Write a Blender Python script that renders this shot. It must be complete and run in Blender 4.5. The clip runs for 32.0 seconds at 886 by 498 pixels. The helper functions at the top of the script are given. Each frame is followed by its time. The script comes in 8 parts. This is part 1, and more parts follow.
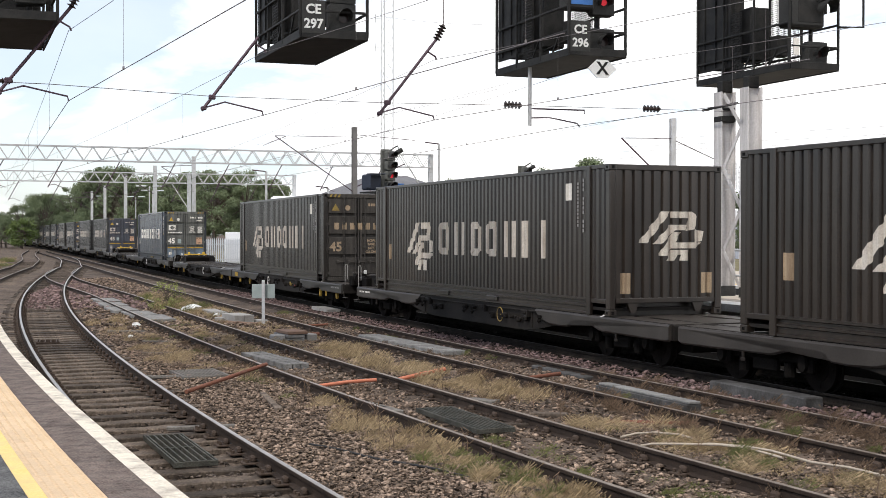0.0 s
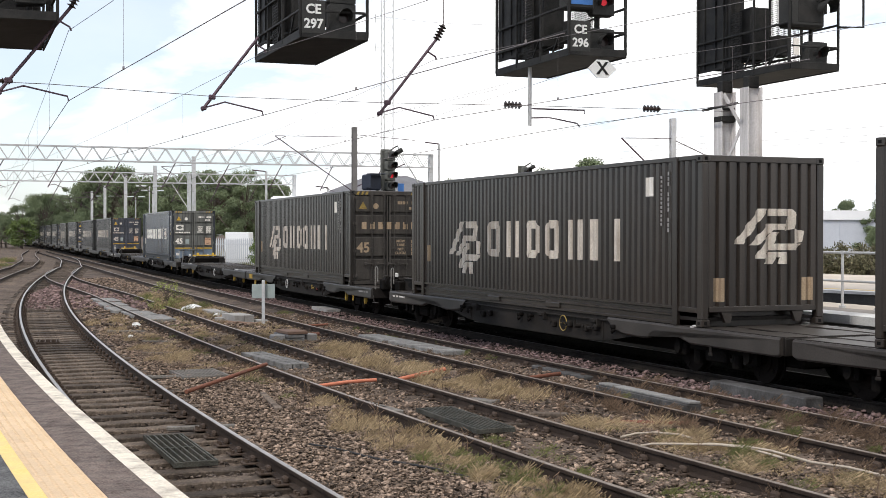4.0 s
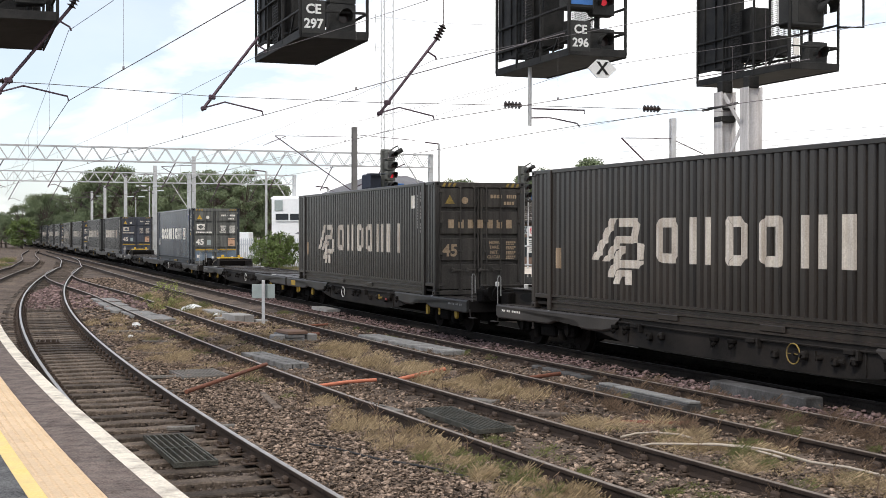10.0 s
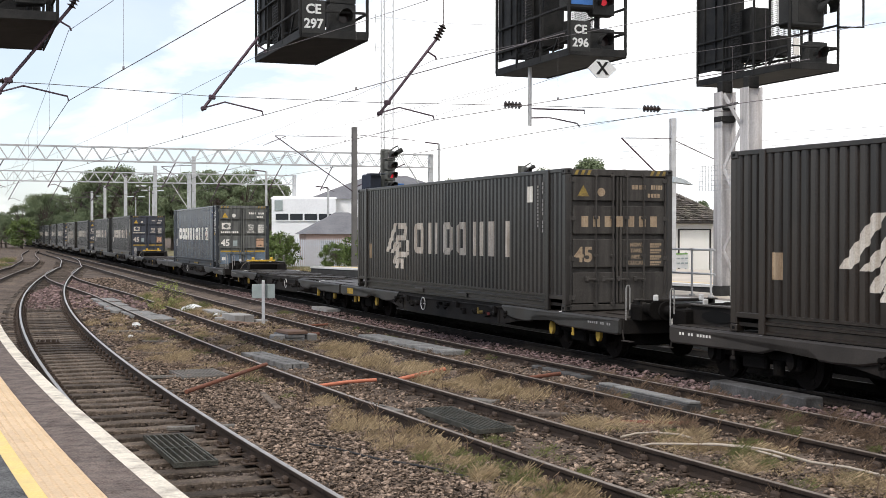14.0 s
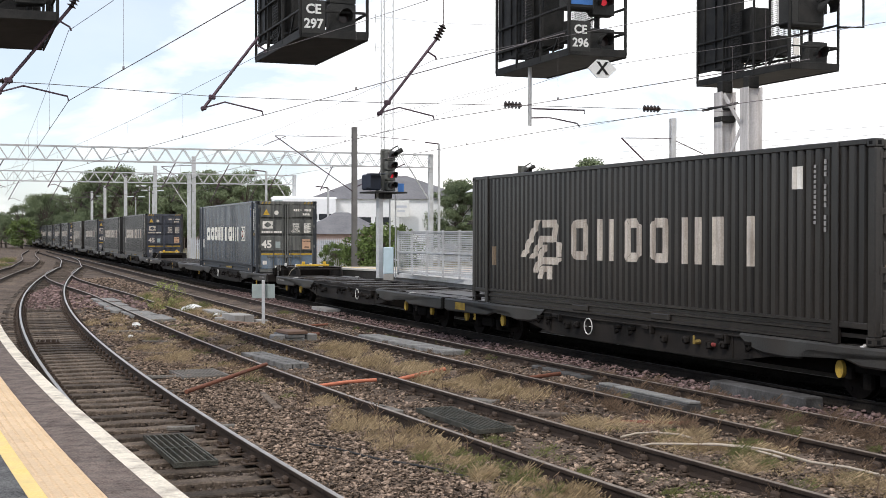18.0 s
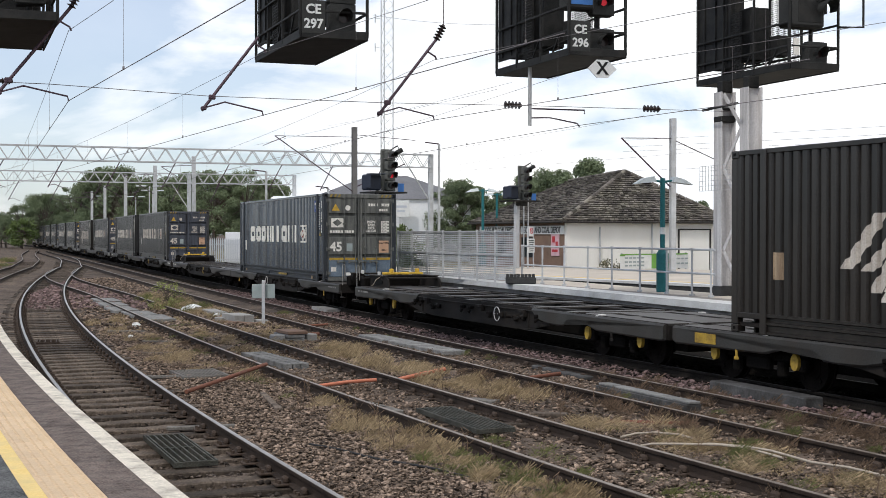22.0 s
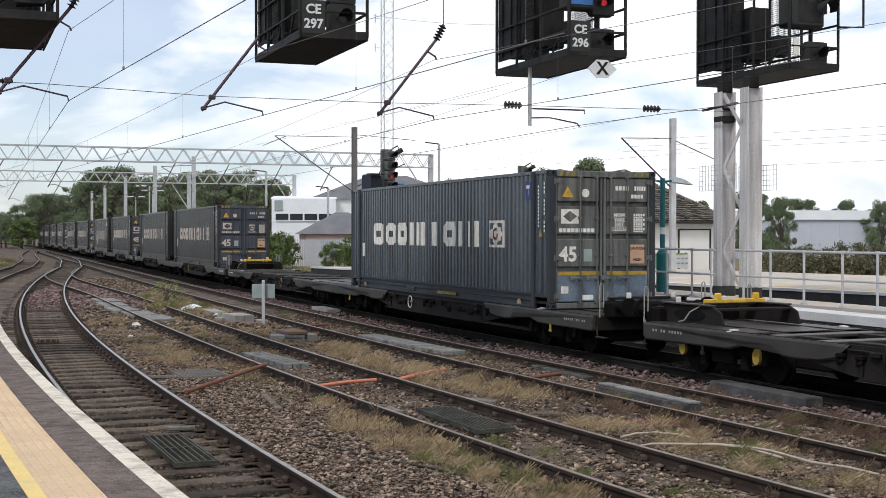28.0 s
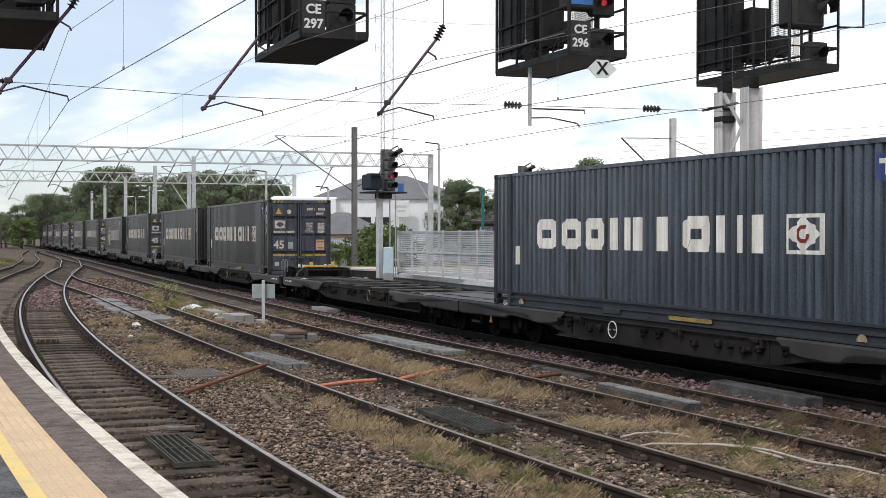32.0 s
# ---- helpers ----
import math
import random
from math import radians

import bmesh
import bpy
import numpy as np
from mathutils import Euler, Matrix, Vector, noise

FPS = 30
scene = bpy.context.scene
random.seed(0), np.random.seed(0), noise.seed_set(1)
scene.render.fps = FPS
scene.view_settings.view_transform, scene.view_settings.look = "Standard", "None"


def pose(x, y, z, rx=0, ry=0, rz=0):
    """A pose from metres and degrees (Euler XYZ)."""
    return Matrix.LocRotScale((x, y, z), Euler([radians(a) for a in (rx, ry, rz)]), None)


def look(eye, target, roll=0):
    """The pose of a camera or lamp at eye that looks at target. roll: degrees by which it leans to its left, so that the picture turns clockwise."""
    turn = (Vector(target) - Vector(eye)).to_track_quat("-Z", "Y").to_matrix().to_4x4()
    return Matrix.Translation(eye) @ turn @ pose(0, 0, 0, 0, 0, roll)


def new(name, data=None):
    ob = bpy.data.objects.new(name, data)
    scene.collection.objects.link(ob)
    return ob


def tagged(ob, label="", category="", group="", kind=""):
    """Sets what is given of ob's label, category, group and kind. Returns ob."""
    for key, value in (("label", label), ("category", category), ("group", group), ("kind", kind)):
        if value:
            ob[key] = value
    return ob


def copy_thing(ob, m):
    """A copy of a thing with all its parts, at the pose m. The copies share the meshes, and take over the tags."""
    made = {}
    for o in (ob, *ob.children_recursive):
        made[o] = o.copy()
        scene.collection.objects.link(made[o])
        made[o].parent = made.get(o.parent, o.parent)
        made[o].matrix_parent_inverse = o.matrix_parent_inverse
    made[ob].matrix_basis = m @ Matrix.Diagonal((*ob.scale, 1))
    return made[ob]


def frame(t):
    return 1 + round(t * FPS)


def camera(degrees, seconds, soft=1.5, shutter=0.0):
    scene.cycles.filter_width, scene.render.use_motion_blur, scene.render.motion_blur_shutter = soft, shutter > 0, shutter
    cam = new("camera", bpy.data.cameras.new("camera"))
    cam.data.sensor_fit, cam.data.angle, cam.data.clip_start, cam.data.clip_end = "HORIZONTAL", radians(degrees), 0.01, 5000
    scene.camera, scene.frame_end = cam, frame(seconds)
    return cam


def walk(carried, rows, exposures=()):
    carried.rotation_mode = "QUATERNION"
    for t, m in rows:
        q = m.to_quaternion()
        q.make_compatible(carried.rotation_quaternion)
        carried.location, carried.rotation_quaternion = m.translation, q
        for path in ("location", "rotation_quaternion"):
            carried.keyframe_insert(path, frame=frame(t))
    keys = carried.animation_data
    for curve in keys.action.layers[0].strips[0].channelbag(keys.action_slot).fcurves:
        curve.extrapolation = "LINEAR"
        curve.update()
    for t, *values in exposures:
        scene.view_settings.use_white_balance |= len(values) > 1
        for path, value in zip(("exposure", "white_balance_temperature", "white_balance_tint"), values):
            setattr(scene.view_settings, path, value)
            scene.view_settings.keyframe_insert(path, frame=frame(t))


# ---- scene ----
cam = camera(37.634, 32.0, soft=0.85)
EYE = (0.0, 0.0, 2.392)
VIEW = look(EYE, (0.0, 100.0, 1.262), roll=0.07)
walk(cam, [(0.0, VIEW), (32.0, VIEW)],
     exposures=[(0.0, 0.27, 6720, 11), (13.0, 0.23, 6680, 11), (19.0, 0.19, 6630, 11), (21.5, -0.03, 6500, 10), (23.0, -0.14, 6450, 10),
                (28.0, -0.08, 6450, 10), (32.0, 0.03, 6550, 10)])

# ---- light ----
SUN_AZ, SUN_EL = 216.0, 48.0          # compass-like angle from +y towards +x, and height, degrees
world = bpy.data.worlds.new("sky")
scene.world = world
world.use_nodes = True
wn, wl = world.node_tree.nodes, world.node_tree.links
wn.clear()
w_out = wn.new("ShaderNodeOutputWorld")
w_bg = wn.new("ShaderNodeBackground")
w_sky = wn.new("ShaderNodeTexSky")
w_sky.sky_type = "NISHITA"
w_sky.sun_disc = False
w_sky.sun_elevation = radians(SUN_EL)
w_sky.sun_rotation = radians(SUN_AZ)
w_co = wn.new("ShaderNodeTexCoord")
w_map = wn.new("ShaderNodeMapping")
w_map.inputs["Location"].default_value = (5.1, 2.2, 0.4)
w_map.inputs["Scale"].default_value = (1.0, 1.0, 2.6)
w_noise = wn.new("ShaderNodeTexNoise")
w_noise.inputs["Scale"].default_value = 4.6
w_noise.inputs["Detail"].default_value = 9.0
w_noise.inputs["Roughness"].default_value = 0.52
w_noise.inputs["Distortion"].default_value = 0.35
w_ramp = wn.new("ShaderNodeValToRGB")
w_ramp.color_ramp.elements[0].position, w_ramp.color_ramp.elements[0].color = 0.45, (0.36, 0.36, 0.36, 1)
w_ramp.color_ramp.elements[1].position, w_ramp.color_ramp.elements[1].color = 0.57, (1, 1, 1, 1)
w_gain = wn.new("ShaderNodeMix")
w_gain.data_type, w_gain.blend_type = "RGBA", "MULTIPLY"
w_gain.inputs[0].default_value = 1.0
w_gain.inputs[7].default_value = (0.106, 0.122, 0.146, 1)
w_soft = wn.new("ShaderNodeTexNoise")
w_soft.inputs["Scale"].default_value = 4.2
w_soft.inputs["Detail"].default_value = 6.0
w_cloud = wn.new("ShaderNodeValToRGB")
w_cloud.color_ramp.elements[0].position, w_cloud.color_ramp.elements[0].color = 0.3, (1.03, 1.09, 1.17, 1)
w_cloud.color_ramp.elements[1].position, w_cloud.color_ramp.elements[1].color = 0.6, (1.4, 1.4, 1.4, 1)
w_mix = wn.new("ShaderNodeMix")
w_mix.data_type = "RGBA"
wl.new(w_co.outputs["Generated"], w_map.inputs["Vector"])
wl.new(w_map.outputs["Vector"], w_noise.inputs["Vector"])
wl.new(w_map.outputs["Vector"], w_soft.inputs["Vector"])
# the cloud thickens from one side of the sky to the other
w_side = wn.new("ShaderNodeSeparateXYZ")
w_thick = wn.new("ShaderNodeMapRange")
for key, v in (("From Min", -0.4), ("From Max", 0.3), ("To Min", -0.15), ("To Max", 0.14)):
    w_thick.inputs[key].default_value = v
w_cover = wn.new("ShaderNodeMath")
w_cover.operation = "ADD"
wl.new(w_co.outputs["Generated"], w_side.inputs[0])
wl.new(w_side.outputs["X"], w_thick.inputs["Value"])
wl.new(w_noise.outputs["Fac"], w_cover.inputs[0])
wl.new(w_thick.outputs["Result"], w_cover.inputs[1])
w_low = wn.new("ShaderNodeMapRange")
for key, v in (("From Min", 0.01), ("From Max", 0.13), ("To Min", 0.07), ("To Max", 0.0)):
    w_low.inputs[key].default_value = v
w_bank = wn.new("ShaderNodeMath")
w_bank.operation = "ADD"
wl.new(w_side.outputs["Z"], w_low.inputs["Value"])
wl.new(w_cover.outputs[0], w_bank.inputs[0])
wl.new(w_low.outputs["Result"], w_bank.inputs[1])
wl.new(w_bank.outputs[0], w_ramp.inputs["Fac"])
wl.new(w_soft.outputs["Fac"], w_cloud.inputs["Fac"])
wl.new(w_sky.outputs["Color"], w_gain.inputs[6])
wl.new(w_ramp.outputs["Color"], w_mix.inputs[0])
wl.new(w_gain.outputs[2], w_mix.inputs[6])
wl.new(w_cloud.outputs["Color"], w_mix.inputs[7])
wl.new(w_mix.outputs[2], w_bg.inputs["Color"])
w_bg.inputs["Strength"].default_value = 0.95
wl.new(w_bg.outputs["Background"], w_out.inputs["Surface"])

sun = new("sun", bpy.data.lights.new("sun", "SUN"))
sun.data.energy, sun.data.angle, sun.data.color = 1.9, radians(7), (1.0, 0.96, 0.9)
sun_way = Vector((math.sin(radians(SUN_AZ)) * math.cos(radians(SUN_EL)),
                  math.cos(radians(SUN_AZ)) * math.cos(radians(SUN_EL)), math.sin(radians(SUN_EL))))
sun.matrix_basis = look(sun_way * 60, (0, 0, 0))


# ---- materials ----
def surface(name, c1, c2, rough=0.8, metal=0.0, scale=3.0, fine=40.0, bump=0.15, dirt=None, dirt_amount=0.5,
            dirt_scale=1.2, streak=False, vary=0.0, spec=0.22, bump_at=None, coords="Object"):
    """A weathered surface: two colours mixed by noise at two scales, dirt in patches or in streaks that run down, fine relief."""
    m = bpy.data.materials.new(name)
    m.use_nodes = True
    n, l = m.node_tree.nodes, m.node_tree.links
    b = n["Principled BSDF"]
    co = n.new("ShaderNodeTexCoord")
    big = n.new("ShaderNodeTexNoise")
    big.inputs["Scale"].default_value, big.inputs["Detail"].default_value = scale, 5
    small = n.new("ShaderNodeTexNoise")
    small.inputs["Scale"].default_value, small.inputs["Detail"].default_value = fine, 4
    for t in (big, small):
        l.new(co.outputs[coords], t.inputs["Vector"])
    add = n.new("ShaderNodeMath")
    add.operation = "MULTIPLY_ADD"
    add.inputs[1].default_value = 0.55
    l.new(small.outputs["Fac"], add.inputs[0])
    half = n.new("ShaderNodeMath")
    half.operation = "MULTIPLY"
    half.inputs[1].default_value = 0.45
    l.new(big.outputs["Fac"], half.inputs[0])
    l.new(half.outputs[0], add.inputs[2])
    ramp = n.new("ShaderNodeValToRGB")
    ramp.color_ramp.elements[0].position, ramp.color_ramp.elements[0].color = 0.36, (*c1, 1)
    ramp.color_ramp.elements[1].position, ramp.color_ramp.elements[1].color = 0.64, (*c2, 1)
    l.new(add.outputs[0], ramp.inputs["Fac"])
    colour = ramp.outputs["Color"]
    if dirt:
        mp = n.new("ShaderNodeMapping")
        mp.inputs["Scale"].default_value = (6, 6, 0.35) if streak else (1, 1, 1)
        l.new(co.outputs[coords], mp.inputs["Vector"])
        d = n.new("ShaderNodeTexNoise")
        d.inputs["Scale"].default_value, d.inputs["Detail"].default_value = dirt_scale, 8
        d.inputs["Roughness"].default_value = 0.65
        l.new(mp.outputs["Vector"], d.inputs["Vector"])
        dr = n.new("ShaderNodeValToRGB")
        dr.color_ramp.elements[0].position, dr.color_ramp.elements[0].color = 0.42, (0, 0, 0, 1)
        dr.color_ramp.elements[1].position, dr.color_ramp.elements[1].color = 0.66, (dirt_amount,) * 3 + (1,)
        l.new(d.outputs["Fac"], dr.inputs["Fac"])
        mx = n.new("ShaderNodeMix")
        mx.data_type = "RGBA"
        l.new(dr.outputs["Color"], mx.inputs[0])
        l.new(colour, mx.inputs[6])
        mx.inputs[7].default_value = (*dirt, 1)
        colour = mx.outputs[2]
    if vary:
        info = n.new("ShaderNodeObjectInfo")
        geo = n.new("ShaderNodeNewGeometry")
        sm = n.new("ShaderNodeMath")
        sm.operation = "ADD"
        l.new(info.outputs["Random"], sm.inputs[0])
        l.new(geo.outputs["Random Per Island"], sm.inputs[1])
        fr = n.new("ShaderNodeMath")
        fr.operation = "FRACT"
        l.new(sm.outputs[0], fr.inputs[0])
        mr = n.new("ShaderNodeMapRange")
        mr.inputs["To Min"].default_value, mr.inputs["To Max"].default_value = 1 - vary, 1 + vary
        l.new(fr.outputs[0], mr.inputs["Value"])
        hs = n.new("ShaderNodeHueSaturation")
        l.new(mr.outputs["Result"], hs.inputs["Value"])
        l.new(colour, hs.inputs["Color"])
        colour = hs.outputs["Color"]
    l.new(colour, b.inputs["Base Color"])
    b.inputs["Roughness"].default_value = rough
    b.inputs["Metallic"].default_value = metal
    b.inputs["Specular IOR Level"].default_value = spec
    if bump:
        bp = n.new("ShaderNodeBump")
        bp.inputs["Strength"].default_value, bp.inputs["Distance"].default_value = bump, bump_at or 0.01
        l.new(add.outputs[0], bp.inputs["Height"])
        l.new(bp.outputs["Normal"], b.inputs["Normal"])
    return m


def plain(name, c, rough=0.5, metal=0.0, glow=0.0):
    d = tuple(v * 0.8 for v in c)
    m = surface(name, d, c, rough, metal, 4.0, 60.0, 0.05)
    if glow:
        b = m.node_tree.nodes["Principled BSDF"]
        b.inputs["Emission Color"].default_value, b.inputs["Emission Strength"].default_value = (*c, 1), glow
    return m


# ground and sleepers under the train: its shade is put into these near-black colours
SHADED_BALLAST = surface("shade-black ballast", (0.007, 0.0065, 0.006), (0.02, 0.018, 0.016), 0.9, 0, 1.3, 26, 0.9, (0.035, 0.03, 0.026), 0.3, 0.8, bump_at=0.04, spec=0.05)
SHADED_SLEEPER = surface("shade-black sleeper and rail web", (0.012, 0.01, 0.009), (0.03, 0.026, 0.022), 0.9, 0, 3, 34, 0.4, spec=0.05)
BALLAST = surface("ballast ground", (0.03, 0.022, 0.0168), (0.2, 0.15, 0.115), 0.95, 0, 1.6, 26, 1.0, (0.034, 0.028, 0.023), 0.6, 0.6, bump_at=0.04)
GRATE = surface("weathered iron grating", (0.02, 0.021, 0.018), (0.1, 0.1, 0.085), 0.7, 0.2, 5, 60, 0.1, (0.05, 0.035, 0.024), 0.4, 3)
STONE = surface("ballast stone", (0.033, 0.0228, 0.017), (0.315, 0.234, 0.178), 0.92, 0, 9, 60, 0.3, vary=0.85)
DARK_STONE = surface("grimy crib stone", (0.02, 0.016, 0.013), (0.13, 0.102, 0.084), 0.92, 0, 9, 60, 0.3, vary=0.85)
PINK_STONE = surface("pink granite ballast", (0.1, 0.068, 0.064), (0.25, 0.172, 0.162), 0.92, 0, 6, 60, 0.2, vary=0.5)
RAIL_SIDE = surface("rusty rail web", (0.017, 0.0118, 0.009), (0.05, 0.035, 0.0265), 0.85, 0.0, 5, 70, 0.15)
RAIL_TOP = surface("worn rail head", (0.3, 0.275, 0.245), (0.5, 0.465, 0.425), 0.36, 0.65, 3, 50, 0.03)
RAIL_DULL = surface("dull rail head", (0.17, 0.135, 0.108), (0.33, 0.275, 0.23), 0.45, 0.45, 3, 50, 0.06)
SLEEPER = surface("weathered timber sleeper", (0.05, 0.038, 0.029), (0.19, 0.15, 0.118), 0.92, 0, 4, 34, 0.8, (0.022, 0.017, 0.014), 0.8, 3.0, vary=0.5)
CHAIR = surface("rusty rail chair iron", (0.045, 0.032, 0.025), (0.09, 0.065, 0.05), 0.85, 0.2, 9, 80, 0.2)
CONCRETE = surface("weathered concrete", (0.25, 0.24, 0.225), (0.38, 0.37, 0.35), 0.9, 0, 1.5, 50, 0.15, (0.14, 0.13, 0.12), 0.7, 1.5)
SLAB = surface("damp concrete slab", (0.09, 0.088, 0.085), (0.25, 0.245, 0.235), 0.8, 0, 5, 50, 0.3, (0.045, 0.042, 0.039), 0.7, 3.5)
SLAB_PALE = surface("pale worn concrete lid", (0.14, 0.138, 0.133), (0.32, 0.315, 0.3), 0.85, 0, 4, 50, 0.3, (0.08, 0.076, 0.07), 0.6, 3.0)
SLAB_DARK = surface("grimy concrete trough", (0.045, 0.044, 0.043), (0.13, 0.127, 0.124), 0.85, 0, 4, 50, 0.35, (0.025, 0.023, 0.021), 0.7, 2.5)
TIMBER_GREY = surface("weathered grey timber", (0.1, 0.092, 0.083), (0.24, 0.224, 0.203), 0.88, 0, 3, 40, 0.3, (0.06, 0.054, 0.048), 0.5, 2)
PAVE_DARK = surface("dark platform asphalt", (0.035, 0.026, 0.022), (0.185, 0.142, 0.124), 0.92, 0, 5.0, 60, 0.5, (0.22, 0.19, 0.17), 0.4, 9.0)
PAVE_GREY = surface("grey platform asphalt", (0.02, 0.021, 0.023), (0.15, 0.15, 0.15), 0.92, 0, 4, 60, 0.5)
TACTILE = surface("buff tactile paving", (0.55, 0.405, 0.26), (0.68, 0.515, 0.345), 0.88, 0, 2.0, 60, 0.15, (0.3, 0.22, 0.16), 0.35, 2.0, vary=0.06)
WHITE_LINE = surface("worn white edge paint", (0.6, 0.545, 0.45), (0.82, 0.76, 0.65), 0.85, 0, 5, 60, 0.2, (0.22, 0.19, 0.16), 0.8, 5.0)
YELLOW_LINE = surface("yellow platform line", (0.68, 0.49, 0.18), (0.8, 0.61, 0.27), 0.8, 0, 4, 70, 0.1, (0.42, 0.33, 0.17), 0.5, 4.0)
GALV = surface("galvanised steel", (0.42, 0.43, 0.44), (0.57, 0.58, 0.59), 0.5, 0.15, 3, 30, 0.05, (0.25, 0.22, 0.19), 0.35, 2.5)
MAST_PAINT = surface("pale grey mast paint", (0.56, 0.54, 0.53), (0.72, 0.7, 0.69), 0.6, 0.0, 1.2, 25, 0.06, (0.26, 0.23, 0.21), 0.55, 1.1, streak=True)
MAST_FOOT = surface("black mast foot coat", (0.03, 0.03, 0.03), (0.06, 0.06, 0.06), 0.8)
CAGE = surface("dark cage steel", (0.011, 0.011, 0.011), (0.026, 0.026, 0.025), 0.65, 0.2, 3, 40, 0.1, (0.05, 0.045, 0.04), 0.3, 3.0)
SIGNAL_BLACK = surface("signal head black", (0.022, 0.022, 0.021), (0.045, 0.045, 0.043), 0.7, 0, 2, 40, 0.05)
WIRE = surface("contact wire", (0.15, 0.135, 0.135), (0.26, 0.235, 0.235), 0.6, 0.3, 4, 40, 0)
TUBE = surface("purple-brown cantilever tube", (0.07, 0.045, 0.06), (0.12, 0.085, 0.1), 0.6, 0.3, 4, 40, 0.05)
INSULATOR = surface("brown insulator", (0.03, 0.02, 0.018), (0.06, 0.042, 0.04), 0.3, 0, 4, 40, 0)
WAGON = surface("grimy wagon steel", (0.008, 0.0074, 0.007), (0.021, 0.0185, 0.0165), 0.72, 0.0, 1.4, 40, 0.12, (0.036, 0.029, 0.024), 0.4, 1.2, spec=0.12)
# colour holds the shade under the wagons, so it is almost black
BOGIE = surface("shade-black bogie", (0.005, 0.0045, 0.004), (0.012, 0.0105, 0.0095), 0.9, 0, 2, 40, 0.1, spec=0.05)
WAGON_GREEN = surface("grimy grey-green wagon steel", (0.024, 0.0235, 0.022), (0.056, 0.0545, 0.05), 0.5, 0.0, 1.4, 40, 0.1, (0.04, 0.032, 0.026), 0.6, 1.5)
NOSE = surface("worn brown-grey wagon paint", (0.023, 0.0195, 0.017), (0.054, 0.046, 0.0395), 0.48, 0.0, 1.1, 40, 0.08, (0.022, 0.018, 0.015), 0.6, 1.4, spec=0.35)
# wheels darkened by colour to match the shade below the deck
WHEEL = surface("shade-black wheel", (0.006, 0.005, 0.0045), (0.016, 0.013, 0.011), 0.9, 0.0, 4, 40, 0.1, spec=0.05)
YELLOW = surface("faded yellow paint", (0.55, 0.33, 0.03), (0.72, 0.46, 0.06), 0.6, 0, 5, 40, 0.05, (0.16, 0.11, 0.05), 0.6, 4.0)
WHITE_PAINT = surface("dulled white paint", (0.5, 0.49, 0.47), (0.7, 0.69, 0.67), 0.6, 0, 5, 60, 0.05, (0.3, 0.27, 0.24), 0.5, 5)
RUSSET_BOX = surface("grimy brown container paint", (0.0145, 0.0122, 0.0102), (0.03, 0.0247, 0.0205), 0.3, 0.0, 0.8, 30, 0.015, (0.008, 0.007, 0.0063), 0.85, 0.6, streak=True, spec=0.52)
RUSTED_BOX = surface("rust stained brown container paint", (0.0185, 0.0142, 0.0112), (0.036, 0.027, 0.021), 0.28, 0.0, 0.8, 30, 0.015, (0.01, 0.008, 0.007), 0.85, 0.6, streak=True, spec=0.58)
BLUE_BOX = surface("grimy blue container paint", (0.034, 0.045, 0.061), (0.066, 0.083, 0.107), 0.27, 0.0, 0.8, 30, 0.015, (0.008, 0.01, 0.015), 0.95, 0.75, streak=True, spec=0.7)
SLATE_BOX = surface("grimy slate container paint", (0.02, 0.0197, 0.0197), (0.036, 0.0355, 0.0355), 0.34, 0.0, 0.8, 30, 0.015, (0.012, 0.0115, 0.0115), 0.7, 0.55, streak=True, spec=0.45)
DOOR_BROWN = surface("grimy brown door paint", (0.038, 0.034, 0.03), (0.068, 0.061, 0.054), 0.5, 0, 1.2, 40, 0.04, (0.022, 0.019, 0.017), 0.7, 1.0, streak=True)
BLUE_FRAME = surface("grimy dark blue container frame", (0.018, 0.022, 0.027), (0.042, 0.049, 0.058), 0.5, 0.0, 1.2, 30, 0.03, (0.03, 0.026, 0.022), 0.5, 1.5)
DOOR_GREY = surface("grimy grey door paint", (0.1, 0.1, 0.091), (0.165, 0.165, 0.152), 0.55, 0, 1.2, 40, 0.04, (0.038, 0.041, 0.041), 0.75, 1.0, streak=True)
DOOR_PALE = surface("faded blue door paint", (0.1, 0.135, 0.175), (0.19, 0.235, 0.28), 0.55, 0, 1.2, 40, 0.04, (0.05, 0.06, 0.08), 0.8, 1.6)
DOOR_BLUE = surface("grimy dark blue door paint", (0.05, 0.055, 0.07), (0.085, 0.092, 0.112), 0.62, 0, 1.2, 40, 0.06, (0.035, 0.033, 0.033), 0.7, 1.0, streak=True)
LETTER = surface("grimy off-white lettering", (0.68, 0.65, 0.59), (0.86, 0.84, 0.78), 0.7, 0, 2.5, 40, 0.03, (0.34, 0.3, 0.25), 0.5, 1.2, streak=True)
LETTER_TAN = surface("stained cream lettering", (0.28, 0.205, 0.13), (0.44, 0.335, 0.225), 0.7, 0, 2.5, 40, 0.03, (0.15, 0.1, 0.065), 0.6, 1.2, streak=True)
LETTER_CREAM = surface("dirty cream lettering", (0.46, 0.41, 0.35), (0.68, 0.63, 0.55), 0.7, 0, 2.5, 40, 0.03, (0.24, 0.19, 0.15), 0.6, 1.2, streak=True)
LETTER_DULL = surface("dulled cream lettering", (0.42, 0.375, 0.32), (0.64, 0.585, 0.515), 0.7, 0, 2.5, 40, 0.03, (0.18, 0.145, 0.12), 0.7, 1.2, streak=True)
RED_MARK = plain("dull red mark", (0.2, 0.04, 0.035), 0.8)
ORANGE_LABEL = plain("pale orange label", (0.55, 0.34, 0.22), 0.6)
BLUE_LABEL = plain("blue label", (0.05, 0.08, 0.2), 0.5)
PALE_BLUE = plain("pale blue cabinet paint", (0.5, 0.62, 0.67), 0.5)
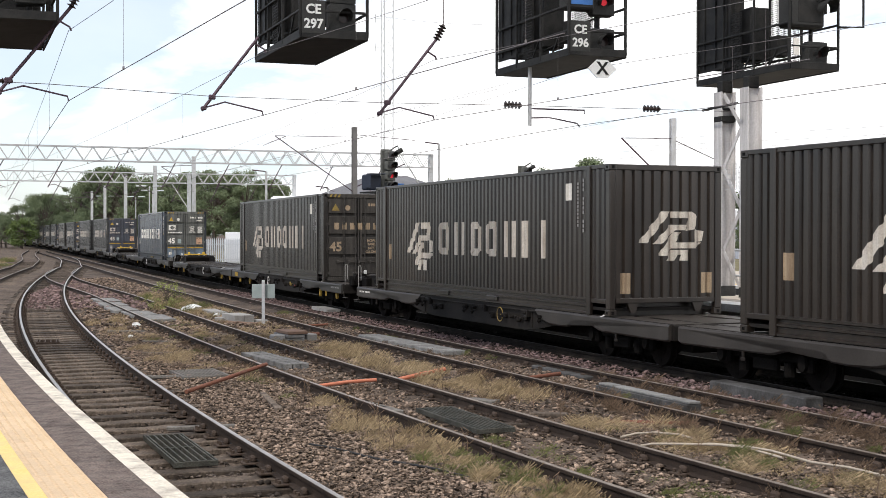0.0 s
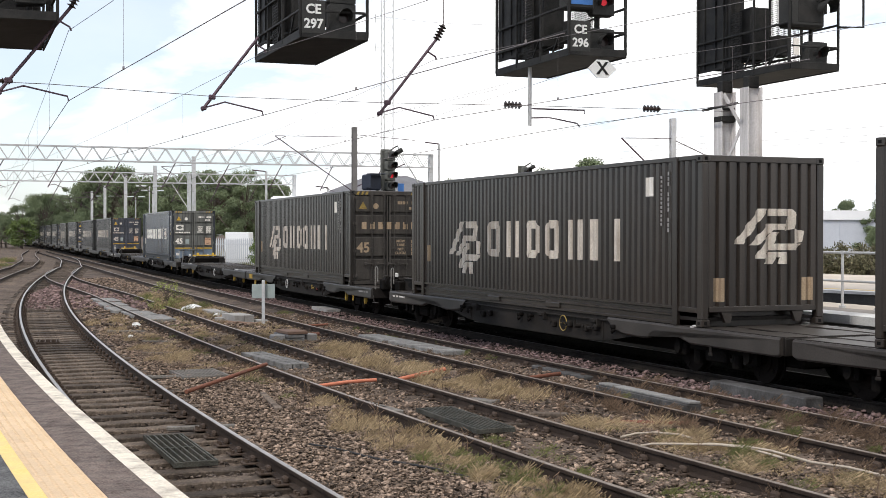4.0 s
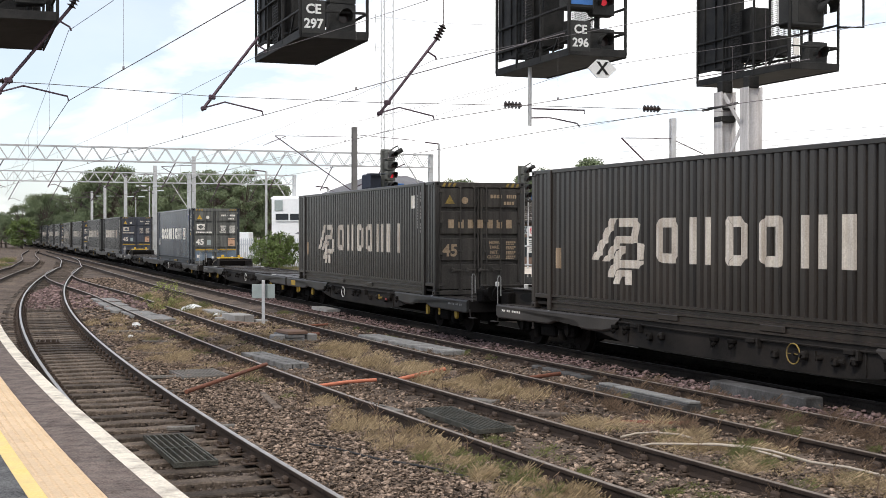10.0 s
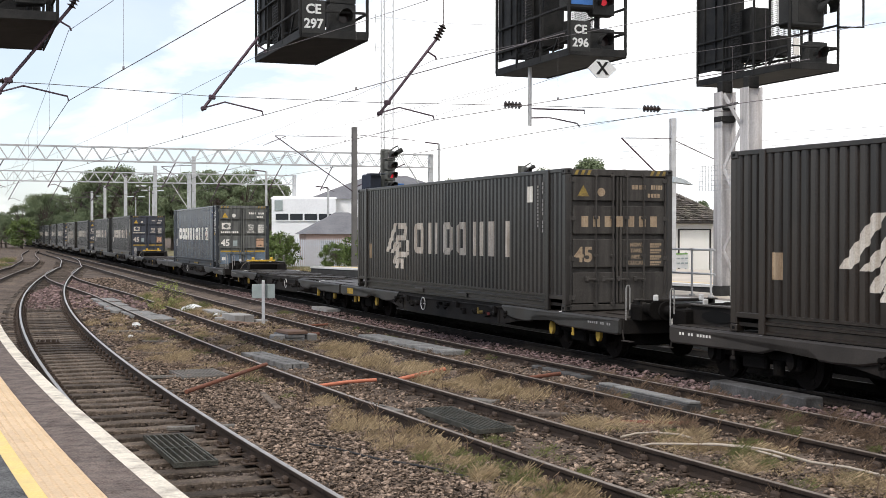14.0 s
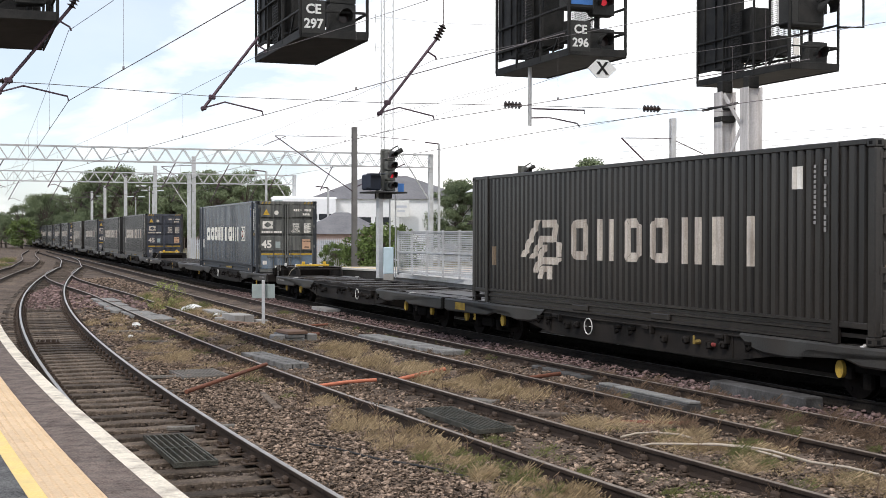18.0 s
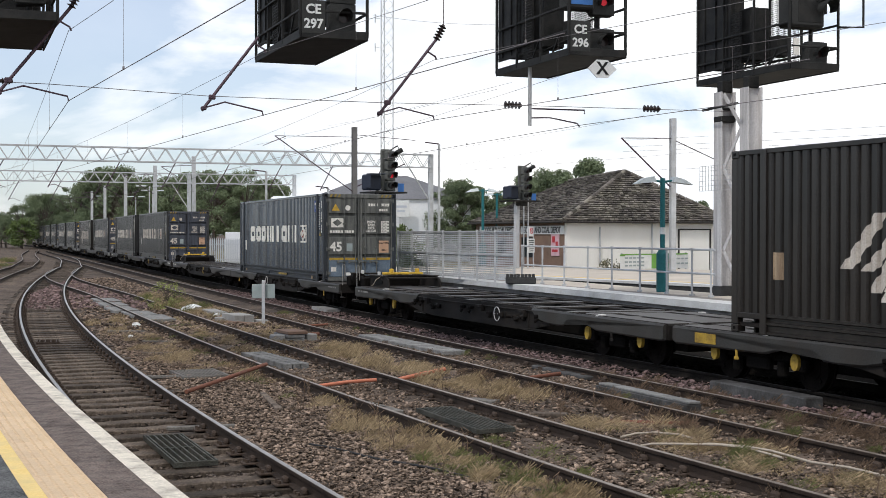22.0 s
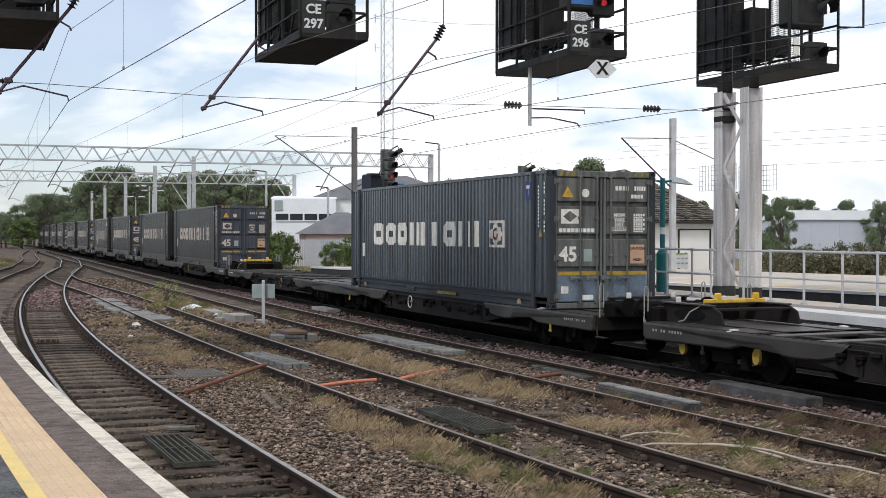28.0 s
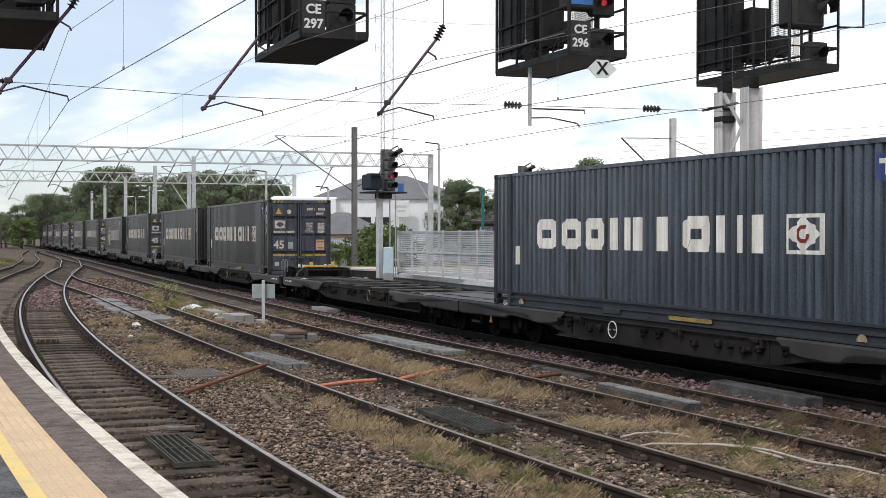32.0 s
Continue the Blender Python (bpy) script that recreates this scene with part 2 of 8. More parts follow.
SIGNAL_GREY = surface("weathered signal housing", (0.07, 0.072, 0.066), (0.125, 0.128, 0.117), 0.6, 0, 4, 40, 0.05)
# goods line rail head, darkened by colour to sink into the train's shade
SHADED_HEAD = surface("shade-dark rail head", (0.02, 0.018, 0.016), (0.05, 0.045, 0.04), 0.5, 0.3, 3, 50, 0.06)
GREY_MARK = surface("faded stencil paint", (0.2, 0.195, 0.185), (0.32, 0.31, 0.3), 0.7, 0, 5, 40, 0.03)
BAND_YELLOW = surface("worn yellow door band", (0.34, 0.215, 0.03), (0.5, 0.33, 0.05), 0.7, 0, 5, 40, 0.03, (0.1, 0.07, 0.04), 0.5, 6)
RAIL_PAINT = surface("grimy off-white rail paint", (0.2, 0.195, 0.185), (0.42, 0.41, 0.39), 0.6, 0, 6, 60, 0.05, (0.1, 0.09, 0.08), 0.6, 6)
HAZARD = surface("grimy hazard yellow", (0.2, 0.14, 0.04), (0.4, 0.28, 0.07), 0.7, 0, 5, 40, 0.03, (0.08, 0.06, 0.04), 0.7, 6)
ORANGE_PIPE = surface("orange plastic duct", (0.5, 0.16, 0.09), (0.64, 0.24, 0.15), 0.6, 0, 5, 40, 0.05, (0.3, 0.1, 0.06), 0.5, 5)
RUST_PIPE = surface("faded orange duct", (0.12, 0.052, 0.034), (0.29, 0.115, 0.072), 0.75, 0, 3, 40, 0.1, (0.09, 0.05, 0.04), 0.75, 3)
PALE_HOSE = surface("pale weathered cable", (0.3, 0.255, 0.2), (0.44, 0.38, 0.31), 0.8, 0, 5, 40, 0.1)
DARK_CABLE = plain("black cable", (0.03, 0.03, 0.03), 0.6)
GRASS_DRY = surface("dry grass", (0.17, 0.12, 0.065), (0.47, 0.365, 0.225), 0.9, 0, 1.2, 6, 0, vary=0.5)
GRASS_GREEN = surface("green grass", (0.085, 0.095, 0.034), (0.165, 0.17, 0.066), 0.9, 0, 1.5, 10, 0, vary=0.35)
GRASS_BROWN = surface("brown dead weeds", (0.085, 0.055, 0.036), (0.2, 0.14, 0.095), 0.9, 0, 1.5, 10, 0, vary=0.5)
LEAF = surface("tree leaves", (0.1, 0.13, 0.072), (0.2, 0.24, 0.135), 0.75, 0, 0.25, 3, 0, vary=0.3)
LEAF_LIGHT = surface("shrub leaves", (0.07, 0.11, 0.03), (0.14, 0.18, 0.06), 0.75, 0, 0.25, 3, 0, vary=0.4)
LEAF_DULL = surface("bramble leaves", (0.06, 0.065, 0.034), (0.19, 0.165, 0.1), 0.8, 0, 0.6, 5, 0, vary=0.5)
WEED_LEAF = surface("pale yellow-green weed leaves", (0.17, 0.2, 0.06), (0.33, 0.35, 0.13), 0.8, 0, 0.25, 3, 0, vary=0.4)
BARK = surface("bark", (0.07, 0.055, 0.045), (0.13, 0.11, 0.09), 0.95, 0, 3, 20, 0.5)
FIELD = surface("rough lineside grass", (0.11, 0.105, 0.048), (0.21, 0.18, 0.095), 0.95, 0, 0.4, 6, 0.6, (0.12, 0.1, 0.075), 0.6, 0.3, bump_at=0.05)
RENDER_WHITE = surface("white painted wall", (0.76, 0.73, 0.68), (0.86, 0.83, 0.78), 0.85, 0, 0.6, 20, 0.06, (0.6, 0.56, 0.5), 0.25, 0.35)
SLATE_ROOF = surface("mossy roof slate", (0.05, 0.044, 0.04), (0.17, 0.148, 0.135), 0.85, 0, 0.8, 14, 0.25, (0.2, 0.19, 0.14), 0.45, 1.6, vary=0.6)
SLATE_BACK = surface("roof underlay slate", (0.03, 0.027, 0.025), (0.055, 0.05, 0.046), 0.9, 0, 2, 20, 0.2)
BRICK_WALL = surface("brown brickwork", (0.16, 0.1, 0.075), (0.25, 0.165, 0.12), 0.9, 0, 1, 24, 0.2, (0.1, 0.075, 0.06), 0.5, 0.8)
PINK_WALL = surface("pinkish brick wall", (0.36, 0.25, 0.21), (0.44, 0.32, 0.28), 0.9, 0, 1, 10, 0.1)
ROOF_GREY = surface("grey roof tiles", (0.12, 0.12, 0.13), (0.19, 0.19, 0.2), 0.85, 0, 0.8, 8, 0.2)
CLAD_WHITE = surface("white cladding", (0.72, 0.73, 0.74), (0.82, 0.83, 0.84), 0.6, 0, 0.5, 10, 0.02)
CLAD_GREY = surface("grey cladding", (0.43, 0.455, 0.5), (0.51, 0.535, 0.58), 0.6, 0, 0.5, 10, 0.02)
GLASS_DARK = plain("dark window glass", (0.03, 0.035, 0.04), 0.12)
TEAL = surface("dark teal lamp paint", (0.015, 0.1, 0.11), (0.025, 0.15, 0.16), 0.45, 0, 3, 30, 0.03)
LAMP_WHITE = plain("pale lamp head", (0.62, 0.66, 0.66), 0.5)
SIGN_WHITE = plain("white sign", (0.72, 0.72, 0.7), 0.5)
POSTER_PINK = plain("faded pink poster", (0.66, 0.42, 0.46), 0.6)
SIGN_GREY = plain("grey sign back", (0.33, 0.38, 0.37), 0.55)
SIGN_RED = plain("red sign ink", (0.5, 0.04, 0.05), 0.5)
SIGN_BLUE = plain("blue panel", (0.06, 0.19, 0.5), 0.4)
SIGN_BLACK = plain("black lettering", (0.015, 0.015, 0.015), 0.6)
# black for pads that paint the shade of holes not cut in the mesh
HOLE_SHADE = plain("painted shade of a hole", (0.004, 0.004, 0.004), 0.95)
SIGN_GREEN = plain("green banner", (0.16, 0.36, 0.07), 0.6)
FOX_ORANGE = plain("orange banner shape", (0.6, 0.2, 0.05), 0.6)
LAMP_RED = plain("lit red lens", (0.75, 0.04, 0.06), 0.3, 0, 0.35)
LAMP_OFF = plain("unlit lens", (0.03, 0.02, 0.02), 0.15)
BLUE_BIN = plain("dark blue-grey box", (0.03, 0.037, 0.055), 0.6)


# ---- shape helpers ----
class Shape:
    def __init__(self):
        self.v, self.f = [], []

    def add(self, vs, fs, m=None):
        o = len(self.v)
        self.v += [tuple(m @ Vector(p)) for p in vs] if m else [tuple(p) for p in vs]
        self.f += [tuple(i + o for i in q) for q in fs]
        return self

    def box(self, c, s, b=0.0, m=None):
        """A box, or one with its edges cut off by b."""
        x, y, z = (a / 2 for a in s)
        b = min(b, x * 0.8, y * 0.8, z * 0.8)
        if b <= 0:
            vs = [(c[0] + i * x, c[1] + j * y, c[2] + k * z) for i in (-1, 1) for j in (-1, 1) for k in (-1, 1)]
            return self.add(vs, [(0, 1, 3, 2), (4, 6, 7, 5), (0, 4, 5, 1), (2, 3, 7, 6), (0, 2, 6, 4), (1, 5, 7, 3)], m)
        bm = bmesh.new()
        bmesh.ops.create_cube(bm, size=1.0, matrix=Matrix.Diagonal((2 * x, 2 * y, 2 * z, 1)))
        bmesh.ops.bevel(bm, geom=bm.edges[:], offset=b, segments=1, affect="EDGES")
        bm.verts.index_update()
        vs = [(p.co.x + c[0], p.co.y + c[1], p.co.z + c[2]) for p in bm.verts]
        fs = [tuple(q.index for q in f.verts) for f in bm.faces]
        bm.free()
        return self.add(vs, fs, m)

    def cyl(self, p0, p1, r, n=10, r2=None, m=None):
        p0, p1 = Vector(p0), Vector(p1)
        w = (p1 - p0).normalized()
        u = w.orthogonal().normalized()
        t = w.cross(u)
        r2 = r if r2 is None else r2
        vs = []
        for p, q in ((p0, r), (p1, r2)):
            vs += [p + (u * math.cos(2 * math.pi * i / n) + t * math.sin(2 * math.pi * i / n)) * q for i in range(n)]
        fs = [(i, (i + 1) % n, n + (i + 1) % n, n + i) for i in range(n)]
        return self.add(vs, fs + [tuple(range(n - 1, -1, -1)), tuple(range(n, 2 * n))], m)

    def tube(self, pts, r, n=6, m=None):
        """One connected round tube through the points."""
        ps = [Vector(p) for p in pts]
        u = (ps[1] - ps[0]).orthogonal().normalized()
        vs = []
        for i, p in enumerate(ps):
            w = (ps[min(i + 1, len(ps) - 1)] - ps[max(i - 1, 0)]).normalized()
            u = (u - w * u.dot(w)).normalized()
            t = w.cross(u)
            vs += [p + (u * math.cos(2 * math.pi * k / n) + t * math.sin(2 * math.pi * k / n)) * r for k in range(n)]
        fs = [(i * n + k, i * n + (k + 1) % n, (i + 1) * n + (k + 1) % n, (i + 1) * n + k) for i in range(len(ps) - 1) for k in range(n)]
        return self.add(vs, fs + [tuple(range(n - 1, -1, -1)), tuple(range(len(vs) - n, len(vs)))], m)

    def bar(self, p0, p1, w, h):
        """A straight bar of rectangular section from p0 to p1, h upright where it can be."""
        p0, p1 = Vector(p0), Vector(p1)
        d = (p1 - p0).normalized()
        side = d.cross(Vector((0, 0, 1)))
        side = side.normalized() if side.length > 1e-4 else Vector((1, 0, 0))
        up = side.cross(d)
        vs = [p + side * (i * w / 2) + up * (j * h / 2) for p in (p0, p1) for i, j in ((-1, -1), (1, -1), (1, 1), (-1, 1))]
        return self.add(vs, [(0, 3, 2, 1), (4, 5, 6, 7), (0, 1, 5, 4), (1, 2, 6, 5), (2, 3, 7, 6), (3, 0, 4, 7)])

    def ring(self, c, r, t, axis, n=20, k=6):
        axis = Vector(axis).normalized()
        u = axis.orthogonal().normalized()
        w = axis.cross(u)
        pts = [Vector(c) + (u * math.cos(2 * math.pi * i / n) + w * math.sin(2 * math.pi * i / n)) * r for i in range(n + 1)]
        return self.tube(pts, t, k)

    def sweep(self, profile, rows, close=True):
        """A closed profile of (side, up) carried along rows of (x, y, z, heading)."""
        n = len(profile)
        vs = []
        for x, y, z, a in rows:
            sx, sy = -math.sin(a), math.cos(a)
            vs += [(x + p * sx, y + p * sy, z + q) for p, q in profile]
        fs = []
        for i in range(len(rows) - 1):
            for j in range(n if close else n - 1):
                k = (j + 1) % n
                fs.append((i * n + j, (i + 1) * n + j, (i + 1) * n + k, i * n + k))
        if close:
            fs += [tuple(range(n)), tuple(range(len(vs) - 1, len(vs) - n - 1, -1))]
        return self.add(vs, fs)

    def prism(self, outline, z0, z1, m=None):
        n = len(outline)
        vs = [(x, y, z0) for x, y in outline] + [(x, y, z1) for x, y in outline]
        fs = [(i, (i + 1) % n, n + (i + 1) % n, n + i) for i in range(n)]
        return self.add(vs, fs + [tuple(range(n - 1, -1, -1)), tuple(range(n, 2 * n))], m)

    def mesh(self, name, material, smooth=35):
        me = bpy.data.meshes.new(name)
        me.from_pydata(self.v, [], self.f)
        me.materials.append(material)
        if smooth:
            me.shade_smooth()
            me.set_sharp_from_angle(angle=radians(smooth))
        me.update()
        return me


def part(name, shape, material, parent, label="", at=None):
    """One mesh under a thing or a part."""
    ob = new(name, shape if isinstance(shape, bpy.types.Mesh) else shape.mesh(name, material))
    ob.parent = parent
    if at is not None:
        ob.matrix_basis = at
    return tagged(ob, label)


def thing(name, label, category, at=None, group="", kind=""):
    ob = new(name)
    ob.empty_display_size = 0.2
    if at is not None:
        ob.matrix_basis = at
    return tagged(ob, label, category, group, kind)


def solid(name, shape, material, label, category, at=None, group="", kind=""):
    ob = new(name, shape.mesh(name, material))
    if at is not None:
        ob.matrix_basis = at
    return tagged(ob, label, category, group, kind)


def cloud_mesh(name, verts, faces, material, smooth=False):
    """A mesh from arrays: verts (n, 3), faces (m, k)."""
    me = bpy.data.meshes.new(name)
    me.vertices.add(len(verts))
    me.vertices.foreach_set("co", np.asarray(verts, np.float32).ravel())
    k = faces.shape[1]
    me.loops.add(faces.size)
    me.loops.foreach_set("vertex_index", faces.astype(np.int32).ravel())
    me.polygons.add(len(faces))
    me.polygons.foreach_set("loop_start", np.arange(0, faces.size, k, dtype=np.int32))
    me.materials.append(material)
    me.update(calc_edges=True)
    if smooth:
        me.shade_smooth()
    return me


def words(text, size, material, name="lettering", depth=0.004):
    """Flat raised letters, in the x-y plane, centred."""
    cu = bpy.data.curves.new(name, "FONT")
    cu.body, cu.size, cu.align_x, cu.align_y, cu.extrude = text, size, "CENTER", "CENTER", depth / 2
    cu.resolution_u, cu.offset = 3, size * 0.03
    ob = bpy.data.objects.new(name, cu)
    scene.collection.objects.link(ob)
    me = bpy.data.meshes.new_from_object(ob)
    bpy.data.objects.remove(ob)
    me.materials.clear()
    me.materials.append(material)
    return me


# ---- the lines of the tracks ----
# heading (radians) of the goods line at knots along it, in metres; 0 m lies 41 m from the eye
KNOT_S = [-320, -260, -200, -160, -130, -100, -75, -50, -25, 0, 40, 120]
KNOT_A = [-1.165, -1.17453, -1.20928, -1.23208, -1.22683, -1.21755, -1.22292, -1.22938, -1.22273, -1.2155, -1.12705, -1.1]
STEP = 0.5
line_s = np.arange(-320, 120 + STEP, STEP)
line_a = np.convolve(np.pad(np.interp(line_s, KNOT_S, KNOT_A), 20, mode="edge"), np.ones(41) / 41, "valid")
line_x = np.concatenate([[0], np.cumsum((np.cos(line_a)[1:] + np.cos(line_a)[:-1]) * STEP / 2)])
line_y = np.concatenate([[0], np.cumsum((np.sin(line_a)[1:] + np.sin(line_a)[:-1]) * STEP / 2)])
zero = int(320 / STEP)
line_x += -3.2349 - line_x[zero]
line_y += 40.8192 - line_y[zero]


def goods(s, side=0.0):
    """Place and heading on a line beside the goods track; side: metres beyond the near flank of its train."""
    a = float(np.interp(s, line_s, line_a))
    return (float(np.interp(s, line_s, line_x)) - math.sin(a) * side, float(np.interp(s, line_s, line_y)) + math.cos(a) * side, a)


def ease(v):
    v = min(1.0, max(0.0, v))
    return v * v * (3 - 2 * v)


def goods_x(y, side):
    """x at a given y on a line beside the goods track."""
    s = float(np.interp(-y, -line_y, line_s))
    for _ in range(3):
        p = goods(s, side)
        s += (p[1] - y) / -math.sin(p[2])
    return goods(s, side)[0]


SIDE_4, SIDE_3 = 1.25, -1.9


def x_track_1(y):
    v = min(y, 95.0)
    right = -8.3204e-06 * v ** 3 + 0.00241158 * v ** 2 - 0.4781785 * v + 4.379478
    x = right - 0.7525 * 1.07 - 0.33 * (y - v)
    w = ease((y - 90) / 50)
    return x if w == 0 else (1 - w) * x + w * goods_x(y, SIDE_3)


def x_track_2(y):
    v = min(y, 56.0)
    near = -2.68236e-05 * v ** 3 + 0.00357386 * v ** 2 - 0.53452803 * v + 7.776997
    x = near + 0.7525 * 1.07 - 0.38 * (y - v)
    w = ease((y - 50) / 45)
    return (1 - w) * x + w * x_track_1(y)


def x_track_0(y):
    w = ease((y - 125) / 90)
    return x_track_1(y) - 3.6 * (1 - w)


def x_platform(y):
    return 0.002488 * y * y - 0.49841 * y + 2.375


def rows_of(fx, y0, y1, step, z=0.0, side=0.0):
    """Rows (x, y, z, heading) from far y0 down to near y1 along x = fx(y), moved sideways."""
    n = max(2, int(abs(y1 - y0) / step) + 1)
    out = []
    for y in np.linspace(y0, y1, n):
        a = math.atan2(-0.5, fx(y - 0.25) - fx(y + 0.25)) if y1 < y0 else 0
        out.append((fx(y) - math.sin(a) * side, y + math.cos(a) * side, z, a))
    return out


def goods_rows(s0, s1, step, side, z=0.0):
    return [(*goods(s, side)[:2], z, goods(s, side)[2]) for s in np.arange(s0, s1 + 0.01, step)]


# ---- ground ----
def spread(stops):
    out = []
    for (a, b, d) in stops:
        out += list(np.arange(a, b, d))
    return np.array(out + [stops[-1][1]])


bed_y = np.arange(0.0, 120.0, 1.0)
bed_near = np.array([x_track_1(y) + 1.0 for y in bed_y])
bed_far = np.array([goods_x(y, -0.55) for y in bed_y])


def bed(x, y):
    """How far the dirt lies above the general ground: heaped between the older tracks, hollow between the near sleepers."""
    if not 4.0 < y < 75.0:
        return 0.0
    a = (x - float(np.interp(y, bed_y, bed_near))) / 0.7
    b = (float(np.interp(y, bed_y, bed_far)) - x) / 0.4
    c = (1.3 - abs(x - float(np.interp(y, bed_y, bed_near)) + 1.0)) / 0.25
    return 0.03 * ease(a) * ease(b) * ease((75.0 - y) / 20.0) - 0.032 * ease(c) * ease((50.0 - y) / 15.0)


gx = spread([(-1500, -200, 100), (-200, -40, 8), (-40, -14, 1.0), (-14, 12, 0.2), (12, 40, 1.0), (40, 200, 8), (200, 1500, 100)])
gy = spread([(-200, 0, 20), (0, 8, 1.0), (8, 32, 0.2), (32, 70, 0.5), (70, 250, 3), (250, 600, 25), (600, 3000, 200)])
GXX, GYY = np.meshgrid(gx, gy)
gz = np.array([-0.2 + bed(x, y) + 0.035 * noise.noise((x * 1.3, y * 1.3, 0)) + 0.02 * noise.noise((x * 4.1, y * 4.1, 5)) for x, y in zip(GXX.ravel(), GYY.ravel())])
gid = np.arange(GXX.size).reshape(GXX.shape)
gf = np.stack([gid[:-1, :-1].ravel(), gid[:-1, 1:].ravel(), gid[1:, 1:].ravel(), gid[1:, :-1].ravel()], -1)
ground = tagged(new("ground", cloud_mesh("ground", np.stack([GXX.ravel(), GYY.ravel(), gz], -1), gf, BALLAST, True)),
                "brown stony ballast and dirt between the tracks", "ground", kind="structure")

# ---- tracks ----
HEAD = [(-0.029, -0.008), (-0.026, 0.0), (0.026, 0.0), (0.029, -0.008)]
WEB = [(-0.07, -0.159), (-0.07, -0.147), (-0.012, -0.128), (-0.009, -0.05), (-0.034, -0.038), (-0.035, -0.008), (-0.028, -0.004), (0.028, -0.004), (0.035, -0.008), (0.034, -0.038), (0.009, -0.05),
       (0.012, -0.128), (0.07, -0.147), (0.07, -0.159)]


def timber(seed):
    """A worn sleeper: a timber with wavering edges and split, uneven ends."""
    r = random.Random(seed)
    vs, fs = [], []
    for i in range(7):
        y = -1.275 + 2.55 * i / 6 + (r.uniform(-0.06, 0.06) if i in (0, 6) else 0)
        a, b = -0.122 + r.uniform(-0.022, 0.014), 0.122 + r.uniform(-0.014, 0.022)
        t = 0.062 + r.uniform(-0.012, 0.004)
        vs += [(a, y, -0.065), (a, y, t - 0.015), (a + 0.02, y, t), (b - 0.02, y, t + r.uniform(-0.006, 0.0)), (b, y, t - 0.015), (b, y, -0.065)]
        if i:
            o = 6 * (i - 1)
            fs += [(o + k, o + k + 1, o + k + 7, o + k + 6) for k in range(5)]
    return Shape().add(vs, fs + [(5, 4, 3, 2, 1, 0), tuple(range(36, 42))])


SLEEPER_MESHES = [timber(k).mesh("sleeper", SLEEPER, 0) for k in range(6)]
# goods line sleepers, with the shade under the train in their colour
SHADED_MESHES = [timber(k).mesh("sleeper", SHADED_SLEEPER, 0) for k in range(3)]
chair_shape = Shape()
for side in (-1, 1):
    chair_shape.box((0, side * 0.7525, 0.012), (0.19, 0.4, 0.024), 0.006)
    for k in (-1, 1):
        chair_shape.box((0, side * 0.7525 + k * 0.075, 0.055), (0.12, 0.06, 0.075), 0.02)
        chair_shape.cyl((0.05, side * 0.7525 + k * 0.155, 0.02), (0.05, side * 0.7525 + k * 0.155, 0.06), 0.022, 6)
        chair_shape.cyl((-0.05, side * 0.7525 + k * 0.155, 0.02), (-0.05, side * 0.7525 + k * 0.155, 0.06), 0.022, 6)
CHAIR_MESH = chair_shape.mesh("rail_chairs", CHAIR, 0)


def lay_track(name, rows, top, label, ties, spacing, jitter=0.028, chairs=True, shaded=False, sunk=0.0):
    """Two rails on a track; ties: the y range where each sleeper is a piece of its own."""
    tr = thing(name, label, "railway track", kind="structure")
    for side in (-0.7525, 0.7525):
        moved = [(x - math.sin(a) * side, y + math.cos(a) * side, z, a) for x, y, z, a in rows]
        rail = part("rail", Shape().sweep(WEB, moved), SHADED_SLEEPER if shaded else RAIL_SIDE, tr)
        part("rail_head", Shape().sweep(HEAD, moved), top, rail, "worn running surface")
    d = 0.0
    rest = Shape()
    rnd = random.Random(len(rows))
    for (x0, y0, z0, a0), (x1, y1, z1, a1) in zip(rows[:-1], rows[1:]):
        seg = math.hypot(x1 - x0, y1 - y0)
        while d < seg:
            k = d / seg
            x, y, a = x0 + (x1 - x0) * k, y0 + (y1 - y0) * k, a0 + (a1 - a0) * k
            turn = a + rnd.uniform(-jitter, jitter)
            m = Matrix.Translation((x, y, -0.159 - 0.066 - sunk - rnd.uniform(0, 0.014))) @ Matrix.Rotation(turn, 4, "Z")
            if ties[0] <= y <= ties[1]:
                part("sleeper", rnd.choice(SHADED_MESHES if shaded else SLEEPER_MESHES), None, tr, at=m)
                if chairs:
                    part("rail_chair", CHAIR_MESH, None, tr, at=Matrix.Translation((x, y, -0.158)) @ Matrix.Rotation(a, 4, "Z"))
            elif ties[1] < y < 120:
                rest.box((0, 0, 0), (0.25, 2.55, 0.13), 0, m)
            d += spacing
        d -= seg
    if rest.v:
        tagged(part("far_sleepers", rest, SHADED_SLEEPER if shaded else SLEEPER, tr), kind="stuff")
    return tr


track_1 = lay_track("track_1", rows_of(x_track_1, 180, -16, 1.0), RAIL_TOP, "shiny curving rails on weathered timber sleepers beside the platform", (-15, 58), 0.66)
track_2 = lay_track("track_2", rows_of(x_track_2, 92, -16, 1.0), RAIL_DULL, "dull brown rails half buried in dry grass and stone", (-15, 45), 0.76, sunk=0.03)
track_3 = lay_track("track_3", goods_rows(-150, 36, 1.0, SIDE_3), RAIL_DULL, "dull brown rails in stony ballast beside the goods line", (11, 40), 0.76, sunk=0.03)
track_4 = lay_track("track_4", goods_rows(-318, 70, 1.0, SIDE_4), SHADED_HEAD, "goods line rails beneath the container train", (12, 34), 0.7, chairs=False, shaded=True)
track_0 = lay_track("track_5", rows_of(x_track_0, 200, 50, 1.0), RAIL_DULL, "rusty siding rails curving off among weeds", (70, 84), 0.76, chairs=False)
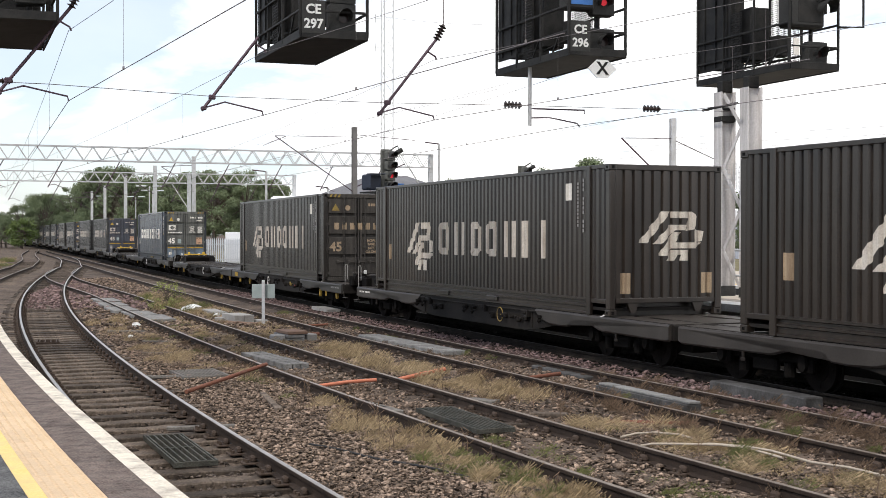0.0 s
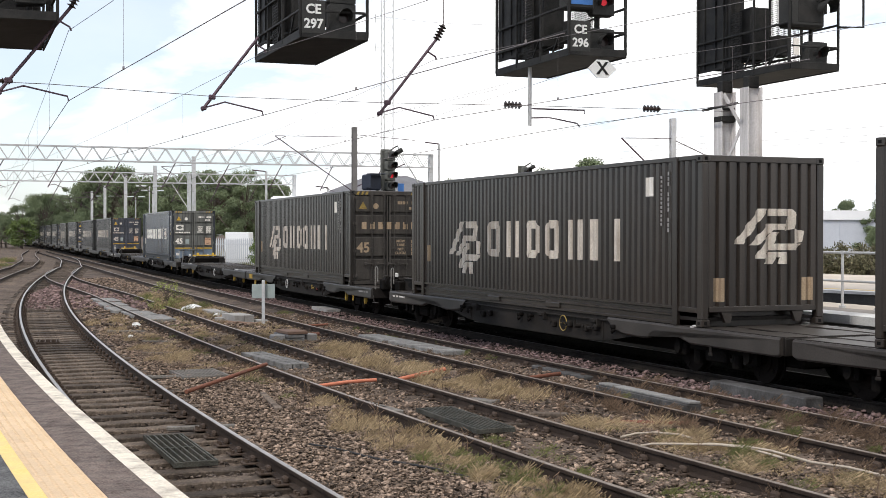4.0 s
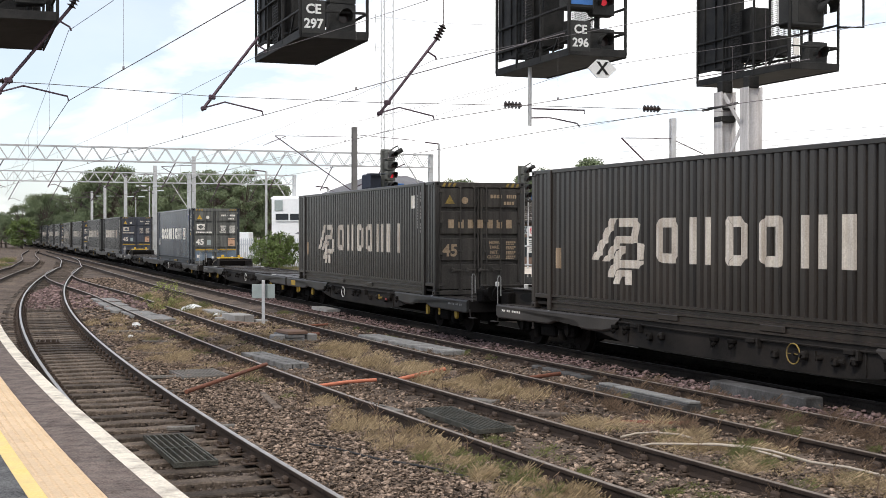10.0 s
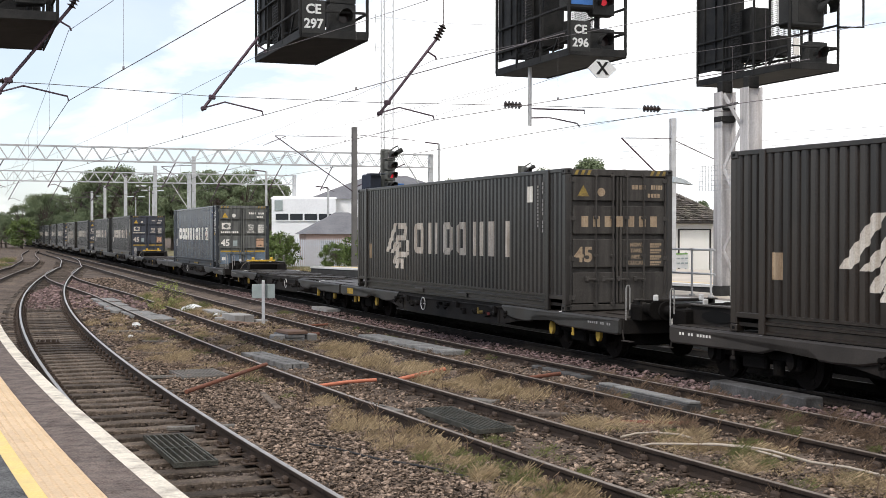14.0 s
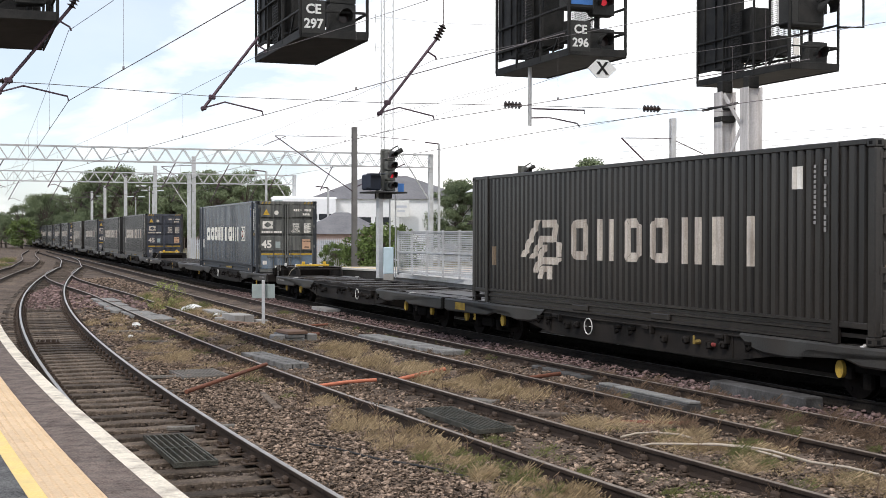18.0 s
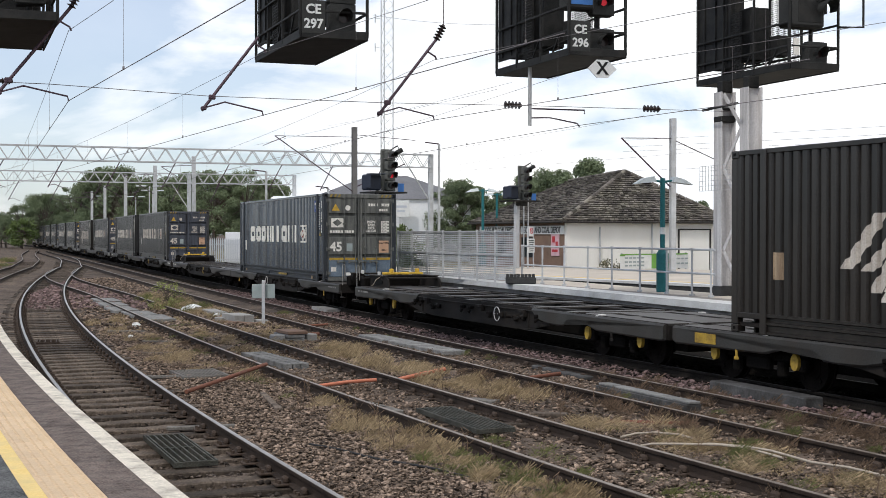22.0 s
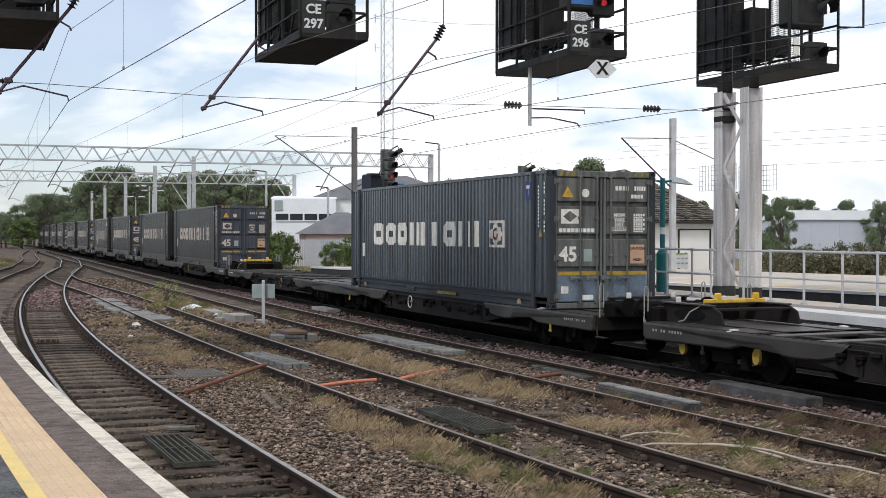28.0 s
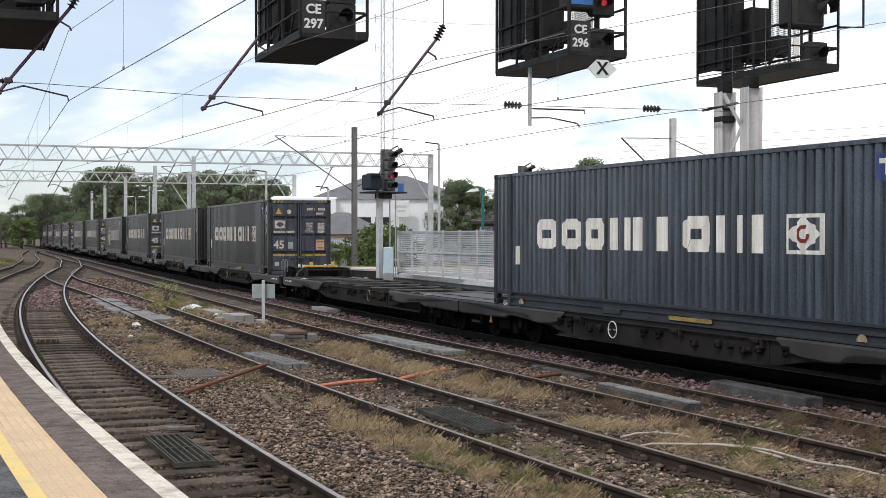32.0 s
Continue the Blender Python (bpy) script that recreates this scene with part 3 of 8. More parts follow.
# check rail in the crossing of the two near tracks
lead = Shape()
for side in (-0.69, 0.69):
    lead.sweep(WEB, [(x - math.sin(a) * side, y + math.cos(a) * side, z, a) for x, y, z, a in rows_of(x_track_1, 62, 54, 0.5)])
tagged(new("check_rail", lead.mesh("check_rail", RAIL_SIDE)), "rusty check rails inside the crossing", "rail", kind="structure")

# black strip that paints the shade beneath the train, out past the far rail
tagged(new("shaded_ballast", Shape().sweep([(-0.98, -0.3), (-0.88, -0.178), (0.95, -0.172), (2.6, -0.17), (2.6, -0.3)], goods_rows(-200, 60, 2.0, SIDE_4)).mesh("shaded_ballast", SHADED_BALLAST)),
                "ballast of the goods line, coloured black as the shade under the train", "ballast", kind="structure")

# ---- near platform ----
PZ = 0.68


def strip(name, a, b, z0, z1, material, label, y0=26.0, y1=-22.0, kind="structure", step=0.5):
    rows = rows_of(x_platform, y0, y1, step)
    return tagged(new(name, Shape().sweep([(-b, z0), (-b, z1), (-a, z1), (-a, z0)], rows).mesh(name, material)), label, "platform", kind=kind)


platform_body = strip("platform_wall", 0.06, 6.0, -0.3, PZ - 0.03, CONCRETE, "concrete platform wall beside the track")
platform = thing("platform", "station platform with white edge line and buff tactile strip", "platform", kind="structure")
for nm, a, b, z, mt, lb in (("edge_coping", 0.0, 0.155, PZ, WHITE_LINE, "worn white painted platform edge"),
                            ("asphalt_strip", 0.155, 0.475, PZ - 0.002, PAVE_DARK, "dark brownish asphalt strip"),
                            ("yellow_line", 0.835, 0.95, PZ - 0.001, YELLOW_LINE, "faded yellow line"),
                            ("asphalt", 0.95, 6.0, PZ - 0.003, PAVE_GREY, "grey asphalt")):
    rows = rows_of(x_platform, 26.0, -22.0, 0.5)
    part(nm, Shape().sweep([(-b, z - 0.05), (-b, z), (-a, z), (-a, z - 0.05)], rows), mt, platform, lb)

# ---- unseen building added behind the eye: closes the place, blocks low light ----
light_block = thing("station_hall", "added unseen plain brown brick building that blocks low light behind the eye", "building", Matrix.Translation((12.0, -26.0, 0)) @ Matrix.Rotation(-0.35, 4, "Z"))
part("wall", Shape().box((0, 0, 1.65), (60, 0.6, 3.9), 0.02), BRICK_WALL, light_block)
part("roof", Shape().box((0, -5.5, 3.75), (61, 11.6, 0.3), 0.02), ROOF_GREY, light_block)


# ---- the train ----
def travelled(t):
    """How far the train has gone along the line by t seconds; it gathers speed from a crawl."""
    u = t - 13.0
    return -0.0832 + 1.9167833 * u + 0.0583223 * u ** 2 - 4.3076e-4 * u ** 3 - 4.7927e-5 * u ** 4 + 3.655e-7 * u ** 5


TIMES = [i * 0.5 for i in range(65)]


def ride(s_mid, t, base=6.1):
    """Pose of a vehicle whose middle was at s_mid at 13 s."""
    s = s_mid + travelled(t)
    x0, y0, _ = goods(s - base, SIDE_4)
    x1, y1, _ = goods(s + base, SIDE_4)
    return Matrix.Translation(((x0 + x1) / 2, (y0 + y1) / 2, 0)) @ Matrix.Rotation(math.atan2(y1 - y0, x1 - x0), 4, "Z")


movers = []          # (object, middle along the line, offset in the vehicle's space)
spinners = []        # wheelsets
LEN, WID, TALL, DECK = 13.716, 2.5, 2.896, 0.838
PITCH = 0.21
GROOVE = 0.054
BREAKS = (0.48, 0.62, 0.86, 1.0)


def groove(u):
    """Depth of the side wall's corrugation at u metres from its end."""
    v = (u / PITCH) % 1.0
    b0, b1, b2, b3 = BREAKS
    if v < b0:
        return 0.0
    if v < b1:
        return GROOVE * (v - b0) / (b1 - b0)
    if v < b2:
        return GROOVE
    return GROOVE * (1 - (v - b2) / (b3 - b2))


def corrugated(length, z0, z1, thick=0.003, lift=0.0):
    """A wall along x from 0 to length, outer face at y = 0 with grooves towards +y."""
    us = [0.0]
    k = 0
    while us[-1] < length - 1e-6:
        for v in BREAKS:
            u = (k + v) * PITCH
            if u < length:
                us.append(u)
        k += 1
        if (k + BREAKS[0]) * PITCH >= length:
            us.append(length)
            break
    sh = Shape()
    out = [(u, groove(u)) for u in us]
    vs = [(u, d, z) for z in (z0, z1) for u, d in out]
    n = len(out)
    sh.add(vs, [(i, i + 1, n + i + 1, n + i) for i in range(n - 1)])
    sh.add([(0, 0.07, z0), (length, 0.07, z0), (length, 0.07, z1), (0, 0.07, z1)], [(3, 2, 1, 0)])
    return sh


def painted(rects, start, lift=0.003):
    """Paint on the corrugated wall: polygons (list of (u, z)) that follow the grooves; start: where the wall begins."""
    bm = bmesh.new()
    coat = bm.verts.layers.float.new("coat")
    for i, poly in enumerate(rects):
        vs = [bm.verts.new((u, 0, z)) for u, z in poly]
        for v in vs:
            v[coat] = lift + 0.0011 * i
        bm.faces.new(vs)
    lo = min(u for p in rects for u, z in p)
    hi = max(u for p in rects for u, z in p)
    k = int((lo - start) / PITCH) - 1
    while start + k * PITCH < hi:
        for q in BREAKS:
            u = start + (k + q) * PITCH
            if lo < u < hi:
                bmesh.ops.bisect_plane(bm, geom=bm.verts[:] + bm.edges[:] + bm.faces[:], plane_co=(u, 0, 0), plane_no=(1, 0, 0))
        k += 1
    for v in bm.verts:
        v.co.y = groove(v.co.x - start) - v[coat]
    me = bpy.data.meshes.new("lettering")
    bm.to_mesh(me)
    bm.free()
    return me


def block(a, b, z0, z1, style, t=0.19):
    """A plain upright shape in place of one character of a trade name: a chamfered ring, a pair of bars or one bar."""
    if style == "bar":
        m = a + 0.62 * (b - a)
        return [[(a, z0), (m, z0), (m, z1), (a, z1)]]
    if style == "pair":
        m = b - t * 0.8
        return [[(a, z0), (a + t, z0), (a + t, z1), (a, z1)], [(m, z0), (b, z0), (b, z1), (m, z1)]]
    c, q = 0.12, t * 0.9
    big = [(a + c, z0), (b - c, z0), (b, z0 + c), (b, z1 - c), (b - c, z1), (a + c, z1), (a, z1 - c), (a, z0 + c)]
    small = [(a + t, z0 + q), (b - t, z0 + q), (b - t, z0 + q), (b - t, z1 - q), (b - t, z1 - q), (a + t, z1 - q), (a + t, z1 - q), (a + t, z0 + q)]
    return [[big[0], big[1], small[1], small[0]], [big[2], big[3], small[3], small[2]], [big[4], big[5], small[5], small[4]], [big[6], big[7], small[7], small[6]],
            [big[1], big[2], small[2]], [big[3], big[4], small[4]], [big[5], big[6], small[6]], [big[7], big[0], small[0]]]


def slants(u0, u1, z0, z1):
    """A leaning group of strokes, in place of a trade mark."""
    w, h = u1 - u0, z1 - z0
    strokes = (((0.0, 0.36), (0.14, 0.36), (0.5, 1.0), (0.36, 1.0)), ((0.5, 0.87), (0.82, 0.87), (0.82, 1.0), (0.5, 1.0)), ((0.72, 0.6), (0.86, 0.64), (0.92, 0.9), (0.82, 1.0)),
               ((0.42, 0.62), (0.72, 0.62), (0.74, 0.73), (0.48, 0.73)), ((0.22, 0.34), (0.36, 0.34), (0.56, 0.62), (0.42, 0.62)), ((0.86, 0.36), (0.97, 0.4), (1.0, 0.6), (0.86, 0.64)),
               ((0.5, 0.25), (0.9, 0.25), (0.96, 0.37), (0.56, 0.37)), ((0.3, 0.1), (0.44, 0.1), (0.66, 0.58), (0.53, 0.58)), ((0.46, 0.12), (0.78, 0.12), (0.78, 0.22), (0.5, 0.22)),
               ((0.42, 0.0), (0.54, 0.0), (0.6, 0.12), (0.48, 0.12)), ((0.64, 0.0), (0.78, 0.0), (0.78, 0.12), (0.66, 0.12)))
    return [[(u0 + p * w, z0 + q * h) for p, q in st] for st in strokes]


END_POST = 0.78        # the stacking posts stand this far in from the ends
WALL_MESH = {}


def side_pair(box, body, u0, u1, low=0.3):
    """Corrugated walls on both flanks between u0 and u1 (metres from the rear end)."""
    key = (body.name, round(u0, 2), round(u1, 2))
    if key not in WALL_MESH:
        WALL_MESH[key] = corrugated(u1 - u0, low, TALL - 0.075).mesh("side_wall", body, 0)
    part("side_wall", WALL_MESH[key], None, box, at=Matrix.Translation((u0 - LEN / 2, -WID / 2 + 0.018, 0)))
    part("side_wall", WALL_MESH[key], None, box, at=Matrix.Translation((u1 - LEN / 2, WID / 2 - 0.018, 0)) @ Matrix.Rotation(math.pi, 4, "Z"))


def container(label, body, door_paint, mark, letters, letter_paint, door_front=True, near=True, group="containers on the train"):
    """A 45-foot container; its length runs along x, door or plain end forward (+x)."""
    box = thing("shipping_container", label, "container", group=group)
    h = LEN / 2
    w = WID / 2
    frame_paint = BLUE_FRAME if body is BLUE_BOX else body
    # flank walls in three stretches between the stacking posts
    side_pair(box, body, 0.12, END_POST - 0.02, 0.31)
    side_pair(box, body, END_POST + 0.1, LEN - END_POST - 0.1)
    side_pair(box, body, LEN - END_POST + 0.02, LEN - 0.14, 0.31)
    for sx in (-1, 1):
        for sy in (-1, 1):
            part("corner_post", Shape().box((sx * (h - 0.07), sy * (w - 0.07), TALL / 2), (0.16, 0.14, TALL - 0.23), 0.02), frame_paint, box)
            part("stacking_post", Shape().box((sx * (h - END_POST - 0.04), sy * (w - 0.02), TALL / 2 - 0.01), (0.15, 0.085, TALL + 0.008), 0.014), frame_paint, box)
            for z in (0.06, TALL - 0.06):
                part("corner_casting", Shape().box((sx * (h - 0.085), sy * (w - 0.08), z), (0.18, 0.165, 0.12), 0.012), frame_paint, box)
    for sy in (-1, 1):
        part("top_rail", Shape().box((0, sy * (w - 0.04), TALL - 0.04), (LEN - 0.36, 0.075, 0.08), 0.01), body, box)
        rail = [(0.0, 0.315), (0.0, 0.27), (0.045, 0.255), (0.045, 0.2), (0.0, 0.185), (0.0, 0.15), (0.03, 0.135), (0.03, 0.05), (0.005, 0.035), (0.005, 0.0), (0.09, 0.0), (0.09, 0.315)]
        half = LEN / 2 - 0.86
        k = len(rail)
        part("bottom_rail", Shape().add([(e, sy * (w - 0.004 - d), z) for e in (-half, half) for d, z in rail],
                                        [(q, (q + 1) % k, k + (q + 1) % k, k + q) for q in range(k)] + [tuple(range(k)), tuple(range(2 * k - 1, k - 1, -1))]), frame_paint, box)
        for x in (-1.6, 1.35):
            part("fork_pocket", Shape().box((x, sy * (w - 0.02), 0.1), (0.62, 0.05, 0.11), 0.012), frame_paint, box)
    for sx in (-1, 1):
        for sy in (-1, 1):
            part("end_rail", Shape().box((sx * (h - 0.46), sy * (w - 0.035), 0.27), (0.62, 0.06, 0.09), 0.01), frame_paint, box)
    # thin black pads on the castings, painting the dark inside of lifting holes
    holes = Shape()
    for sx in (-1, 1):
        for z in (0.06, TALL - 0.06):
            holes.box((sx * (h - 0.085), -w - 0.001, z), (0.075, 0.006, 0.05), 0.002)
            for y in (-w + 0.08, w - 0.08):
                holes.box((sx * (h + 0.005), y, z), (0.006, 0.06, 0.06), 0.002)
    tagged(part("casting_hole_pad", holes, HOLE_SHADE, box), "flat black pads painted as the shade in lifting holes", kind="stuff")
    part("roof", Shape().box((0, 0, TALL - 0.03), (LEN - 0.1, WID - 0.12, 0.04), 0.01), body, box)
    part("floor", Shape().box((0, 0, 0.12), (LEN - 0.2, WID - 0.14, 0.06)), WAGON, box)
    # ends
    for front in (True, False):
        e = Matrix.Identity(4) if front else Matrix.Rotation(math.pi, 4, "Z")
        if front == door_front:
            door_end(box, e, door_paint, letter_paint, mark)
        else:
            blind_end(box, e, body, mark, letter_paint, front)
    if near:
        if mark == "slant":
            art = part("trade_mark", painted(slants(2.54, 4.5, 0.62, 1.86), END_POST + 0.1), None, box, "cream leaning strokes", at=Matrix.Translation((-h, -w + 0.018, 0)))
            art.data.materials.append(letter_paint)
            for a, b, style in ((4.88, 5.56, "ring"), (5.91, 6.54, "pair"), (6.92, 7.51, "ring"), (7.86, 8.46, "ring"), (8.88, 9.41, "pair"), (9.79, 10.2, "bar"), (10.71, 11.08, "bar")):
                art = part("letter_block", painted(block(a, b, 1.05, 1.85, style), END_POST + 0.1), None, box, "plain cream block", at=Matrix.Translation((-h, -w + 0.018, 0)))
                art.data.materials.append(letter_paint)
            art = part("data_plate", painted([[(1.0, 0.86), (1.25, 0.86), (1.25, 1.28), (1.0, 1.28)]], END_POST + 0.1), None, box, "small stained data panel", at=Matrix.Translation((-h, -w + 0.018, 0)))
            art.data.materials.append(LETTER_TAN)
            art = part("number_plate", painted([[(11.88, 2.24), (12.12, 2.24), (12.12, 2.58), (11.88, 2.58)]], END_POST + 0.1), None, box, "pale panel", at=Matrix.Translation((-h, -w + 0.018, 0)))
            art.data.materials.append(LETTER)
        else:
            for a, b, style in ((2.13, 2.97, "ring"), (3.24, 4.0, "ring"), (4.2, 4.96, "ring"), (5.17, 5.85, "pair"), (6.01, 6.5, "bar"), (6.82, 7.4, "bar"), (7.66, 8.47, "ring"), (8.65, 9.38, "pair"), (9.6, 10.12, "bar")):
                art = part("letter_block", painted(block(a, b, 1.26, 1.87, style, 0.24), END_POST + 0.1), None, box, "plain off-white block", at=Matrix.Translation((-h, -w + 0.018, 0)))
                art.data.materials.append(letter_paint)
            u0, u1, z0, z1 = 10.45, 11.33, 1.26, 1.87
            um, zm, t = (u0 + u1) / 2, (z0 + z1) / 2, 0.06
            frame_bits = [[(u0, z0), (u1, z0), (u1, z0 + t), (u0, z0 + t)], [(u0, z1 - t), (u1, z1 - t), (u1, z1), (u0, z1)],
                          [(u0, z0 + t), (u0 + t, z0 + t), (u0 + t, z1 - t), (u0, z1 - t)], [(u1 - t, z0 + t), (u1, z0 + t), (u1, z1 - t), (u1 - t, z1 - t)],
                          [(um, z0 + 0.03), (u1 - 0.03, zm), (um, z1 - 0.03), (u0 + 0.03, zm)]]
            art = part("trade_mark", painted(frame_bits, END_POST + 0.1), None, box, "diamond in a square outline", at=Matrix.Translation((-h, -w + 0.018, 0)))
            art.data.materials.append(letter_paint)
            dot = []
            for i in range(12):
                c0, s0, c1, s1 = (f(k * math.pi / 6) for k in (i, i + 1) for f in (math.cos, math.sin))
                dot.append([(um + 0.16 * c0, zm + 0.14 * s0), (um + 0.16 * c1, zm + 0.14 * s1), (um + 0.09 * c1, zm + 0.08 * s1), (um + 0.09 * c0, zm + 0.08 * s0)])
            art = part("red_ring", painted(dot, END_POST + 0.1, 0.006), None, box, "dull red ring", at=Matrix.Translation((-h, -w + 0.018, 0)))
            art.data.materials.append(RED_MARK)
            art = part("tag_plate", painted([[(12.46, 2.3), (12.76, 2.3), (12.76, 2.68), (12.46, 2.68)]], END_POST + 0.1), None, box, "blue tag plate", at=Matrix.Translation((-h, -w + 0.018, 0)))
            art.data.materials.append(BLUE_LABEL)
            art = part("tag_bar", painted([[(12.52, 2.54), (12.7, 2.54), (12.7, 2.61), (12.52, 2.61)], [(12.58, 2.38), (12.65, 2.38), (12.65, 2.54), (12.58, 2.54)]], END_POST + 0.1, 0.006), None, box, "white bars on the tag", at=Matrix.Translation((-h, -w + 0.018, 0)))
            art.data.materials.append(LETTER)
            part("side_warning", Shape().add([(h - 0.56, -w - 0.002, 1.5), (h - 0.36, -w - 0.002, 1.5), (h - 0.46, -w - 0.002, 1.68)], [(0, 1, 2)]), HAZARD, box, "small yellow warning triangle")
            part("rail_label", Shape().box((1.05, -w - 0.003, 0.1), (1.3, 0.006, 0.07)), HAZARD, box, "stained yellow rail label")
            for mx in (-5.45, 5.35):
                part("pocket_mark", Shape().prism([(0.11 * math.cos(k * math.pi / 8), 0.11 * math.sin(k * math.pi / 8)) for k in range(9)], 0, 0.006,
                                                  Matrix.Translation((mx, -w - 0.002, 0.05)) @ Matrix.Rotation(math.pi / 2, 4, "X")), LETTER_TAN, box, "cream half-round mark")
            art = part("data_plate", painted([[(1.02, 0.9), (1.26, 0.9), (1.26, 1.3), (1.02, 1.3)]], END_POST + 0.1), None, box, "small pale data panel", at=Matrix.Translation((-h, -w + 0.018, 0)))
            art.data.materials.append(LETTER)
        # tall column of small marks by the stacking post
        marks = Shape()
        for i in range(12):
            marks.box((LEN - END_POST + (-0.5 if mark == "slant" else 0.22), -w + 0.003, 2.56 - i * 0.075), (0.05, 0.006, 0.05))
            if i % 5 != 3:
                marks.box((LEN - END_POST + (-0.27 if mark == "slant" else 0.5), -w + 0.003, 2.62 - i * 0.09), (0.05, 0.006, 0.065))
        tagged(part("serial_lettering", marks, GREY_MARK if mark == "slant" else LETTER, box, at=Matrix.Translation((-h, 0, 0))), "column of small pale bars", kind="stuff")
    return box


def bar_rows(sh, x, y0, y1, z, hgt, n, rnd, gap=0.25):
    """n small bars in a row on a door face at x."""
    w = (y1 - y0) / n
    for i in range(n):
        sh.box((x, y0 + (i + 0.5) * w, z), (0.004, w * (1 - gap), hgt))


def door_end(box, e, paint, letter_paint, mark):
    if mark == "slant":
        letter_paint = LETTER_TAN
    h, w = LEN / 2, WID / 2
    rnd = random.Random(3)
    part("door_header", Shape().box((h - 0.06, 0, TALL - 0.08), (0.12, WID - 0.3, 0.13), 0.012), paint, box, at=e)
    part("door_sill", Shape().box((h - 0.06, 0, 0.07), (0.12, WID - 0.3, 0.12), 0.012), paint, box, at=e)
    for sy in (-1, 1):
        for i in range(3):
            band = Shape().add([(h + 0.003, sy * (w - 0.2 - i * 0.14), TALL - 0.13), (h + 0.003, sy * (w - 0.27 - i * 0.14), TALL - 0.13),
                                (h + 0.003, sy * (w - 0.27 - i * 0.14) + 0.05, TALL - 0.03), (h + 0.003, sy * (w - 0.2 - i * 0.14) + 0.05, TALL - 0.03)], [(0, 1, 2, 3)])
            part("hazard_stripe", band, HAZARD, box, "faded yellow hazard stripe", at=e)
    for sy in (-1, 1):
        yc = sy * 0.575
        leaf_ob = part("door", Shape().box((h - 0.115, yc, TALL / 2), (0.03, 1.12, 2.6), 0.004), paint, box, at=e)
        for y in (yc - 0.53, yc + 0.53):
            part("door_stile", Shape().box((h - 0.06, y, TALL / 2), (0.08, 0.06, 2.6), 0.008), paint, leaf_ob)
        for k, (z0, z1) in enumerate(((0.15, 0.78), (0.88, 1.46), (1.56, 2.14), (2.24, 2.74))):
            part("door_panel", Shape().box((h - 0.06, yc, (z0 + z1) / 2), (0.08, 0.98, z1 - z0), 0.014), DOOR_PALE if k == 0 and paint is DOOR_GREY else paint, leaf_ob)
        for y in (sy * 0.555, sy * 0.165):
            rod = Shape().cyl((h + 0.02, y, 0.08), (h + 0.02, y, TALL - 0.08), 0.017, 8)
            for z in (0.14, 0.62, 1.12, 1.9, 2.76):
                rod.box((h + 0.008, y, z), (0.045, 0.1, 0.06), 0.01)
            part("lock_rod", rod, paint, leaf_ob)
            hd = Shape().box((h + 0.045, y - 0.13, 0.64), (0.018, 0.24, 0.04), 0.008).box((h + 0.03, y - 0.21, 0.645), (0.05, 0.07, 0.1), 0.01)
            part("lock_handle", hd, paint, leaf_ob)
        for z in (0.27, 1.06, 1.88, 2.66):
            part("hinge", Shape().cyl((h + 0.005, sy * (w - 0.105), z - 0.06), (h + 0.005, sy * (w - 0.105), z + 0.06), 0.022, 8).box((h - 0.012, sy * (w - 0.17), z), (0.02, 0.14, 0.09), 0.005), paint, leaf_ob)
    # markings on the doors
    f = e @ Matrix.Translation((h - 0.02, 0, 0)) @ Matrix.Rotation(math.pi / 2, 4, "Z") @ Matrix.Rotation(math.pi / 2, 4, "X")
    part("size_mark", words("45", 0.42, letter_paint), None, box, "stencilled size figures", at=f @ Matrix.Translation((-0.82, 1.13, 0.0)))
    warn = Shape().add([(h - 0.014, -0.97, 2.33), (h - 0.014, -0.7, 2.33), (h - 0.014, -0.835, 2.56)], [(0, 1, 2)])
    part("warning_triangle", warn, YELLOW if mark != "slant" else HAZARD, box, "yellow warning triangle", at=e)
    spot = Shape().cyl((h - 0.022, -0.42, 2.42), (h - 0.017, -0.42, 2.42), 0.09, 12)
    part("round_label", spot, letter_paint, box, at=e)
    num = Shape()
    bar_rows(num, h - 0.02, 0.28, 0.62, 2.53, 0.09, 4, rnd)
    bar_rows(num, h - 0.02, 0.74, 1.02, 2.53, 0.09, 5, rnd)
    bar_rows(num, h - 0.02, 0.66, 0.96, 2.36, 0.08, 4, rnd)
    tagged(part("number_lettering", num, letter_paint, box, at=e), "pale bars of lettering", kind="stuff")
    small = Shape()
    zz = (1.96, 1.86, 1.76, 1.66) if mark != "slant" else (1.34, 1.22, 1.09, 0.97)
    for z in zz:
        bar_rows(small, h - 0.02, 0.72, 1.0, z + 0.01, 0.05, 5, rnd)
        bar_rows(small, h - 0.02, 0.72, 0.95, z - 0.04, 0.03, 5, rnd)
    tagged(part("data_lettering", small, letter_paint, box, at=e), "columns of small data bars", kind="stuff")
    for z, tx in zip(zz, ("MGW.", "TARE.", "NET.", "CU.CAP.")):
        part("data_word", words(tx, 0.11, letter_paint), None, box, at=f @ Matrix.Translation((0.4, z, 0.0)))
    if mark == "slant":
        row = Shape()
        bar_rows(row, h - 0.02, -0.93, 0.94, 1.82, 0.22, 7, rnd, 0.42)
        tagged(part("lettering", row, letter_paint, box, at=e), "row of cream letter blocks", kind="stuff")
        part("side_panel", Shape().box((h - 0.02, -0.36, 1.12), (0.004, 0.22, 0.26)), paint, box, at=e)
    else:
        row = Shape()
        bar_rows(row, h - 0.02, -1.04, -0.2, 1.64, 0.08, 9, rnd, 0.2)
        tagged(part("lettering", row, letter_paint, box, at=e), "row of off-white letter blocks", kind="stuff")
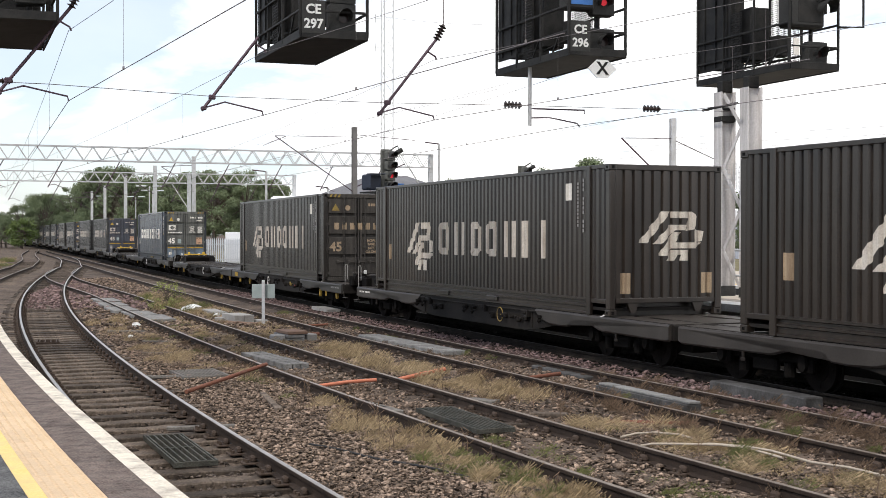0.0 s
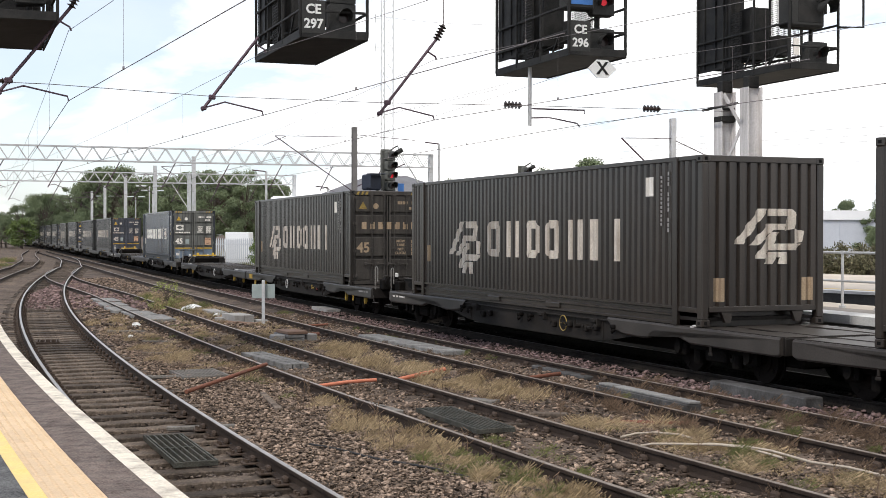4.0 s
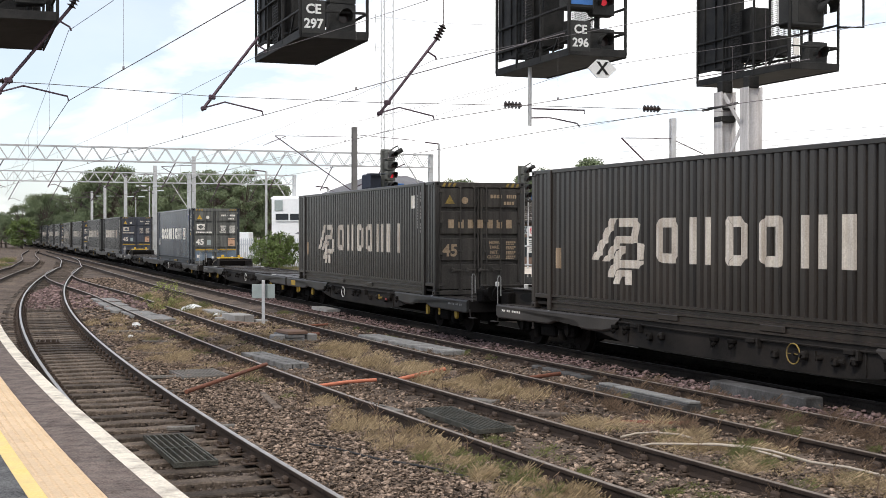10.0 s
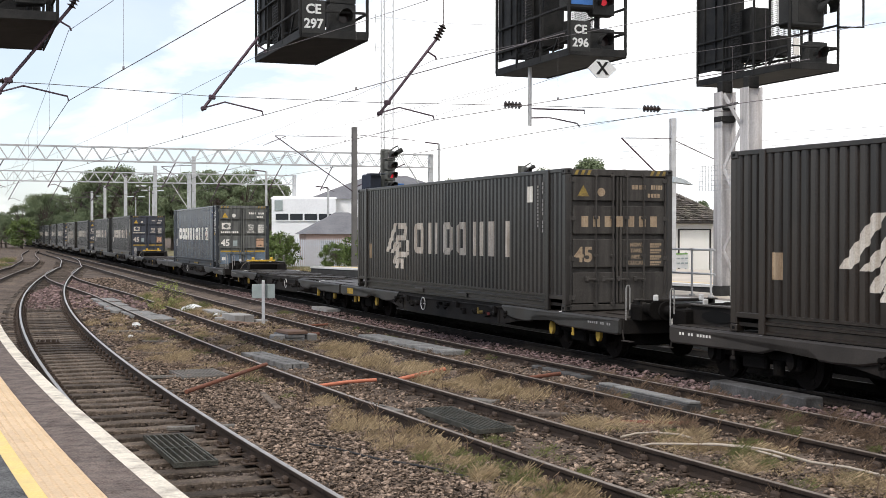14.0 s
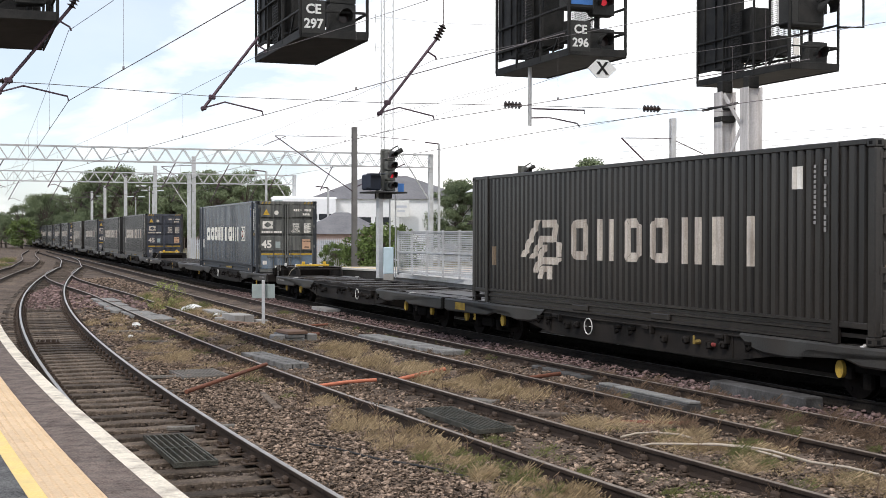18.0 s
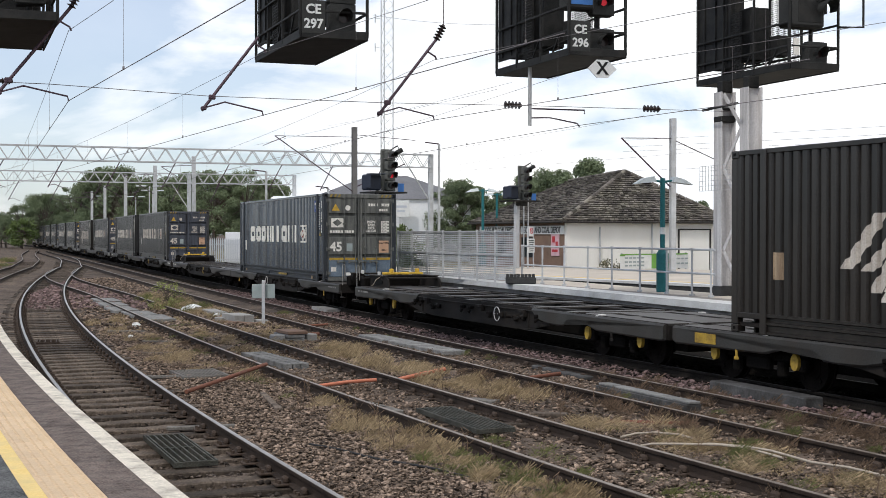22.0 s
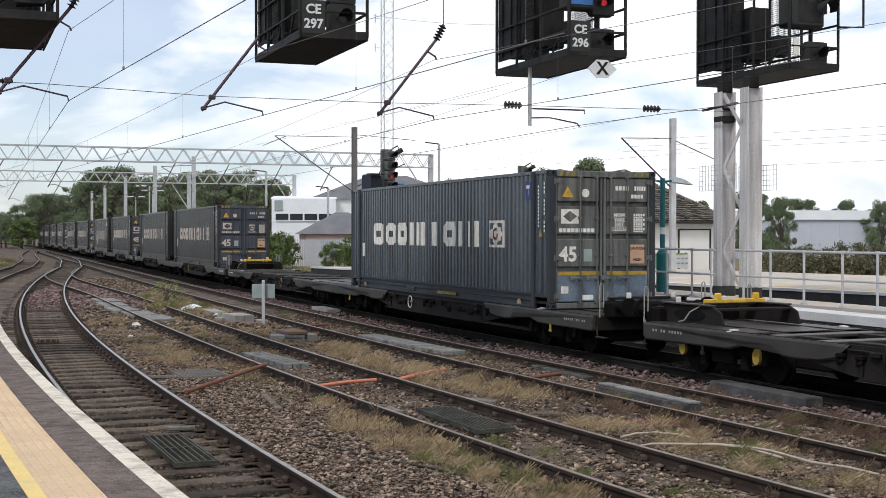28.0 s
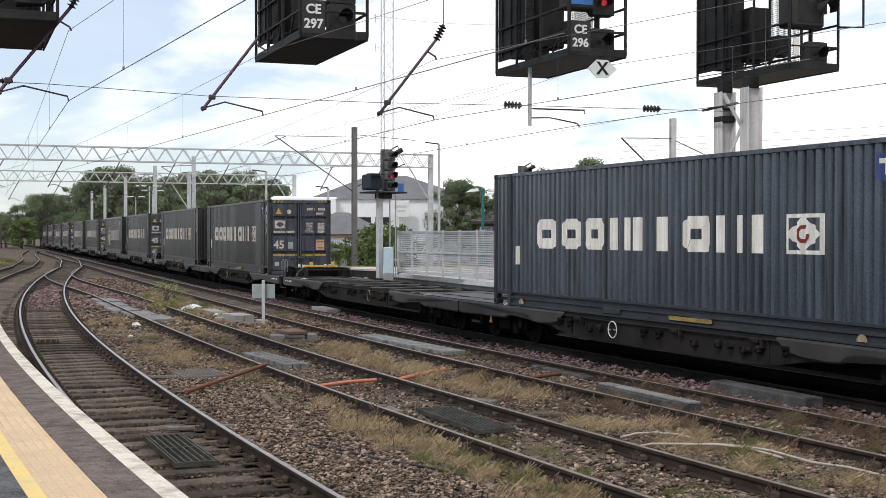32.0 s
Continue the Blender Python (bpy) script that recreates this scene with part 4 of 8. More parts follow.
        logo = Shape().box((h - 0.02, -0.78, 1.93), (0.004, 0.42, 0.3))
        part("trade_mark", logo, letter_paint, box, at=e)
        dia = Shape().add([(h - 0.016, -0.78, 1.81), (h - 0.016, -0.62, 1.93), (h - 0.016, -0.78, 2.05), (h - 0.016, -0.94, 1.93)], [(0, 1, 2, 3)])
        part("trade_diamond", dia, paint, box, at=e)
        part("data_plate", Shape().box((h - 0.02, -0.36, 1.12), (0.004, 0.2, 0.26)), SIGN_GREY, box, "dull grey data plate", at=e)
        band = Shape().box((h - 0.02, -0.57, 0.74), (0.012, 0.96, 0.075)).box((h - 0.02, 0.57, 0.74), (0.012, 0.96, 0.075))
        part("warning_band", band, BAND_YELLOW, box, "yellow arrow band across the doors", at=e)
        part("caution_label", Shape().box((h - 0.02, 0.82, 1.14), (0.004, 0.34, 0.4)), ORANGE_LABEL, box, "pale orange caution label", at=e)
        part("caution_word", words("CAUTION", 0.08, SIGN_BLACK), None, box, at=f @ Matrix.Translation((0.82, 1.26, 0.003)))
        part("caution_height", words("HIGH", 0.08, SIGN_BLACK), None, box, at=f @ Matrix.Translation((0.82, 1.02, 0.003)))
        part("white_plate", Shape().box((h - 0.02, -0.9, 0.4), (0.004, 0.17, 0.15)), letter_paint, box, at=e)
        part("white_plate", Shape().box((h - 0.02, -0.36, 0.24), (0.004, 0.26, 0.1)), letter_paint, box, at=e)


def blind_end(box, e, body, mark, letter_paint, front):
    h, w = LEN / 2, WID / 2
    part("end_header", Shape().box((h - 0.06, 0, TALL - 0.06), (0.11, WID - 0.3, 0.11), 0.012), body, box, at=e)
    part("end_sill", Shape().box((h - 0.06, 0, 0.29), (0.11, WID - 0.3, 0.1), 0.012).box((h - 0.3, 0, 0.1), (0.05, WID - 0.5, 0.3)), body, box, at=e)
    for y in (-0.72, 0.72):
        part("end_foot", Shape().add([(h - 0.1, y - 0.12, 0.24), (h - 0.1, y + 0.12, 0.24), (h - 0.1, y + 0.06, 0.06), (h - 0.1, y - 0.04, 0.06), (h - 0.02, y - 0.12, 0.24), (h - 0.02, y + 0.12, 0.24), (h - 0.02, y + 0.06, 0.06), (h - 0.02, y - 0.04, 0.06)],
                                     [(3, 2, 1, 0), (4, 5, 6, 7), (0, 1, 5, 4), (1, 2, 6, 5), (2, 3, 7, 6), (3, 0, 4, 7)]), body, box, at=e)
    wall = corrugated(WID - 0.28, 0.33, TALL - 0.115)
    turn = e @ Matrix.Translation((h - 0.012, -w + 0.14, 0)) @ Matrix.Rotation(math.pi / 2, 4, "Z")
    part("end_wall", wall.mesh("end_wall", body, 0), None, box, at=turn)
    if front and mark == "slant":
        art = part("trade_mark", painted(slants(0.5, 1.95, 1.05, 2.0), 0.0), None, box, "cream leaning strokes", at=turn)
        art.data.materials.append(letter_paint)
        art = part("data_plate", painted([[(0.12, 0.42), (0.36, 0.42), (0.36, 0.82), (0.12, 0.82)], [(1.9, 0.42), (2.14, 0.42), (2.14, 0.82), (1.9, 0.82)]], 0.0), None, box, "stained data panels", at=turn)
        art.data.materials.append(LETTER_TAN)


def bogie(unit, x, wheels_turn, yellow):
    """Two-axle low bogie."""
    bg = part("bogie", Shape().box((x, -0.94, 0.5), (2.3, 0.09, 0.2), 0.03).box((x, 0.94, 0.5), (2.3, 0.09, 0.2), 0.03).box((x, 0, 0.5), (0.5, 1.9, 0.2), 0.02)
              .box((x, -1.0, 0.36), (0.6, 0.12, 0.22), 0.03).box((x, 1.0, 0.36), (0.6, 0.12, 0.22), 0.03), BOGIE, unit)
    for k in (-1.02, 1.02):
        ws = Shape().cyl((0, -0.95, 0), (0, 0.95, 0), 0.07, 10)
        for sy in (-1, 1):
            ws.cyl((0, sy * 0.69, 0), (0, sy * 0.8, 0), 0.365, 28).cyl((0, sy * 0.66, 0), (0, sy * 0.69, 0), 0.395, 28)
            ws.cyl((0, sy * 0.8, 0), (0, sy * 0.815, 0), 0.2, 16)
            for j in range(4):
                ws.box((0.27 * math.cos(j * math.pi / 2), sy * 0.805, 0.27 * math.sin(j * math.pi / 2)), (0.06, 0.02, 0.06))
        wheelset = part("wheelset", ws, WHEEL, unit, "wheelset, coloured near black as the shade under the wagon", at=Matrix.Translation((x + k, 0, 0.365)))
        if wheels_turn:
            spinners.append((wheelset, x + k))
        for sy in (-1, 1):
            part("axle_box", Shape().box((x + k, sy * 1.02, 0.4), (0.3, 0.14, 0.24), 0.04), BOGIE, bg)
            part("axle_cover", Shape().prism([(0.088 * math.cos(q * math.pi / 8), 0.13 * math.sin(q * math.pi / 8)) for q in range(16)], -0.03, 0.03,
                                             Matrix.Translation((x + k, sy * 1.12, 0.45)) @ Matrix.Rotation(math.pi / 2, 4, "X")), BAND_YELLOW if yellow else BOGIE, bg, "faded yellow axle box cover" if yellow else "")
        for sy in (-1, 1):
            part("spring", Shape().cyl((x + k * 0.55, sy * 0.99, 0.2), (x + k * 0.55, sy * 0.99, 0.42), 0.09, 10), BOGIE, bg)
    return bg


UL = 17.6             # one platform of the two-part wagon, from nose to nose


def wagon(mid, outer_front, loaded, yellow_ends, wheels_turn, stand=False, label_panel=True):
    """One platform. Its outer end (with buffers) faces +x if outer_front."""
    label = ("dark grimy low-floor container wagon carrying a long container" if loaded else "empty dark grimy low-floor container wagon with open frame deck")
    unit = thing("container_wagon", label, "freight wagon", group="wagons of the train")
    h = UL / 2
    o = 1 if outer_front else -1
    hand = -1.46 if outer_front else -1.7
    for sy in (-1, 1):
        # side sill: shallow over the bogies, deep between them, with sloped shoulders
        y = sy * 1.2
        half = [(h, 0.55), (h - 0.1, 0.52), (h - 2.5, 0.535), (h - 2.72, 0.585), (h - 2.98, 0.645), (h - 3.25, 0.675), (h - 3.62, 0.665), (h - 3.78, 0.62), (h - 3.88, 0.54), (h - 4.6, 0.5), (h - 5.4, 0.38), (h - 6.1, 0.33)]
        out = [(-h, 0.83), (h, 0.83)] + half + [(-x, z) for x, z in reversed(half)]
        n = len(out)
        sill = Shape()
        vs = [(x, y - 0.012, z) for x, z in out] + [(x, y + 0.012, z) for x, z in out]
        sill.add(vs, [tuple(range(n)), tuple(range(2 * n - 1, n - 1, -1))] + [(i, n + i, n + (i + 1) % n, (i + 1) % n) for i in range(n)])
        sill.box((0, y - sy * 0.05, 0.8), (UL - 0.1, 0.12, 0.03), 0.008)
        sill.box((0, y - sy * 0.04, 0.33), (UL - 12.4, 0.1, 0.025), 0.006)
        for x in (-3.2, 3.2):
            sill.box((x, y + sy * 0.02, 0.59), (0.03, 0.03, 0.4), 0.006)
        part("side_sill", sill, WAGON, unit)
        for x in (-h + 1.0, h - 1.0):
            sx = 1 if x > 0 else -1
            low = [(h - 0.02, 0.55), (h - 0.1, 0.515), (h - 2.5, 0.53), (h - 2.72, 0.58), (h - 2.98, 0.64), (h - 3.25, 0.67), (h - 3.62, 0.66), (h - 3.78, 0.615), (h - 3.86, 0.535), (h - 4.2, 0.52), (h - 4.75, 0.54), (h - 5.1, 0.6)]
            ends = [(h - 0.02, 0.82)] + low + [(h - 5.35, 0.82)]
            n2 = len(ends)
            rings = []
            for dy, up, down in ((0.0, 0.0, 0.0), (0.045, 0.0, 0.0), (0.075, 0.035, 0.03)):
                rings += [(sx * px, y + sy * dy, pz - up if pz > 0.8 else pz + down) for px, pz in ends]
            nose = Shape().add(rings, [(k * n2 + i, k * n2 + (i + 1) % n2, (k + 1) * n2 + (i + 1) % n2, (k + 1) * n2 + i) for k in (0, 1) for i in range(n2)]
                               + [(2 * n2, 2 * n2 + i, 2 * n2 + i + 1) for i in range(1, n2 - 1)])
            part("nose_panel", nose.mesh("nose_panel", WAGON_GREEN if yellow_ends else NOSE, 28), None, unit)
        for x in (-2.9, 0.6, 2.9):
            part("sill_fitting", Shape().box((x, y + sy * 0.05, 0.72), (0.22, 0.09, 0.08), 0.015).box((x + 0.2, y + sy * 0.06, 0.69), (0.05, 0.1, 0.16), 0.01), WAGON, unit)
        part("pipe_run", Shape().tube([(-h + 4, y + sy * 0.05, 0.77), (-1.5, y + sy * 0.05, 0.74), (2.5, y + sy * 0.05, 0.75), (h - 4, y + sy * 0.05, 0.77)], 0.018, 6), WAGON, unit)
        wheel = Shape().ring((hand * o, y + sy * 0.1, 0.6), 0.155, 0.011, (0, 1, 0), 22, 6)
        wheel.bar((hand * o - 0.15, y + sy * 0.1, 0.6), (hand * o + 0.15, y + sy * 0.1, 0.6), 0.012, 0.012)
        part("hand_wheel", wheel, WHITE_PAINT if yellow_ends else HAZARD, unit, "white brake hand wheel" if yellow_ends else "dull brass brake hand wheel")
        part("wheel_boss", Shape().cyl((hand * o, y, 0.6), (hand * o, y + sy * 0.12, 0.6), 0.03, 8), WAGON, unit)
        for x in (-3.6, -3.2, -0.4, 0.1, 3.7):
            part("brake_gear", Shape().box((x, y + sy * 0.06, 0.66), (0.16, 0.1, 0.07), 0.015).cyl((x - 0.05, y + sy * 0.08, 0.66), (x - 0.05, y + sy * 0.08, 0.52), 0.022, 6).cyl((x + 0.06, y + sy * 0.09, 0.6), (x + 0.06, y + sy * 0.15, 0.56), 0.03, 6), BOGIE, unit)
        for k, x in enumerate((-2.4, -2.0, 1.2, 1.9, 2.6, 3.0)):
            part("valve", Shape().box((x, y + sy * 0.06, 0.55 + 0.04 * (k % 2)), (0.12, 0.12, 0.13), 0.03).cyl((x, y, 0.6), (x, y + sy * 0.15, 0.6), 0.03, 8), WAGON, unit)
        part("brass_tap", Shape().cyl((2.25, y, 0.58), (2.25, y + sy * 0.13, 0.58), 0.04, 8).box((2.25, y + sy * 0.13, 0.62), (0.03, 0.03, 0.14)), HAZARD if yellow_ends and loaded and label_panel else WAGON, unit)
        part("red_tap", Shape().box((2.75, y + sy * 0.08, 0.57), (0.12, 0.05, 0.07), 0.02), RED_MARK if yellow_ends and loaded and label_panel else WAGON, unit)
        for x in (-h + 1.8, h - 1.9):
            part("tie_lug", Shape().box((x, y + sy * 0.05, 0.5), (0.05, 0.04, 0.13), 0.012).box((x, y + sy * 0.055, 0.41), (0.11, 0.03, 0.06), 0.015), BAND_YELLOW if yellow_ends and loaded else WAGON, unit)
        if yellow_ends and loaded and label_panel:
            part("yellow_panel", Shape().box(((h - 0.98) * -o, y + sy * 0.079, 0.665), (0.58, 0.012, 0.17), 0.004), BAND_YELLOW, unit, "yellow inspection panel")
        nb = Shape()
        for i in range(11):
            if i not in (2, 5):
                nb.box((o * (h - 0.35) - o * 0.085 * i, y + sy * 0.078, 0.7), (0.045, 0.008, 0.045))
        tagged(part("number_lettering", nb, GREY_MARK if yellow_ends else LETTER, unit), "small pale bars of stencilled figures", kind="stuff")
        for x in (-6.3, -5.5, 5.5, 6.3):
            part("twistlock", Shape().box((x, sy * 1.13, 0.835), (0.12, 0.12, 0.03), 0.01).box((x, sy * 1.22, 0.81), (0.1, 0.06, 0.035), 0.01), WHITE_PAINT if abs(x) > 6 else WAGON, unit)
    # deck: long beams and cross members with openings between them
    for y in (-0.62, 0.62):
        part("deck_beam", Shape().box((0, y, 0.74), (UL - 0.4, 0.22, 0.14), 0.01), WAGON, unit)
    for x in (-h + 0.6, -h + 2.1, -h + 3.4, -4.2, -2.4, -0.6, 1.2, 3.0, 4.8, h - 3.4, h - 2.1, h - 0.6):
        wide = 1.0 if abs(abs(x) - h) < 1 else 0.32
        part("cross_member", Shape().box((x, 0, 0.79), (wide, 2.32, 0.05), 0.01), NOSE, unit)
    for x in (-h + 1.5, h - 1.5):
        for y, wide in ((-0.93, 0.42), (0.0, 0.95), (0.93, 0.42)):
            part("deck_plate", Shape().box((x, y, 0.818), (2.9, wide, 0.02), 0.006), NOSE, unit)
    for x in (-h + 0.02, h - 0.02):
        part("end_plate", Shape().box((x, 0, 0.67), (0.05, 2.38, 0.28), 0.015), WAGON, unit)
    # shade-coloured box that fills the space below the deck and partly hides the wheels
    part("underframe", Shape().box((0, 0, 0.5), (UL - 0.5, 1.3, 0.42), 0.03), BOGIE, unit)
    for x in (-h + 2.07, h - 2.07):
        bogie(unit, x, wheels_turn, yellow_ends and (label_panel or not outer_front))
    # outer end: headstock box, buffers, coupling, hand rails
    e = o * h
    part("headstock", Shape().box((e + o * 0.12, 0, 0.93), (0.4, 2.0, 0.3), 0.03), BOGIE, unit)
    for sy in (-1, 1):
        reach = 0.45 if outer_front else 1.78
        plate = [(e, 0.84), (e, 1.16), (e - o * (reach - 0.33), 1.16), (e - o * (reach - 0.08), 1.06), (e - o * reach, 0.84)]
        n = len(plate)
        part("end_frame", Shape().add([(x, sy * 0.8 - 0.02, z) for x, z in plate] + [(x, sy * 0.8 + 0.02, z) for x, z in plate],
                                      [tuple(range(n)), tuple(range(2 * n - 1, n - 1, -1))] + [(i, n + i, n + (i + 1) % n, (i + 1) % n) for i in range(n)]), WAGON, unit)
        part("frame_flange", Shape().box((e - o * (reach - 0.33) / 2, sy * 0.8, 1.17), (reach - 0.32, 0.16, 0.03), 0.008), NOSE, unit)
        if not outer_front:
            # black oval laid on the plate in place of a shaded opening
            part("frame_hole_pad", Shape().prism([(0.46 * math.cos(q * math.pi / 8), 0.1 * math.sin(q * math.pi / 8)) for q in range(16)], 0, 0.012,
                                               Matrix.Translation((e - o * 0.8, sy * 0.826, 0.99)) @ Matrix.Rotation(math.pi / 2, 4, "X")), HOLE_SHADE, unit, "flat black oval painted as the shade in a long opening")
        part("latch", Shape().box((e + o * 0.02, sy * 0.5, 1.2), (0.07, 0.09, 0.12), 0.015), WHITE_PAINT, unit, "off-white latch")
    part("end_frame_tie", Shape().box((e - o * (0.2 if outer_front else 0.5), 0, 1.145), (0.25, 1.58, 0.05), 0.01), WAGON, unit)
    if not outer_front:
        part("end_frame_tie", Shape().box((e - o * 1.45, 0, 1.1), (0.2, 1.56, 0.05), 0.01), WAGON, unit)
    for sy in (-1, 1):
        part("buffer", Shape().cyl((e + o * 0.3, sy * 0.87, 1.02), (e + o * 0.66, sy * 0.87, 1.02), 0.1, 14).cyl((e + o * 0.64, sy * 0.87, 1.02), (e + o * 0.7, sy * 0.87, 1.02), 0.17, 20), BOGIE, unit)
        part("hand_rail", Shape().tube([(e + o * 0.1, sy * 1.18, 0.8), (e + o * 0.1, sy * 1.18, 1.4), (e + o * 0.1, sy * 1.16, 1.45), (e + o * 0.1, sy * 1.12, 1.45), (e + o * 0.1, sy * 1.1, 1.4), (e + o * 0.1, sy * 1.1, 1.0)], 0.012, 6), RAIL_PAINT, unit, "dull off-white hand rail")
        part("foot_step", Shape().box((e + o * 0.2, sy * 1.2, 0.42), (0.34, 0.1, 0.02), 0.006).bar((e + o * 0.05, sy * 1.2, 0.43), (e, sy * 1.2, 0.62), 0.02, 0.02), NOSE, unit)
    part("coupling", Shape().tube([(e + o * 0.3, 0.0, 1.0), (e + o * 0.55, 0, 0.86), (e + o * 0.75, 0, 0.95)], 0.04, 8), WAGON, unit)
    part("brake_hose", Shape().tube([(e + o * 0.3, -0.35, 0.95), (e + o * 0.5, -0.4, 0.55), (e + o * 0.7, -0.38, 0.5), (e + o * 0.75, -0.3, 0.8)], 0.022, 6), RAIL_PAINT, unit, "pale brake hose")
    if stand:
        part("yellow_bar", Shape().box((e - o * 1.25, -0.2, 1.24), (0.09, 1.25, 0.07), 0.012).box((e - o * 1.25, -0.55, 1.32), (0.09, 0.12, 0.12), 0.02).box((e - o * 1.25, 0.25, 1.32), (0.09, 0.12, 0.12), 0.02), YELLOW, unit, "yellow locking bar")
        part("loop_cable", Shape().tube([(e - o * 1.2, -0.78, 1.2), (e - o * 1.0, -0.95, 1.05), (e - o * 0.9, -1.0, 0.9), (e - o * 0.7, -0.98, 0.86)], 0.012, 6), PALE_HOSE, unit)
    movers.append((unit, mid, Matrix.Identity(4)))
    return unit


PLANE = 16.8
GAP = 36.5
T_BROWN = "dark brown grimy corrugated shipping container with cream markings"
T_BLUE = "blue-grey grimy corrugated shipping container with off-white markings"
T_SLATE = "dark slate-grey grimy corrugated shipping container with pale markings"
# (wagon pair, near platform's load, far platform's load): load = (label, body, doors, mark, letters, door forward, middle along the line)
def load(at, s_mid, kind_, door_front=True):
    lb, body, dr, mk, lp = {"brown": (T_BROWN, RUSSET_BOX, DOOR_BROWN, "slant", LETTER_DULL), "rust": (T_BROWN, RUSTED_BOX, DOOR_BROWN, "slant", LETTER_CREAM),
                            "blue": (T_BLUE, BLUE_BOX, DOOR_GREY, "diamond", LETTER), "slate": (T_SLATE, SLATE_BOX, DOOR_BLUE, "diamond", LETTER_CREAM)}[kind_]
    key = (kind_, door_front)
    if key in LOADS:
        ob = copy_thing(LOADS[key], Matrix.Identity(4))
    else:
        ob = container(lb, body, dr, mk, None, lp, door_front)
        LOADS[key] = ob
    movers.append((ob, s_mid, Matrix.Translation((0, 0, DECK))))


LOADS = {}
WAGON_KINDS = {}


def place_wagon(mid, outer_front, loaded, yellow_ends, near, stand=False, label_panel=True):
    key = (outer_front, loaded, yellow_ends, near, stand, label_panel)
    if key in WAGON_KINDS and not near:
        movers.append((copy_thing(WAGON_KINDS[key], Matrix.Identity(4)), mid, Matrix.Identity(4)))
    else:
        WAGON_KINDS[key] = wagon(mid, outer_front, loaded, yellow_ends, near, stand, label_panel)


NEAR_MIDS = {-1: (44.36, 26.5), 0: (7.2, -10.655), 1: (-30.08, -47.72)}
for n in range(-1, 7):
    front, rear = NEAR_MIDS.get(n, (PLANE - GAP * n - 9.9, PLANE - GAP * n - 27.55))
    place_wagon(front, True, True, n in (0, 1), n < 2, label_panel=n == 0)
    place_wagon(rear, False, n not in (0, 1), n == 0, n < 2, stand=n in (0, 1))
load("x", 44.13, "rust", False)
load("a", 26.27, "rust", False)
load("b", 6.9, "brown")
load("c", -30.07, "blue")
for n in range(2, 7):
    p = PLANE - GAP * n
    load("near", p - 9.9, "slate")
    load("far", p - 26.4, "brown" if n == 3 else "slate", False)


def motions():
    for ob, mid, off in movers:
        walk(ob, [(t, ride(mid, t) @ off) for t in TIMES])
    fine = [i * 0.2 for i in range(161)]
    for ws, x in spinners:
        z = ws.matrix_basis.translation.copy()
        walk(ws, [(t, Matrix.Translation(z) @ Matrix.Rotation((travelled(t) - travelled(0)) / 0.365, 4, "Y")) for t in fine])


# ---- overhead signal gantry ----
N_TURN = math.atan2(-0.936, 0.352)             # local x runs along the tracks towards the eye, local y across them
GANTRY = Matrix.Translation((7.07, 31.24, 0)) @ Matrix.Rotation(N_TURN, 4, "Z")
FP = 0.9                                       # height of the far platforms

gantry = thing("signal_gantry", "pale grey steel signal gantry on twin braced masts", "gantry", GANTRY)
for k, a in enumerate((-0.56, 0.56)):
    top = 5.86
    web = Shape()
    sec = [(-0.16, -0.15), (0.16, -0.15), (0.16, -0.125), (0.02, -0.115), (0.02, 0.115), (0.16, 0.125), (0.16, 0.15), (-0.16, 0.15), (-0.16, 0.125), (-0.02, 0.115), (-0.02, -0.115), (-0.16, -0.125)]
    web.prism([(a + p * 1.05, q * 1.35) for p, q in sec], FP, top)
    m = part("mast", web, MAST_PAINT, gantry)
    part("mast_head", Shape().box((a, 0, 5.99), (0.24, 0.3, 0.28), 0.02), CAGE, m, "black steel head bracket")
    part("mast_foot", Shape().box((a, 0, FP + 0.12), (0.36, 0.43, 0.25), 0.01), MAST_FOOT, m, "black coated mast foot")
zz = [1.1, 2.0, 3.0, 4.0, 4.95, 5.8]
for i in range(len(zz) - 1):
    a0, a1 = (-0.38, 0.38) if i % 2 else (0.38, -0.38)
    for b in (-0.14,):
        part("brace", Shape().bar((a0, b, zz[i]), (a1, b, zz[i + 1]), 0.02, 0.1), MAST_PAINT, gantry)
part("clamp_band", Shape().box((-0.56, 0, 5.2), (0.36, 0.42, 0.16), 0.02).box((-0.56, 0, 5.45), (0.34, 0.38, 0.06), 0.01).bar((-0.75, -0.5, 5.42), (0.75, -0.5, 5.46), 0.04, 0.05), CAGE, gantry, "black clamp band round the mast")
guard = Shape()
for b in (-0.55, 0.55):
    for a in np.linspace(-0.8, 0.8, 13):
        guard.bar((a, b, 3.45), (a, b, 4.05), 0.008, 0.008)
    for z in (3.45, 3.57, 3.69, 3.81, 3.93, 4.05):
        guard.bar((-0.8, b, z), (0.8, b, z), 0.009, 0.009)
part("climbing_guard", guard, GALV, gantry, "thin wire climbing guard")
for z in (8.5, 9.6):
    for a in (-0.5, 0.5):
        part("beam_chord", Shape().bar((a, -26, z), (a, 4.0, z), 0.16, 0.16), MAST_PAINT, gantry)
for i in range(20):
    for a in (-0.5, 0.5):
        part("beam_brace", Shape().bar((a, -26 + i * 1.5, 8.5 + 1.1 * (i % 2)), (a, -24.5 + i * 1.5, 8.5 + 1.1 * ((i + 1) % 2)), 0.08, 0.08), MAST_PAINT, gantry)
part("upper_leg", Shape().box((-1.5, 0.7, 7.4), (0.2, 0.3, 2.4), 0.02), CAGE, gantry)
part("far_leg", Shape().box((0, -25.5, 4.4), (0.5, 0.5, 9.2), 0.02), MAST_PAINT, gantry)


